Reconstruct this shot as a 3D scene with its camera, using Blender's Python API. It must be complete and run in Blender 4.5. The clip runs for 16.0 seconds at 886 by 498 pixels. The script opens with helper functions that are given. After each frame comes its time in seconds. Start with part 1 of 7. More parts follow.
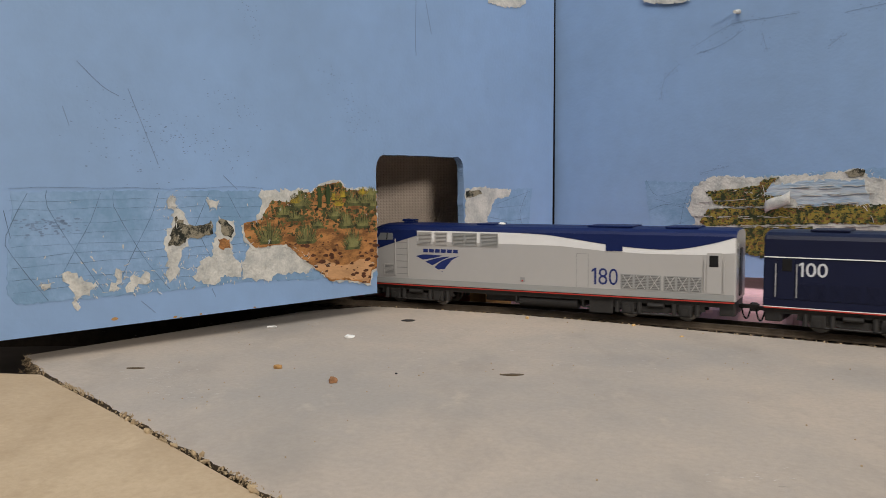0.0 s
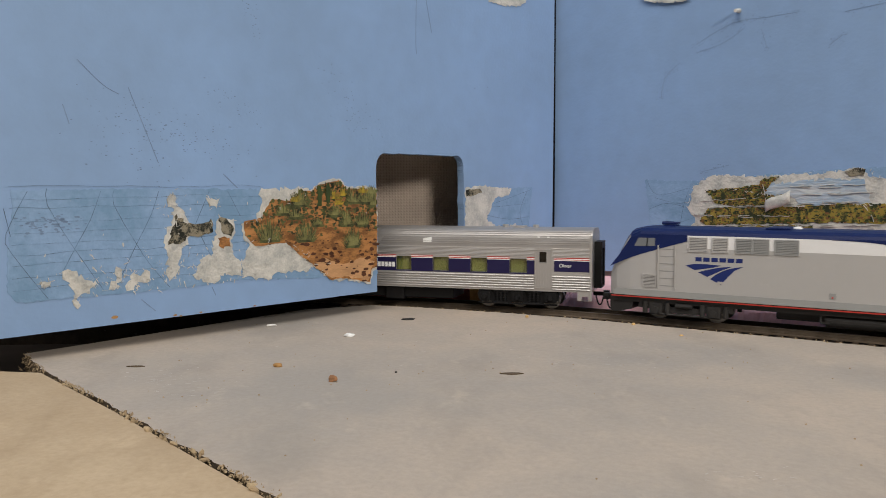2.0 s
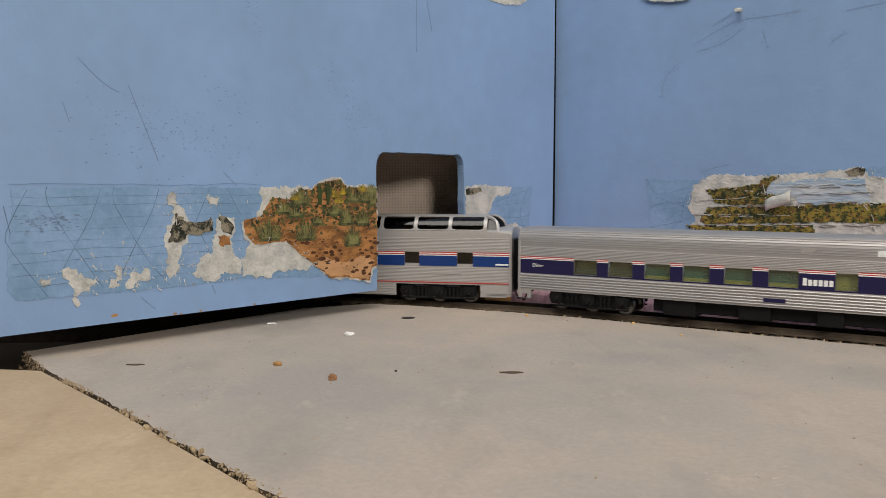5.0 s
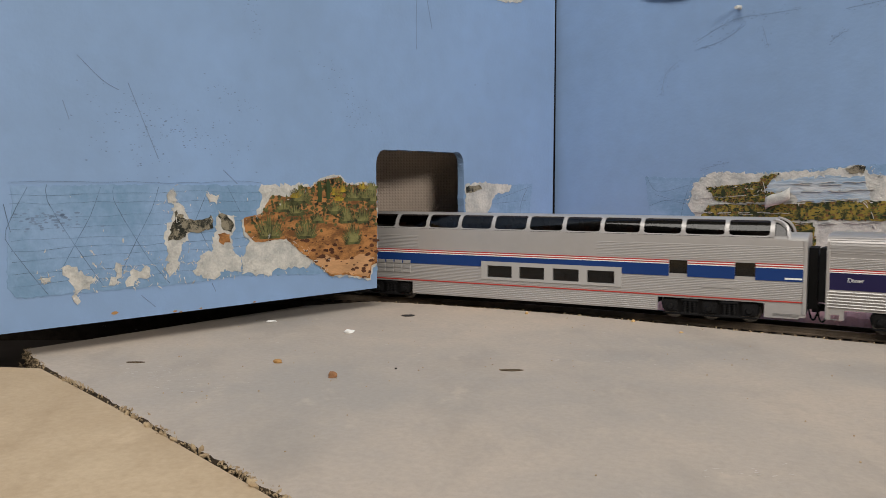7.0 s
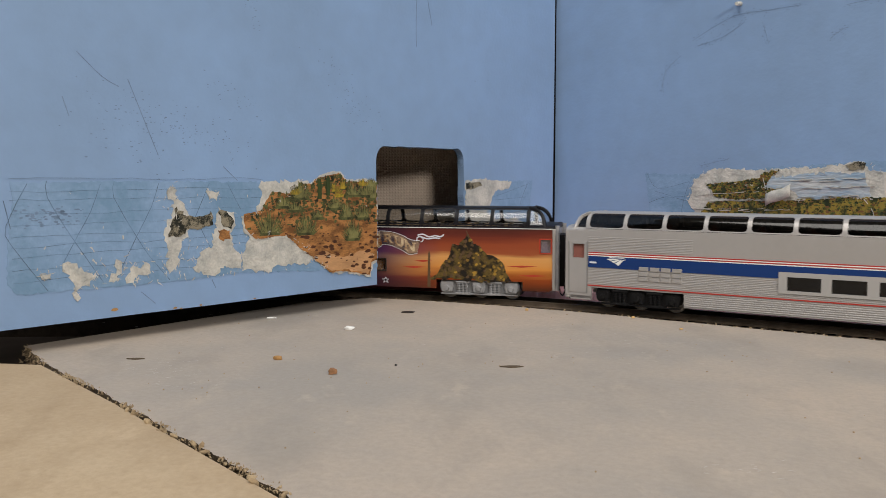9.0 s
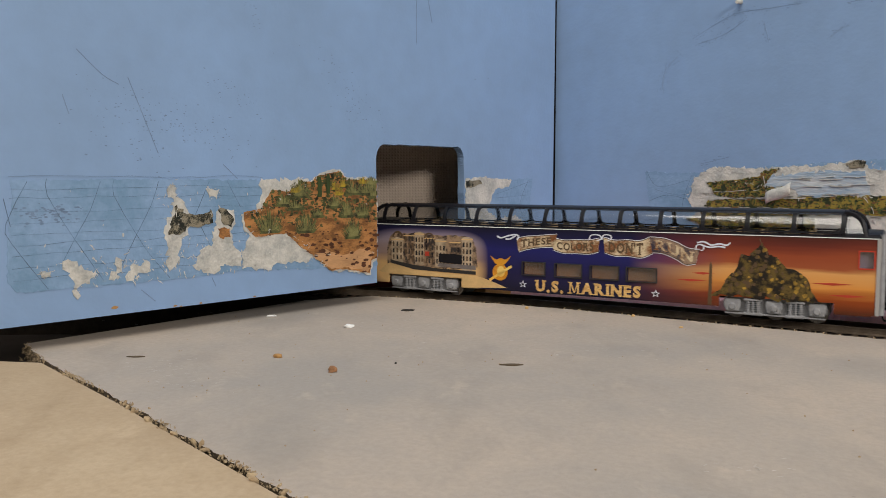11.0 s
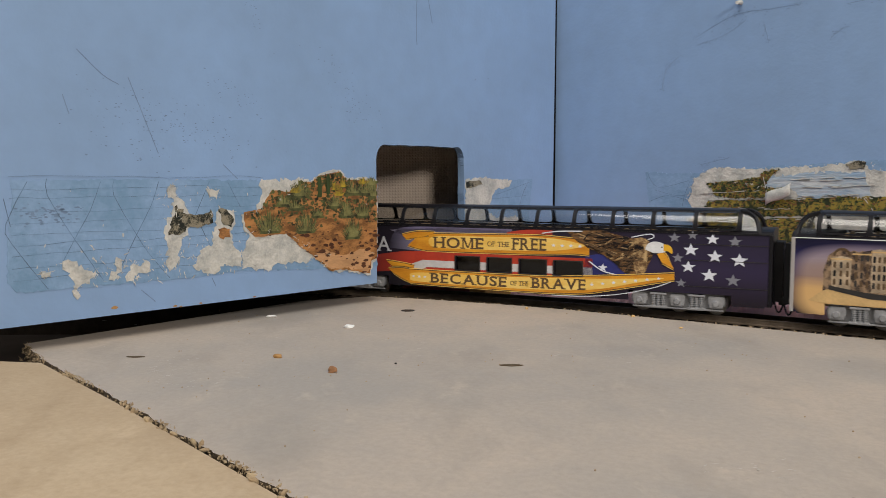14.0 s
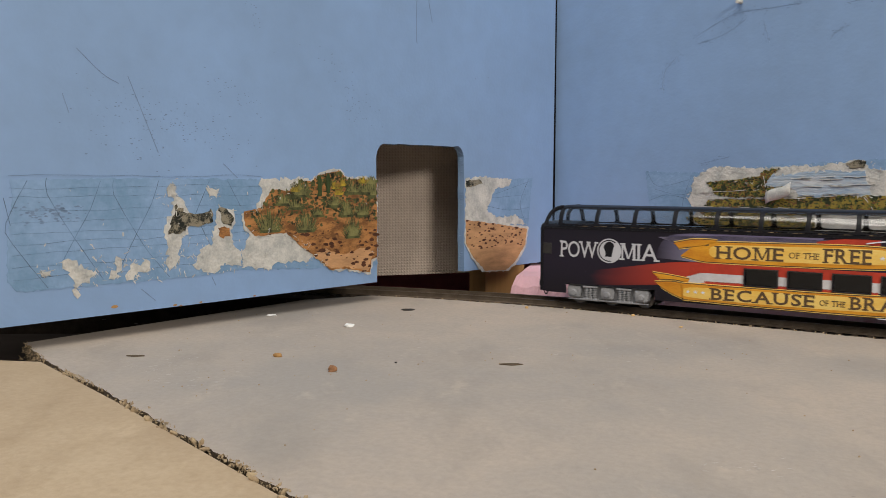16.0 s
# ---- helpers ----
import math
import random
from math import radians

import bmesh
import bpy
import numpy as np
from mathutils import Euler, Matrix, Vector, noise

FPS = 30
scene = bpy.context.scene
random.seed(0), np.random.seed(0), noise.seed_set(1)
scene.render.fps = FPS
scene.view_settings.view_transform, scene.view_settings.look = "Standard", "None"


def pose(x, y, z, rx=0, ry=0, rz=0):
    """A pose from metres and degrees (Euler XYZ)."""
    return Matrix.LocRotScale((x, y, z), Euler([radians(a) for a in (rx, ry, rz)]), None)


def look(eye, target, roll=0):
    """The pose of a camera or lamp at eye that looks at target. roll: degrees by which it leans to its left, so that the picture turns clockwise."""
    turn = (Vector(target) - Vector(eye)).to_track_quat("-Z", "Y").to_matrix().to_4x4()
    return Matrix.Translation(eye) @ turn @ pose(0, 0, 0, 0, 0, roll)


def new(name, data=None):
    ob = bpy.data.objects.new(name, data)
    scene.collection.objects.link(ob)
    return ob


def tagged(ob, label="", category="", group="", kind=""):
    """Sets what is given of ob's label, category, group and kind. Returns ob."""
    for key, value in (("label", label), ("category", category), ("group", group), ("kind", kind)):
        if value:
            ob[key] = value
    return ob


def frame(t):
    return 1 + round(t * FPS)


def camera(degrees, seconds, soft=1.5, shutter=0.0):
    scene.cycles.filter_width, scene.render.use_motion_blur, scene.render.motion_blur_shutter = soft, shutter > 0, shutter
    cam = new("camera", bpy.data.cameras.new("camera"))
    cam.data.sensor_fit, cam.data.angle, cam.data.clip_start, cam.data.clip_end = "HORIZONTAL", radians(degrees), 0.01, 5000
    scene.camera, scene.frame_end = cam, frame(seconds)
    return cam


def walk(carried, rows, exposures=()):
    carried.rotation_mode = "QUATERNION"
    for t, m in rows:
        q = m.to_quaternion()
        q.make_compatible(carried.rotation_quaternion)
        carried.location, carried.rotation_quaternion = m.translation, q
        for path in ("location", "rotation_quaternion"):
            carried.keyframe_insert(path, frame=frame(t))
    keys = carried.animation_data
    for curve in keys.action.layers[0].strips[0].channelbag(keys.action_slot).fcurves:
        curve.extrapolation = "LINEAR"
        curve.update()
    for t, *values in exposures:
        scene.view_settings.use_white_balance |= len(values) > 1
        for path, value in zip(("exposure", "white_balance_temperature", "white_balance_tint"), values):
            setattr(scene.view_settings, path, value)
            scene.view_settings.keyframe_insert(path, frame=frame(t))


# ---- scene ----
# ---- camera and its walk ----
EYE = (0.0, 0.0, 0.074)
# seconds, the drop of the view for each metre ahead, roll in degrees
TILT = [(0, 0.0724, -0.271), (0.5, 0.0729, -0.232), (1, 0.0734, -0.243), (1.5, 0.0741, -0.215), (2, 0.0740, -0.196), (2.5, 0.0740, -0.188), (3, 0.0738, -0.180), (3.5, 0.0730, -0.187), (4, 0.0737, -0.148), (6.5, 0.0777, -0.075), (7, 0.0783, -0.086), (7.5, 0.0784, -0.079), (8, 0.0803, -0.072), (8.5, 0.0817, -0.101), (9, 0.0825, -0.094), (11.5, 0.0852, -0.052), (12, 0.0857, -0.065), (12.5, 0.0865, -0.030), (13, 0.0866, -0.027), (13.5, 0.0863, -0.047), (14, 0.0843, -0.002), (14.5, 0.0843, 0.001), (15, 0.0854, 0.000), (15.5, 0.0857, -0.057), (16, 0.0854, 0.000)]
cam = camera(56.74, 16.0, soft=0.75, shutter=0.25)
walk(cam, [(t, look(EYE, (EYE[0], EYE[1] + 1.0, EYE[2] - s), roll)) for t, s, roll in TILT])

# ---- world and light ----
world = bpy.data.worlds.new("room_dim")
scene.world = world
world.use_nodes = True
world.node_tree.nodes["Background"].inputs[0].default_value = (0.95, 0.97, 1.0, 1)
world.node_tree.nodes["Background"].inputs[1].default_value = 0.2
scene.view_settings.exposure = 0.0


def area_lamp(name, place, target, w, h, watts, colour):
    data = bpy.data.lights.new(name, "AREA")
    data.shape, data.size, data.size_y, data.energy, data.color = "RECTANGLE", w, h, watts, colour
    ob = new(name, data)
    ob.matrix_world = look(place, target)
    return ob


# low key from the right, implied by the tunnel's shadow; its source is unseen
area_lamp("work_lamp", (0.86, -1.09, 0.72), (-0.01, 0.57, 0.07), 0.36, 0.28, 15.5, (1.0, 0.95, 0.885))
# broad overhead source, assumed and out of view, tuned to balance the walls
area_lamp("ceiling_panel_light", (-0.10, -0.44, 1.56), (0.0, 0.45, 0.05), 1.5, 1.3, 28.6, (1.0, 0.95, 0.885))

# ---- materials ----


def material(name, colour, rough=0.6, metal=0.0, vary=0.0, scale=40.0, second=None, bump=0.0, bump_scale=300.0, coat=0.0, stretch=(1, 1, 1), glow=0.0, spec=0.35, edge=(0.5, 0.95)):
    """A surface with two sizes of mottling, and fine relief."""
    m = bpy.data.materials.new(name)
    m.use_nodes = True
    nt = m.node_tree
    b = nt.nodes["Principled BSDF"]
    b.inputs["Roughness"].default_value, b.inputs["Metallic"].default_value = rough, metal
    b.inputs["Coat Weight"].default_value, b.inputs["Specular IOR Level"].default_value = coat, spec
    b.inputs["Base Color"].default_value = (*colour, 1)
    if glow:
        b.inputs["Emission Color"].default_value = (*colour, 1)
        b.inputs["Emission Strength"].default_value = glow
    if not (vary or bump):
        return m
    tc = nt.nodes.new("ShaderNodeTexCoord")
    mp = nt.nodes.new("ShaderNodeMapping")
    mp.inputs["Scale"].default_value = stretch
    nt.links.new(tc.outputs["Object"], mp.inputs[0])
    if vary:
        big, small = nt.nodes.new("ShaderNodeTexNoise"), nt.nodes.new("ShaderNodeTexNoise")
        big.inputs["Scale"].default_value, big.inputs["Detail"].default_value = scale, 4
        small.inputs["Scale"].default_value, small.inputs["Detail"].default_value = scale * 9, 6
        add = nt.nodes.new("ShaderNodeMath")
        add.operation = "MULTIPLY_ADD"
        add.inputs[1].default_value = 0.45
        nt.links.new(mp.outputs[0], big.inputs[0])
        nt.links.new(mp.outputs[0], small.inputs[0])
        nt.links.new(small.outputs[0], add.inputs[0])
        nt.links.new(big.outputs[0], add.inputs[2])
        ramp = nt.nodes.new("ShaderNodeValToRGB")
        ramp.color_ramp.elements[0].position, ramp.color_ramp.elements[1].position = edge
        other = second or tuple(c * (1 - vary) for c in colour)
        ramp.color_ramp.elements[0].color = (*other, 1)
        ramp.color_ramp.elements[1].color = (*colour, 1)
        nt.links.new(add.outputs[0], ramp.inputs[0])
        nt.links.new(ramp.outputs[0], b.inputs["Base Color"])
        rr = nt.nodes.new("ShaderNodeMapRange")
        rr.inputs["To Min"].default_value, rr.inputs["To Max"].default_value = rough * 0.85, min(1, rough * 1.2)
        nt.links.new(small.outputs[0], rr.inputs[0])
        nt.links.new(rr.outputs[0], b.inputs["Roughness"])
    if bump:
        bn, bp = nt.nodes.new("ShaderNodeTexNoise"), nt.nodes.new("ShaderNodeBump")
        bn.inputs["Scale"].default_value, bn.inputs["Detail"].default_value = bump_scale, 5
        bp.inputs["Strength"].default_value, bp.inputs["Distance"].default_value = 1.0, bump
        nt.links.new(mp.outputs[0], bn.inputs[0])
        nt.links.new(bn.outputs[0], bp.inputs["Height"])
        nt.links.new(bp.outputs[0], b.inputs["Normal"])
    return m


def glass(name, tint=(1, 1, 1), mirror=0.12, rough=0.03):
    """Thin clear plastic: see-through, with some gloss."""
    m = bpy.data.materials.new(name)
    m.use_nodes = True
    nt = m.node_tree
    nt.nodes.remove(nt.nodes["Principled BSDF"])
    tr, gl, mix = nt.nodes.new("ShaderNodeBsdfTransparent"), nt.nodes.new("ShaderNodeBsdfGlossy"), nt.nodes.new("ShaderNodeMixShader")
    tr.inputs[0].default_value = (*tint, 1)
    gl.inputs["Roughness"].default_value = rough
    mix.inputs[0].default_value = mirror
    nt.links.new(tr.outputs[0], mix.inputs[1])
    nt.links.new(gl.outputs[0], mix.inputs[2])
    nt.links.new(mix.outputs[0], nt.nodes["Material Output"].inputs[0])
    return m


BLUE = material("blue_wall_paint", (0.235, 0.362, 0.585), 0.6, vary=0.16, second=(0.20, 0.30, 0.465), scale=9, bump=0.00012, bump_scale=420, edge=(0.45, 1.0))


def worn_board(name, paint, dust, stain, rough):
    """A hand-painted or bare board: broad clouds of dust, brushed streaks, fine grit and scattered dark spots."""
    m = bpy.data.materials.new(name)
    m.use_nodes = True
    nt = m.node_tree
    b = nt.nodes["Principled BSDF"]
    b.inputs["Roughness"].default_value, b.inputs["Specular IOR Level"].default_value = rough, 0.3
    tc = nt.nodes.new("ShaderNodeTexCoord")

    def clouds(scale, stretch, detail, lo, hi):
        mp, n, r = nt.nodes.new("ShaderNodeMapping"), nt.nodes.new("ShaderNodeTexNoise"), nt.nodes.new("ShaderNodeMapRange")
        mp.inputs["Scale"].default_value, mp.inputs["Rotation"].default_value = stretch, (0, 0, 0.5)
        n.inputs["Scale"].default_value, n.inputs["Detail"].default_value, n.inputs["Roughness"].default_value = scale, detail, 0.62
        r.inputs["From Min"].default_value, r.inputs["From Max"].default_value = lo, hi
        nt.links.new(tc.outputs["Object"], mp.inputs[0])
        nt.links.new(mp.outputs[0], n.inputs[0])
        nt.links.new(n.outputs[0], r.inputs[0])
        return r.outputs[0], n.outputs[0]

    def over(below, colour, fac, most):
        mul, mix = nt.nodes.new("ShaderNodeMath"), nt.nodes.new("ShaderNodeMix")
        mul.operation, mul.inputs[1].default_value, mix.data_type = "MULTIPLY", most, "RGBA"
        nt.links.new(fac, mul.inputs[0])
        nt.links.new(mul.outputs[0], mix.inputs["Factor"])
        if isinstance(below, tuple):
            mix.inputs["A"].default_value = (*below, 1)
        else:
            nt.links.new(below, mix.inputs["A"])
        mix.inputs["B"].default_value = (*colour, 1)
        return mix.outputs["Result"]
    col = over(paint, dust, clouds(6, (1, 1, 1), 5, 0.38, 0.66)[0], 1.0)
    col = over(col, stain, clouds(26, (1, 0.45, 1), 6, 0.52, 0.78)[0], 0.6)
    col = over(col, tuple(min(0.7, c * 1.25) for c in dust), clouds(55, (1, 0.6, 1), 7, 0.60, 0.80)[0], 0.5)
    grit, raw = clouds(420, (1, 1, 1), 4, 0.35, 0.75)
    col = over(col, stain, grit, 0.30)
    col = over(col, tuple(c * 0.45 for c in stain), clouds(150, (1, 1, 1), 2, 0.76, 0.80)[0], 0.55)
    nt.links.new(col, b.inputs["Base Color"])
    bp = nt.nodes.new("ShaderNodeBump")
    bp.inputs["Strength"].default_value, bp.inputs["Distance"].default_value = 1.0, 0.00025
    nt.links.new(raw, bp.inputs["Height"])
    nt.links.new(bp.outputs[0], b.inputs["Normal"])
    return m


GREY = worn_board("grey_painted_fibreboard", (0.36, 0.326, 0.29), (0.51, 0.42, 0.338), (0.25, 0.225, 0.195), 0.75)
TAN = worn_board("bare_plywood", (0.40, 0.295, 0.185), (0.53, 0.415, 0.28), (0.29, 0.205, 0.12), 0.8)
RAWEDGE = material("raw_fibre_edge", (0.13, 0.092, 0.055), 0.95, vary=0.5, scale=300, bump=0.0006, bump_scale=600)
FIBRE = material("torn_fibre", (0.44, 0.34, 0.21), 0.95, vary=0.5, second=(0.27, 0.19, 0.11), scale=200, bump=0.001, bump_scale=500)
MESHBOARD = material("hardboard_back", (0.52, 0.42, 0.34), 0.85, vary=0.2, scale=60)


def weave(m, step):
    """A pressed screen pattern in the surface's relief and dirt."""
    nt = m.node_tree
    b = nt.nodes["Principled BSDF"]
    tc = nt.nodes.new("ShaderNodeTexCoord")
    waves = []
    for axis in "XZ":
        w = nt.nodes.new("ShaderNodeTexWave")
        w.bands_direction, w.inputs["Scale"].default_value, w.inputs["Distortion"].default_value = axis, 0.314 / step, 0.6
        nt.links.new(tc.outputs["Object"], w.inputs[0])
        waves.append(w)
    mul = nt.nodes.new("ShaderNodeMath")
    mul.operation = "MULTIPLY"
    nt.links.new(waves[0].outputs["Fac"], mul.inputs[0])
    nt.links.new(waves[1].outputs["Fac"], mul.inputs[1])
    bp = nt.nodes.new("ShaderNodeBump")
    bp.inputs["Distance"].default_value, bp.inputs["Strength"].default_value = 0.00045, 0.8
    nt.links.new(mul.outputs[0], bp.inputs["Height"])
    nt.links.new(bp.outputs[0], b.inputs["Normal"])


weave(MESHBOARD, 0.0021)
PINK = material("pink_foam", (0.92, 0.56, 0.61), 0.85, vary=0.12, scale=80, bump=0.0005, bump_scale=300)
WOOD = material("pine_block", (0.48, 0.27, 0.10), 0.6, vary=0.45, scale=30, stretch=(1, 1, 0.05), bump=0.0002)
DARK = material("dark_underside", (0.05, 0.04, 0.035), 0.9, vary=0.4, scale=30)
RAIL = material("weathered_rail", (0.19, 0.145, 0.105), 0.4, metal=0.4, vary=0.4, scale=150)
TIE = material("brown_tie", (0.075, 0.05, 0.033), 0.7, vary=0.4, scale=300)
SILVER = material("silver_paint", (0.47, 0.455, 0.44), 0.36, metal=0.25, vary=0.05, scale=30)
BLACK = material("black_plastic", (0.008, 0.0075, 0.008), 0.6, vary=0.3, scale=200, spec=0.25)
NAVY = material("navy_paint", (0.006, 0.009, 0.032), 0.4, vary=0.15, scale=60, spec=0.3)
STEEL = material("satin_silver", (0.48, 0.46, 0.445), 0.36, metal=0.4, vary=0.08, scale=40)
SILL = material("grey_sill_paint", (0.30, 0.30, 0.29), 0.5, vary=0.1, scale=60)
WHITE = material("white_lettering", (0.78, 0.78, 0.76), 0.5)
RED = material("red_stripe", (0.42, 0.035, 0.025), 0.45)
LOGO = material("blue_emblem", (0.012, 0.024, 0.125), 0.4)
ROOFBLUE = material("blue_roof_paint", (0.006, 0.015, 0.082), 0.45, vary=0.12, scale=50, spec=0.25)
BANDBLUE = material("royal_blue_band", (0.008, 0.038, 0.165), 0.42, vary=0.08, scale=50, spec=0.3)
BANDNAVY = material("navy_band", (0.014, 0.011, 0.055), 0.42, vary=0.08, scale=50, spec=0.3)
GUNMETAL = material("dark_grey_plastic", (0.036, 0.033, 0.031), 0.5, vary=0.35, scale=180)
TRUCKGREY = material("grey_truck_plastic", (0.38, 0.38, 0.39), 0.4, metal=0.25, vary=0.3, scale=200)
STAINLESS = material("bright_fluted_steel", (0.52, 0.50, 0.485), 0.34, metal=0.6, vary=0.08, scale=50)
# the sides' steel, darkened so that the roof shows less ceiling light
ROOFSTEEL = material("darkened_roof_steel", (0.42, 0.40, 0.385), 0.42, metal=0.55, vary=0.12, scale=40)
CABGLASS = material("grey_cab_glass", (0.16, 0.17, 0.18), 0.15)
DUSKSKY = material("dusky_sky_print", (0.26, 0.20, 0.27), 0.5, vary=0.6, scale=60, second=(0.09, 0.06, 0.16))
LEAFDARK = material("dark_leaf_print", (0.018, 0.026, 0.010), 0.7)
LEAFGREEN = material("green_leaf_print", (0.075, 0.10, 0.025), 0.7)
LEAFBROWN = material("brown_leaf_print", (0.17, 0.085, 0.03), 0.7)
# truck grey with the shade of the frame's recesses put into its colour
TRUCKSHADE = material("shaded_truck_plastic", (0.22, 0.22, 0.225), 0.5, metal=0.2, vary=0.3, scale=200)
AMBERIN = material("amber_interior", (0.34, 0.155, 0.065), 0.6, vary=0.4, scale=80)
PALESCUFF = material("pale_scuff", (0.60, 0.56, 0.52), 0.85, vary=0.3, scale=200)
WHEEL = material("worn_wheel_steel", (0.35, 0.33, 0.31), 0.3, metal=0.9, vary=0.3, scale=300)
OLIVE = material("olive_interior", (0.34, 0.34, 0.14), 0.6, vary=0.3, scale=60)
# an unlit interior's dimness, put into a plate's colour
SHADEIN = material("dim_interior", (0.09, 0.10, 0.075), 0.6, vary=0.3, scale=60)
TEAL = material("teal_interior", (0.075, 0.17, 0.165), 0.6, vary=0.3, scale=60)
BROWNIN = material("brown_interior", (0.13, 0.055, 0.03), 0.6, vary=0.4, scale=80)
TANIN = material("tan_interior", (0.42, 0.30, 0.17), 0.6, vary=0.3, scale=80)
SMOKE = glass("smoked_window", (0.16, 0.13, 0.12), 0.05, 0.06)
CLEAR = glass("clear_dome_plastic", (0.84, 0.85, 0.84), 0.09, 0.10)
TINTED = glass("tinted_window", (0.75, 0.78, 0.62), 0.08, 0.05)
COALBLACK = material("black_livery", (0.008, 0.0075, 0.010), 0.42, vary=0.2, scale=70, spec=0.28)
GOLD = material("gold_ribbon", (0.70, 0.33, 0.025), 0.42, vary=0.4, scale=120, second=(0.48, 0.17, 0.012), stretch=(0.6, 1, 2))
GOLDLIGHT = material("pale_gold_ribbon", (0.82, 0.60, 0.18), 0.42, vary=0.3, scale=70, second=(0.74, 0.43, 0.07), stretch=(0.6, 1, 2))
GOLDLETTER = material("gold_lettering", (0.80, 0.55, 0.22), 0.4, vary=0.3, scale=300, second=(0.45, 0.22, 0.05), stretch=(1, 1, 4))
BROWNLETTER = material("brown_lettering", (0.10, 0.06, 0.03), 0.5)
FLAGRED = material("flag_red", (0.50, 0.05, 0.025), 0.45, vary=0.35, scale=60)
FLAGWHITE = material("flag_white", (0.62, 0.60, 0.60), 0.5, vary=0.3, scale=60)
FLAGBLUE = material("flag_blue", (0.03, 0.035, 0.18), 0.45, vary=0.4, scale=60)
STARWHITE = material("star_white", (0.66, 0.68, 0.74), 0.5)
STARDIM = material("star_grey", (0.20, 0.20, 0.23), 0.5)
FEATHER = material("brown_feather", (0.20, 0.10, 0.035), 0.6, vary=0.8, scale=300, second=(0.012, 0.007, 0.005), stretch=(1, 1, 2.5), edge=(0.66, 0.85))
FEATHERTAN = material("tan_feather", (0.50, 0.34, 0.16), 0.6, vary=0.7, scale=420, second=(0.12, 0.06, 0.025), edge=(0.62, 0.85))
BEAK = material("yellow_beak", (0.72, 0.40, 0.03), 0.4)
CREAM = material("cream_ribbon", (0.62, 0.50, 0.32), 0.45, vary=0.5, scale=110, second=(0.20, 0.075, 0.025), edge=(0.62, 0.84))
SAND = material("sandy_ground_print", (0.70, 0.46, 0.20), 0.5, vary=0.3, scale=90)
STREET = material("brown_building_print", (0.30, 0.20, 0.12), 0.5, vary=0.75, scale=300, second=(0.03, 0.02, 0.018), edge=(0.62, 0.82))
STREETPALE = material("pale_building_print", (0.55, 0.42, 0.28), 0.5, vary=0.6, scale=200)
MOUND = material("dark_monument_print", (0.13, 0.085, 0.02), 0.5, vary=0.9, scale=260, second=(0.010, 0.007, 0.004), edge=(0.66, 0.84))
MOUNDGOLD = material("gold_monument_print", (0.45, 0.27, 0.04), 0.5, vary=0.8, scale=260, second=(0.06, 0.035, 0.01))
PAPERBLUE = material("faded_blue_paper", (0.16, 0.275, 0.42), 0.8, vary=0.35, scale=30, second=(0.225, 0.345, 0.53), bump=0.0003, bump_scale=500, edge=(0.58, 0.86))
TORN = material("torn_white_paper", (0.60, 0.58, 0.53), 0.9, vary=0.5, scale=120, second=(0.38, 0.38, 0.36), bump=0.0007, bump_scale=450, edge=(0.55, 0.88))
DESERT = material("desert_print", (0.42, 0.19, 0.06), 0.7, vary=0.6, scale=90, second=(0.15, 0.065, 0.02), stretch=(1, 1, 2.5), edge=(0.58, 0.84))
DESERTPALE = material("pale_sand_print", (0.58, 0.32, 0.15), 0.7, vary=0.4, scale=70, stretch=(1, 1, 4))
BUSH = material("sage_print", (0.105, 0.110, 0.035), 0.7, vary=0.8, scale=260, second=(0.022, 0.024, 0.010), edge=(0.58, 0.85))
BUSHLIGHT = material("pale_sage_print", (0.24, 0.225, 0.08), 0.7, vary=0.6, scale=260)
CACTUS = material("cactus_print", (0.05, 0.075, 0.02), 0.7, vary=0.6, scale=200, stretch=(6, 1, 0.3))
YELLOW = material("yellow_brush_print", (0.50, 0.34, 0.03), 0.7, vary=0.8, scale=260, second=(0.12, 0.10, 0.02))
ROCK = material("rock_print", (0.10, 0.035, 0.015), 0.7, vary=0.5, scale=300)
MEADOW = material("meadow_print", (0.27, 0.20, 0.035), 0.7, vary=0.95, scale=260, second=(0.022, 0.032, 0.012), edge=(0.64, 0.76))
SKYWORN = material("worn_sky_print", (0.50, 0.52, 0.53), 0.85, vary=0.6, scale=60, second=(0.20, 0.32, 0.47), bump=0.0009, bump_scale=300, stretch=(0.5, 1, 2))
SCRUB = material("dark_scrub_print", (0.24, 0.21, 0.15), 0.75, vary=0.95, scale=230, second=(0.012, 0.014, 0.010), edge=(0.66, 0.80))
PENCIL = material("faint_pencil", (0.085, 0.125, 0.175), 0.9, vary=0.8, scale=90, second=(0.15, 0.24, 0.37), edge=(0.6, 0.85))
SCUFF = material("grey_scuff", (0.185, 0.27, 0.41), 0.8, vary=0.3, scale=200)
CHIPWOOD = material("bare_chip", (0.45, 0.25, 0.09), 0.8, vary=0.4, scale=300)
CRUMB = material("rusty_crumb", (0.34, 0.17, 0.08), 0.9, vary=0.5, scale=300)
ROADBED = material("brown_roadbed", (0.05, 0.036, 0.026), 0.95, vary=0.6, scale=150, bump=0.0006, bump_scale=400)
MAROON = material("dark_red_cloth", (0.42, 0.13, 0.15), 0.9, vary=0.3, scale=80)
LAMPGLASS = material("lens_white", (0.75, 0.75, 0.72), 0.25)
ROOMWALL = material("room_wall", (0.6, 0.58, 0.54), 0.8, vary=0.15, scale=2)
CEIL = material("room_ceiling", (0.75, 0.74, 0.7), 0.9, vary=0.1, scale=3)


# ---- mesh helpers ----


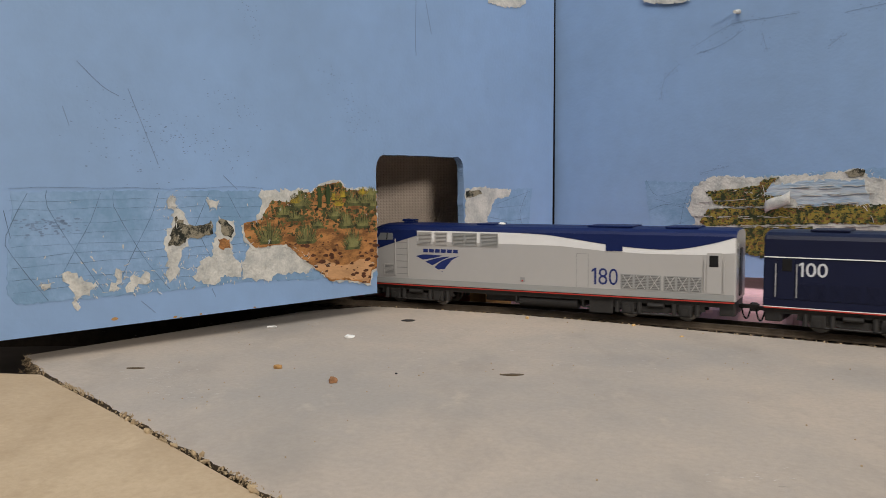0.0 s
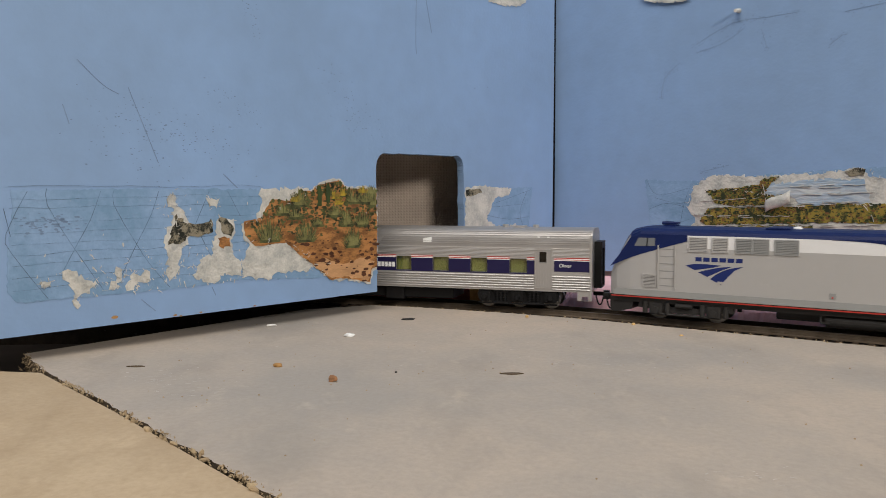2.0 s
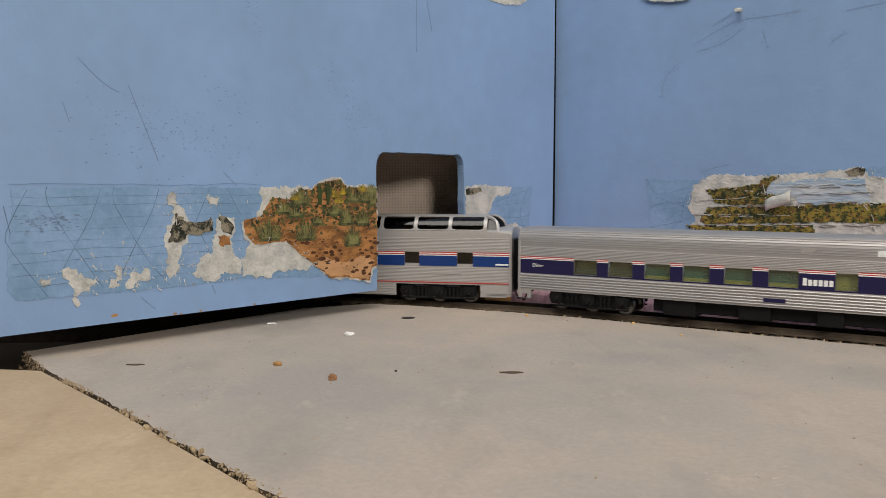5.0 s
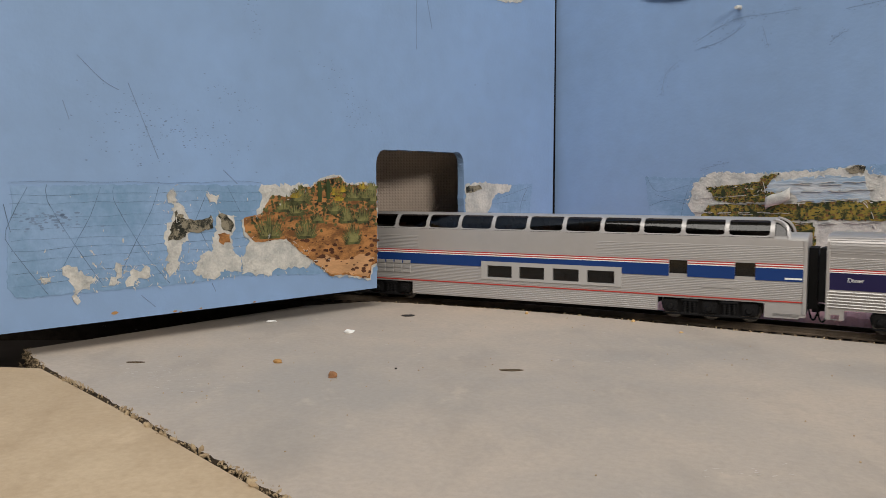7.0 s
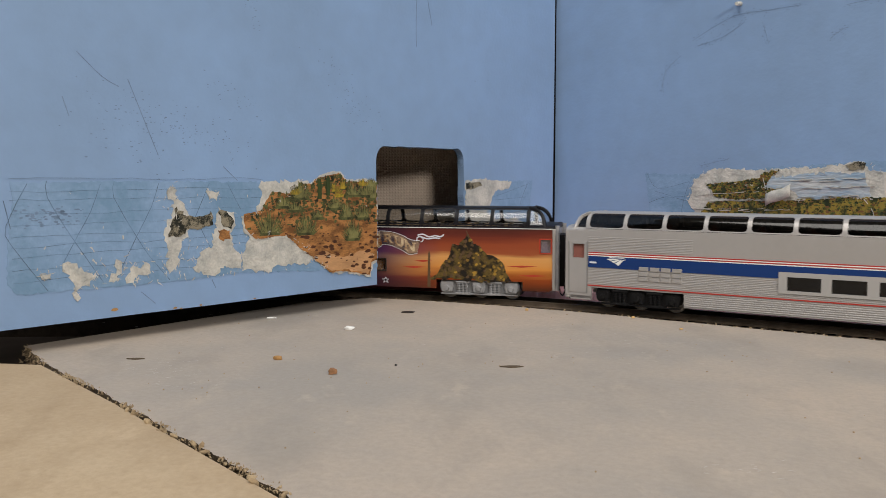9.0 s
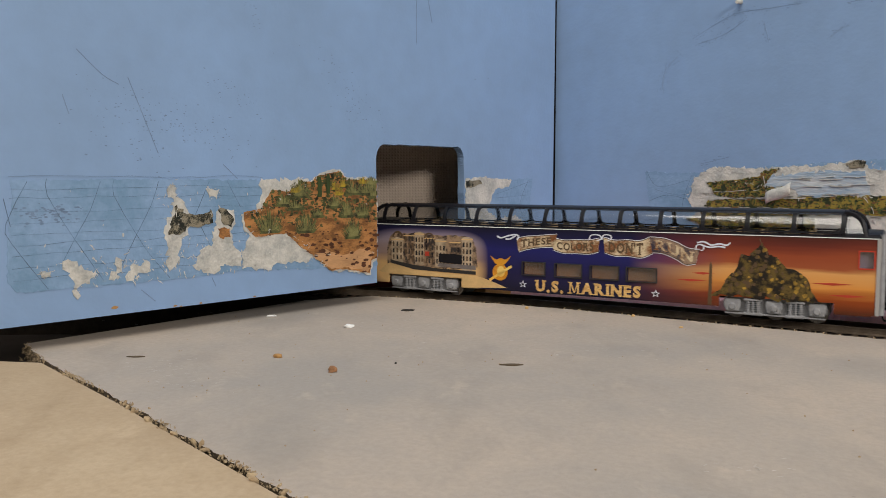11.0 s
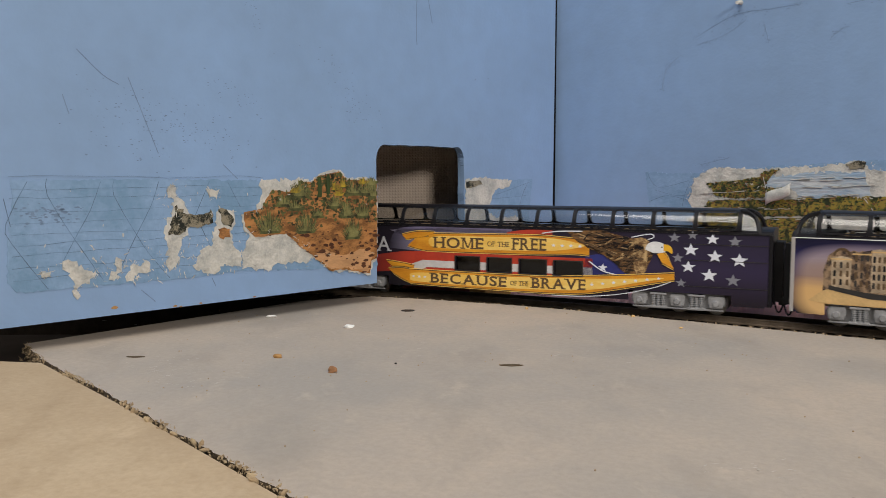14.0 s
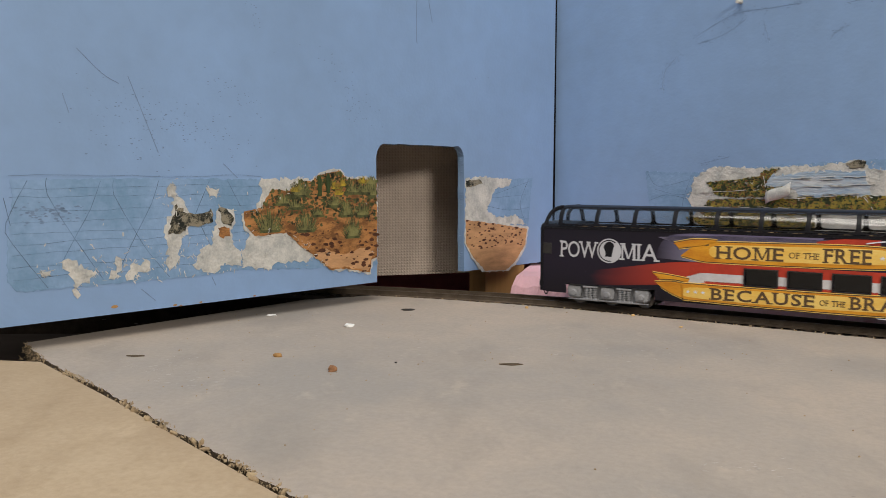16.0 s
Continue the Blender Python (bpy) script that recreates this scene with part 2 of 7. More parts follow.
def part(name, bm, mat, parent=None, label="", smooth=False):
    me = bpy.data.meshes.new(name)
    bm.to_mesh(me)
    bm.free()
    for one in (mat if isinstance(mat, (list, tuple)) else [mat]):
        me.materials.append(one)
    if smooth:
        for p in me.polygons:
            p.use_smooth = True
    ob = new(name, me)
    if parent:
        ob.parent = parent
    return tagged(ob, label)


def box(bm, x0, x1, y0, y1, z0, z1, bevel=0.0):
    verts = [bm.verts.new((x, y, z)) for x in (x0, x1) for y in (y0, y1) for z in (z0, z1)]
    faces = [bm.faces.new([verts[i] for i in f]) for f in ((0, 1, 3, 2), (4, 6, 7, 5), (0, 4, 5, 1), (2, 3, 7, 6), (0, 2, 6, 4), (1, 5, 7, 3))]
    if bevel:
        edges = list({e for f in faces for e in f.edges})
        bmesh.ops.bevel(bm, geom=edges, offset=bevel, segments=2, profile=0.6, affect="EDGES")
    return bm


def boxed(*args, **kw):
    return box(bmesh.new(), *args, **kw)


def prism(bm, outline, a, b, axis="y"):
    """A plate from an outline in two coordinates, thick from a to b along the axis."""
    def at(p, c):
        return {"y": (p[0], c, p[1]), "x": (c, p[0], p[1]), "z": (p[0], p[1], c)}[axis]
    lo, hi = [bm.verts.new(at(p, a)) for p in outline], [bm.verts.new(at(p, b)) for p in outline]
    n = len(outline)
    bm.faces.new(lo)
    bm.faces.new(hi[::-1])
    for i in range(n):
        bm.faces.new((lo[i], hi[i], hi[(i + 1) % n], lo[(i + 1) % n]))
    bmesh.ops.recalc_face_normals(bm, faces=bm.faces)
    return bm


def rod(bm, a, b, r, n=12, r2=None):
    a, b = Vector(a), Vector(b)
    m = Matrix.Translation((a + b) / 2) @ (b - a).to_track_quat("Z", "Y").to_matrix().to_4x4()
    bmesh.ops.create_cone(bm, cap_ends=True, segments=n, radius1=r, radius2=r if r2 is None else r2, depth=(b - a).length, matrix=m)
    return bm


def grain(bm, centre, turn, r, shape):
    """A small eight-sided grain."""
    m = Matrix.LocRotScale(centre, turn, shape)
    v = [bm.verts.new(m @ Vector(p)) for p in ((r, 0, 0), (-r, 0, 0), (0, r, 0), (0, -r, 0), (0, 0, r), (0, 0, -r))]
    for a, b, c in ((0, 2, 4), (2, 1, 4), (1, 3, 4), (3, 0, 4), (2, 0, 5), (1, 2, 5), (3, 1, 5), (0, 3, 5)):
        bm.faces.new((v[a], v[b], v[c]))


# ---- the track's line ----
RAIL_TOP = 0.0012
CAR_BASE = 0.002
RADIUS, PSI0 = 0.6633, radians(22.37)
START = (0.0043, 0.5271)
BEND = 0.1279


def on_track(s):
    """Place and heading (radians, clockwise seen from above) at s metres along the track."""
    psi = PSI0 + min(s, BEND) / RADIUS
    x = START[0] + RADIUS * (math.sin(psi) - math.sin(PSI0))
    y = START[1] - RADIUS * (math.cos(PSI0) - math.cos(psi))
    over = max(0.0, s - BEND)
    return x + over * math.cos(psi), y - over * math.sin(psi), psi


def beside_track(s, off):
    """A place off metres to the far side of the track."""
    x, y, psi = on_track(s)
    return x + off * math.sin(psi), y + off * math.cos(psi)


def car_pose(s, pivots):
    """The pose of a car whose middle is at s, with its trucks' pivots that far apart."""
    ax, ay, _ = on_track(s - pivots / 2)
    bx, by, _ = on_track(s + pivots / 2)
    return pose((ax + bx) / 2, (ay + by) / 2, CAR_BASE, 0, 0, math.degrees(math.atan2(by - ay, bx - ax)))


# ---- outlines ----


def smooth_line(pts, n=6):
    """A flowing line through a few points."""
    out = []
    for i in range(len(pts) - 1):
        p0, p1, p2, p3 = (Vector(pts[min(max(j, 0), len(pts) - 1)]) for j in (i - 1, i, i + 1, i + 2))
        for k in range(n):
            t = k / n
            out.append(0.5 * (2 * p1 + (p2 - p0) * t + (2 * p0 - 5 * p1 + 4 * p2 - p3) * t * t + (3 * p1 - p0 - 3 * p2 + p3) * t ** 3))
    return [tuple(p) for p in out] + [tuple(pts[-1])]


def torn(outline, amp=0.0008, step=0.0016, seed=1):
    """A torn edge: the outline, broken into short uneven steps."""
    rng = random.Random(seed)
    out = []
    for (ax, az), (bx, bz) in zip(outline, outline[1:] + outline[:1]):
        n = max(1, int(math.hypot(bx - ax, bz - az) / step))
        for k in range(n):
            j = amp if k else amp * 0.4
            out.append((ax + (bx - ax) * k / n + rng.uniform(-j, j), az + (bz - az) * k / n + rng.uniform(-j, j)))
    return out


def ribbon(bm, pts, width, a, b):
    """A thin line of even width through points (x, z), as a plate from a to b in y."""
    for (ax, az), (bx, bz) in zip(pts, pts[1:]):
        d = Vector((bx - ax, bz - az))
        if d.length < 1e-6:
            continue
        n = Vector((-d.y, d.x)).normalized() * width / 2
        prism_quad(bm, [(ax + n.x, az + n.y), (bx + n.x, bz + n.y), (bx - n.x, bz - n.y), (ax - n.x, az - n.y)], a, b)
    return bm


def prism_quad(bm, q, a, b):
    lo, hi = [bm.verts.new((p[0], a, p[1])) for p in q], [bm.verts.new((p[0], b, p[1])) for p in q]
    bm.faces.new(lo)
    bm.faces.new(hi[::-1])
    for i in range(4):
        bm.faces.new((lo[i], lo[(i + 1) % 4], hi[(i + 1) % 4], hi[i]))


# ---- the setting ----
CORNER = Vector((0.0872, 0.6302, 0.0))
EAST = Vector((0.687, 0.7265, 0.0)).normalized()       # the tunnel wall's line, towards the corner
SOUTH = Vector((0.7265, -0.687, 0.0)).normalized()     # the plain wall's line, away from the corner


def wall_pose(along):
    """Local x along the wall, y to its back, z up, from the foot of the corner."""
    back = Vector((-along.y, along.x, 0))
    m = Matrix.Identity(4)
    for i, v in enumerate((along, back, Vector((0, 0, 1)), CORNER)):
        m.col[i][:3] = v
    return m


TUNNEL_WALL, PLAIN_WALL = wall_pose(EAST), wall_pose(SOUTH)
FOOT, THICK = 0.0115, 0.0055
HOLE_A, HOLE_B, HOLE_TOP = -0.1852, -0.1065, 0.0953
RISE = 0.0334                                          # the plain board hangs askew


def place(ob, m):
    ob.matrix_world = m
    return ob


def build_walls():
    # the tunnel wall: two jambs, a lintel with rounded corners
    rng = random.Random(4)
    r = 0.009
    left = [(HOLE_A + rng.uniform(-0.0002, 0.0002), FOOT + (HOLE_TOP - r - FOOT) * k / 14) for k in range(15)]
    right = [(HOLE_B + rng.uniform(-0.0004, 0.0004), FOOT + (HOLE_TOP - r - FOOT) * k / 14) for k in range(15)]
    arc1 = [(HOLE_A + r * 0.75 * (1 - math.cos(a)), HOLE_TOP - r + r * math.sin(a)) for a in np.linspace(0.2, 1.57, 6)]
    arc2 = [(HOLE_B - r * 0.75 * (1 - math.cos(a)), HOLE_TOP + 0.0005 - r + r * math.sin(a)) for a in np.linspace(1.57, 0.2, 6)]
    top = [(HOLE_A + 0.007 + (HOLE_B - HOLE_A - 0.014) * k / 16, HOLE_TOP + rng.uniform(-0.0003, 0.0003)) for k in range(1, 16)]
    outline = [(-0.66, FOOT)] + left + arc1 + top + arc2 + right[::-1] + [(-0.0055, FOOT), (-0.0043, 0.16), (-0.0042, 0.55), (-0.66, 0.55)]
    w = place(part("wall_west", prism(bmesh.new(), outline, 0.0, THICK), BLUE), TUNNEL_WALL)
    tagged(w, "scuffed light blue painted hardboard with a tunnel opening", "wall", kind="structure")
    w = place(part("wall_north", prism(bmesh.new(), [(-0.0018, FOOT), (0.38, FOOT + RISE * 0.38), (0.38, 0.55), (-0.0018, 0.55)], 0.0, THICK), BLUE), PLAIN_WALL)
    tagged(w, "scuffed light blue painted hardboard wall hung askew", "wall", kind="structure")
    # black strip behind the corner gap, in place of the shade in it
    strip = part("corner_gap", boxed(-0.012, 0.02, THICK + 0.0005, THICK + 0.004, 0.0, 0.55), BLACK)
    tagged(place(strip, TUNNEL_WALL), "black strip giving the gap between the wall boards its shade", "gap", kind="structure")
    # fuzzy cut rim of the tunnel opening
    bm = bmesh.new()
    for (ax, az), (bx, bz) in zip(outline[1:-4], outline[2:-4]):
        for k in range(3):
            t = rng.random()
            x, z = ax + (bx - ax) * t, az + (bz - az) * t
            rod(bm, (x, rng.uniform(0, THICK), z), (x + rng.uniform(-0.0009, 0.0009), rng.uniform(-0.0006, THICK), z + rng.uniform(-0.0009, 0.0006)), 0.00022, 4, 0.00008)
    tagged(place(part("rim_fuzz", bm, BLUE), TUNNEL_WALL), "ragged sawn rim of the tunnel opening", "trim", kind="structure")
    # what closes the tunnel: a hardboard sheet, screen side to the front
    bm = prism(bmesh.new(), [(-0.20, 0.0), (0.085, 0.0008), (0.085, 0.16), (-0.20, 0.16)], 0.0, 0.004)
    b = part("tunnel_backing", bm, MESHBOARD)
    b.matrix_world = pose(-0.0468, 0.585, 0.0043, 0, 0, 14)
    tagged(b, "brown hardboard sheet with a pressed screen pattern", "board", kind="structure")
    # added out of sight: stops room light reaching the backing from above
    blocker = part("tunnel_roof", boxed(-0.42, -0.03, THICK + 0.001, 0.16, 0.150, 0.156), DARK)
    tagged(place(blocker, TUNNEL_WALL), "unseen dark board added to keep light out of the tunnel", "board", kind="structure")
    # the cloth and the beams below
    b = part("red_backing", boxed(-0.4, 0.12, 0, 0.004, -0.02, 0.03), MAROON)
    b.matrix_world = pose(0.0, 0.640, 0, 0, 0, 12)
    tagged(b, "dark red cloth hanging behind the track", "cloth", kind="structure")


def build_table():
    rng = random.Random(7)
    # grey slab: ragged towards the board and the track
    far = [beside_track(s, -0.0255 - 0.004 * min(1, max(0, s / 0.25)) + rng.uniform(-0.0007, 0.0007)) for s in np.linspace(0.9, -0.045, 320)]
    near = [(-0.1893, 0.3669), (-0.1629, 0.3309), (-0.1099, 0.2726), (-0.034, 0.1852), (0.09, 0.045), (0.30, -0.19)]
    edge = []
    for (ax, ay), (bx, by) in zip(near, near[1:]):
        n = int(math.hypot(bx - ax, by - ay) / 0.003)
        edge += [(ax + (bx - ax) * k / n + rng.uniform(-0.0007, 0.0007), ay + (by - ay) * k / n + rng.uniform(-0.0007, 0.0007)) for k in range(n)]
    slab = prism(bmesh.new(), edge + [(0.85, -0.16)] + far + [(-0.085, 0.50)], -0.0115, 0.0, axis="z")
    slab.normal_update()
    for f in slab.faces:
        f.material_index = 0 if f.normal.z > 0.5 else 1
    tagged(part("floor", slab, [GREY, RAWEDGE]), "scuffed grey painted fibreboard slab with ragged edges", "tabletop", kind="structure")
    # frayed fibres along the slab's broken edges
    bm = bmesh.new()
    for k in range(650):
        i = rng.randrange(len(edge) - 1)
        x, y = edge[i]
        x, y = x + rng.uniform(-0.0014, 0.0006), y + rng.uniform(-0.0014, 0.0006)
        bmesh.ops.create_icosphere(bm, subdivisions=1, radius=rng.uniform(0.00015, 0.0005) + (0.0009 if rng.random() < 0.12 and -0.11 < x < -0.02 else 0), matrix=Matrix.LocRotScale((x, y, rng.uniform(-0.0008, 0.0002)), Euler((rng.random() * 3, rng.random() * 3, 0)), (1.5, 0.7, 0.6)))
    for k in range(26):
        i = rng.randrange(len(edge))
        cx, cy = edge[i]
        if cy > 0.33 or cy < 0.10:
            continue
        for _ in range(44):
            a, r = rng.uniform(0, 6.28), rng.gauss(0, 0.0013)
            x, y = cx + 0.75 * r * math.cos(a) + (slide := rng.gauss(0, 0.0032)), cy + r * math.sin(a) - 1.1 * slide
            grain(bm, (x, y, rng.uniform(-0.0008, 0.0003)), Euler((rng.random() * 3, rng.random() * 3, rng.random() * 3)), rng.uniform(0.0002, 0.0006), (1.6, 0.8, 0.5))
    for _ in range(420):
        t = rng.random()
        x, y, z = -0.1893 + 0.0264 * t + rng.gauss(0, 0.0012), 0.3669 - 0.036 * t + rng.gauss(0, 0.0012), rng.uniform(-0.011, 0.0008)
        d = Vector((rng.uniform(-1, 0.3), rng.uniform(-1, 0.3), rng.uniform(-0.8, 0.5))).normalized() * rng.uniform(0.0006, 0.0020)
        grain(bm, Vector((x, y, z)) + d / 2, d.to_track_quat("X", "Z"), d.length / 2, (1, 0.18, 0.18))
    tagged(part("slab_fray", bm, FIBRE), "frayed tan fibre along the slab's broken edge", "fibre", kind="stuff")
    bm = bmesh.new()
    for k in range(420):
        x, y = far[rng.randrange(150, len(far))]
        bmesh.ops.create_icosphere(bm, subdivisions=1, radius=rng.uniform(0.0002, 0.0007), matrix=Matrix.LocRotScale((x + rng.uniform(-0.001, 0.001), y + rng.uniform(-0.001, 0.0015), rng.uniform(-0.0012, 0.0002)), Euler((rng.random() * 3, rng.random() * 3, 0)), (1.4, 0.8, 0.6)))
    tagged(part("track_fray", bm, FIBRE), "crumbled grey fibre along the track", "fibre", kind="stuff")
    board = [(x - 0.0013, y - 0.0012) for x, y in near[1:]]
    bm = prism(bmesh.new(), [(-0.70, 0.315), (-0.1850, 0.3330)] + board + [(0.30, -0.7), (-0.70, -0.7)], -0.0135, -0.0004, axis="z")
    tagged(part("floor_board", bm, TAN), "bare tan plywood board butted to the grey slab", "board", kind="structure")
    tagged(part("ground", boxed(-1.9, 1.9, -1.4, 1.6, -0.06, -0.03), DARK), "dark benchwork under the tabletop", "benchwork", kind="structure")
    # track bed
    a = [beside_track(s, -0.0305) for s in np.linspace(-1.6, 1.95, 160)]
    b = [beside_track(s, 0.030) for s in np.linspace(1.95, -1.6, 160)]
    tagged(part("track_bed", prism(bmesh.new(), a + b, -0.0299, -0.0032, axis="z"), ROADBED), "dark brown crumbly roadbed under the track", "roadbed", kind="structure")
    # pink foam: a ragged cut face behind the track, a smooth top
    front = [beside_track(s, 0.0265 - 0.0062 * min(1, max(0, (s - 0.15) / 0.08)) + rng.uniform(-0.0007, 0.0007)) for s in np.linspace(0.030, 0.75, 240)]
    x0, y0 = front[0]
    foam = front + [(0.95, 0.35), (0.60, 0.75), (x0 + 0.035, y0 + 0.13)]
    bm = bmesh.new()
    low, mid, high = [], [], []
    for i, (x, y) in enumerate(foam):
        dx, dy = (math.sin(radians(30)), math.cos(radians(30))) if i < len(front) else (0, 0)
        low.append(bm.verts.new((x, y, -0.0115)))
        j = rng.uniform(-0.0010, 0.0010)
        mid.append(bm.verts.new((x + dx * (0.0065 + j), y + dy * (0.0065 + j), 0.0028 + rng.uniform(-0.0010, 0.0010))))
        high.append(bm.verts.new((x + dx * 0.0135, y + dy * (0.0135 + j), 0.0092 + rng.uniform(-0.0006, 0.0003))))
    for i in range(len(foam)):
        k = (i + 1) % len(foam)
        bm.faces.new((low[i], low[k], mid[k], mid[i]))
        bm.faces.new((mid[i], mid[k], high[k], high[i]))
    bm.faces.new(high)
    bmesh.ops.recalc_face_normals(bm, faces=bm.faces)
    tagged(part("foam_board", bm, PINK), "pink insulation foam with a rough cut face beside the track", "foam", kind="structure")
    # pine block that props the wall
    b = part("pine_block", boxed(0.0105, 0.046, 0, 0.02, -0.0115, 0.0112, bevel=0.0006), WOOD)
    b.matrix_world = pose(0.0214, 0.576, 0, 0, 0, 33)
    tagged(b, "varnished pine block propping the blue wall", "block")


def build_track():
    track = new("railway_track")
    tagged(track, "blackened rails on dark brown plastic ties", "railway track")
    for off in (-0.00825, 0.00825):
        bm = bmesh.new()
        rows = []
        for s in np.linspace(-1.6, 1.95, 300):
            row = []
            for dy, z in ((-0.0011, -0.0024), (-0.0011, -0.0019), (-0.0003, -0.0015), (-0.0003, 0.0002), (-0.00045, 0.0006), (-0.00045, 0.0012), (0.00045, 0.0012), (0.00045, 0.0006), (0.0003, 0.0002), (0.0003, -0.0015), (0.0011, -0.0019), (0.0011, -0.0024)):
                x, y = beside_track(s, off + dy)
                row.append(bm.verts.new((x, y, z)))
            rows.append(row)
        for p, q in zip(rows, rows[1:]):
            for i in range(12):
                bm.faces.new((p[i], q[i], q[(i + 1) % 12], p[(i + 1) % 12]))
        bmesh.ops.recalc_face_normals(bm, faces=bm.faces)
        part("rail", bm, RAIL, track)
    tie = bpy.data.meshes.new("tie")
    bm = boxed(-0.0013, 0.0013, -0.0152, 0.0152, -0.0042, -0.0024, bevel=0.0002)
    bm.to_mesh(tie)
    bm.free()
    tie.materials.append(TIE)
    rest = bmesh.new()
    for i in range(506):
        s = -1.59 + i * 0.007
        x, y, psi = on_track(s)
        m = pose(x, y, 0, 0, 0, -math.degrees(psi))
        if -0.5 < s < 0.7:
            ob = new("tie", tie)
            ob.parent = track
            ob.matrix_basis = m
        else:
            n = len(rest.verts)
            box(rest, -0.0013, 0.0013, -0.0152, 0.0152, -0.0042, -0.0024)
            rest.verts.ensure_lookup_table()
            for v in rest.verts[n:]:
                v.co = m @ v.co
    tagged(part("far_ties", rest, TIE, track), kind="stuff")
    return track


def build_room():
    for name, x0, x1, y0, y1, z0, z1, mat in (("room_wall_south", -2.6, 2.6, -2.6, -2.5, -0.9, 1.8, ROOMWALL), ("room_wall_north", -2.6, 2.6, 2.5, 2.6, -0.9, 1.8, ROOMWALL),
                                              ("room_wall_east", 2.6, 2.7, -2.6, 2.6, -0.9, 1.8, ROOMWALL), ("room_wall_west", -2.7, -2.6, -2.6, 2.6, -0.9, 1.8, ROOMWALL),
                                              ("ceiling", -2.6, 2.6, -2.5, 2.5, 1.8, 1.9, CEIL), ("room_floor", -2.6, 2.6, -2.5, 2.5, -1.0, -0.9, DARK)):
        tagged(part(name, boxed(x0, x1, y0, y1, z0, z1), mat), "plain painted surface closing the room", "room", kind="structure")


build_walls()
build_table()
build_track()
build_room()

# ---- torn scenery paper on the walls ----


def sheet(name, outline, mat, wall, layer, label, seed, amp=0.0008, thick=0.00022):
    """A torn piece of paper on a wall, its layers lying over one another."""
    ob = part(name, prism(bmesh.new(), torn(outline, amp, 0.0016, seed), -thick * layer, -thick * (layer - 0.9)), mat)
    ob.matrix_world = wall
    return tagged(ob, label, "paper") if label else ob


def fringe(bm, outline, n, rng, reach=0.0022):
    """Slivers of paper that curl off a torn edge."""
    for _ in range(n):
        i = rng.randrange(len(outline))
        (ax, az), (bx, bz) = outline[i], outline[(i + 1) % len(outline)]
        t, a = rng.random(), rng.uniform(0, 6.28)
        x, z = ax + (bx - ax) * t, az + (bz - az) * t
        l, w = rng.uniform(0.3, 1.2) * reach, rng.uniform(0.00006, 0.00022)
        tx, tz = min(x + math.cos(a) * l, HOLE_A - 0.0004) if x < HOLE_A else x + math.cos(a) * l, z + math.sin(a) * l
        nx, nz = -math.sin(a) * w, math.cos(a) * w
        p = [bm.verts.new(v) for v in ((x - nx, -0.0010, z - nz), (x + nx, -0.0010, z + nz), ((x + tx) / 2 + nx, -0.0016, (z + tz) / 2 + nz), (tx, -0.0013, tz), ((x + tx) / 2 - nx, -0.0016, (z + tz) / 2 - nz))]
        bm.faces.new((p[0], p[1], p[2], p[4]))
        bm.faces.new((p[4], p[2], p[3]))


def tuft(bm, x, z, w, h, rng, y, n=26):
    """A painted bush: blades that fan out from its foot."""
    for _ in range(n):
        a = rng.uniform(-1.5, 1.5)
        r = rng.uniform(0.35, 1.0)
        tx, tz = min(x + math.sin(a) * w * r, HOLE_A - 0.0015), z + math.cos(a) * h * r
        bx, k = min(x + math.sin(a) * w * rng.uniform(0.1, 0.6), HOLE_A - 0.002), rng.uniform(0.00012, 0.00034)
        yy = y - rng.random() * 0.00004
        bm.faces.new([bm.verts.new(p) for p in ((bx - k, yy, z), (bx + k, yy, z), (tx + k * 0.5, yy, tz), (tx - k * 0.5, yy, tz))])


def blots(bm, spots, rng, y, n=7):
    """Small uneven painted stones."""
    for x, z, r in spots:
        bm.faces.new([bm.verts.new((x + r * 1.5 * math.cos(a) * rng.uniform(0.6, 1.1), y, z + r * 0.7 * math.sin(a) * rng.uniform(0.6, 1.1))) for a in np.linspace(0, 6.28, n, endpoint=False)])


def inside(p, outline):
    x, z = p
    odd = False
    for (ax, az), (bx, bz) in zip(outline, outline[1:] + outline[:1]):
        if (az > z) != (bz > z) and x < (bx - ax) * (z - az) / (bz - az) + ax:
            odd = not odd
    return odd


def speckle(ob, outline, y, n, rng, mats):
    """Dabs of leaf colour over a printed meadow."""
    xs, zs = [p[0] for p in outline], [p[1] for p in outline]
    for name, mat in mats:
        bm = bmesh.new()
        for _ in range(n):
            p = (rng.uniform(min(xs), max(xs)), rng.uniform(min(zs), max(zs)))
            if inside(p, outline):
                w, h = rng.uniform(0.0003, 0.0013), rng.uniform(0.0002, 0.0007)
                bm.faces.new([bm.verts.new((p[0] + w * math.cos(a) * rng.uniform(0.4, 1.4), y, p[1] + h * math.sin(a) * rng.uniform(0.4, 1.4))) for a in np.linspace(0, 6.28, 7, endpoint=False)])
        y -= 0.00003
        tagged(part(name, bm, mat, ob), kind="stuff")


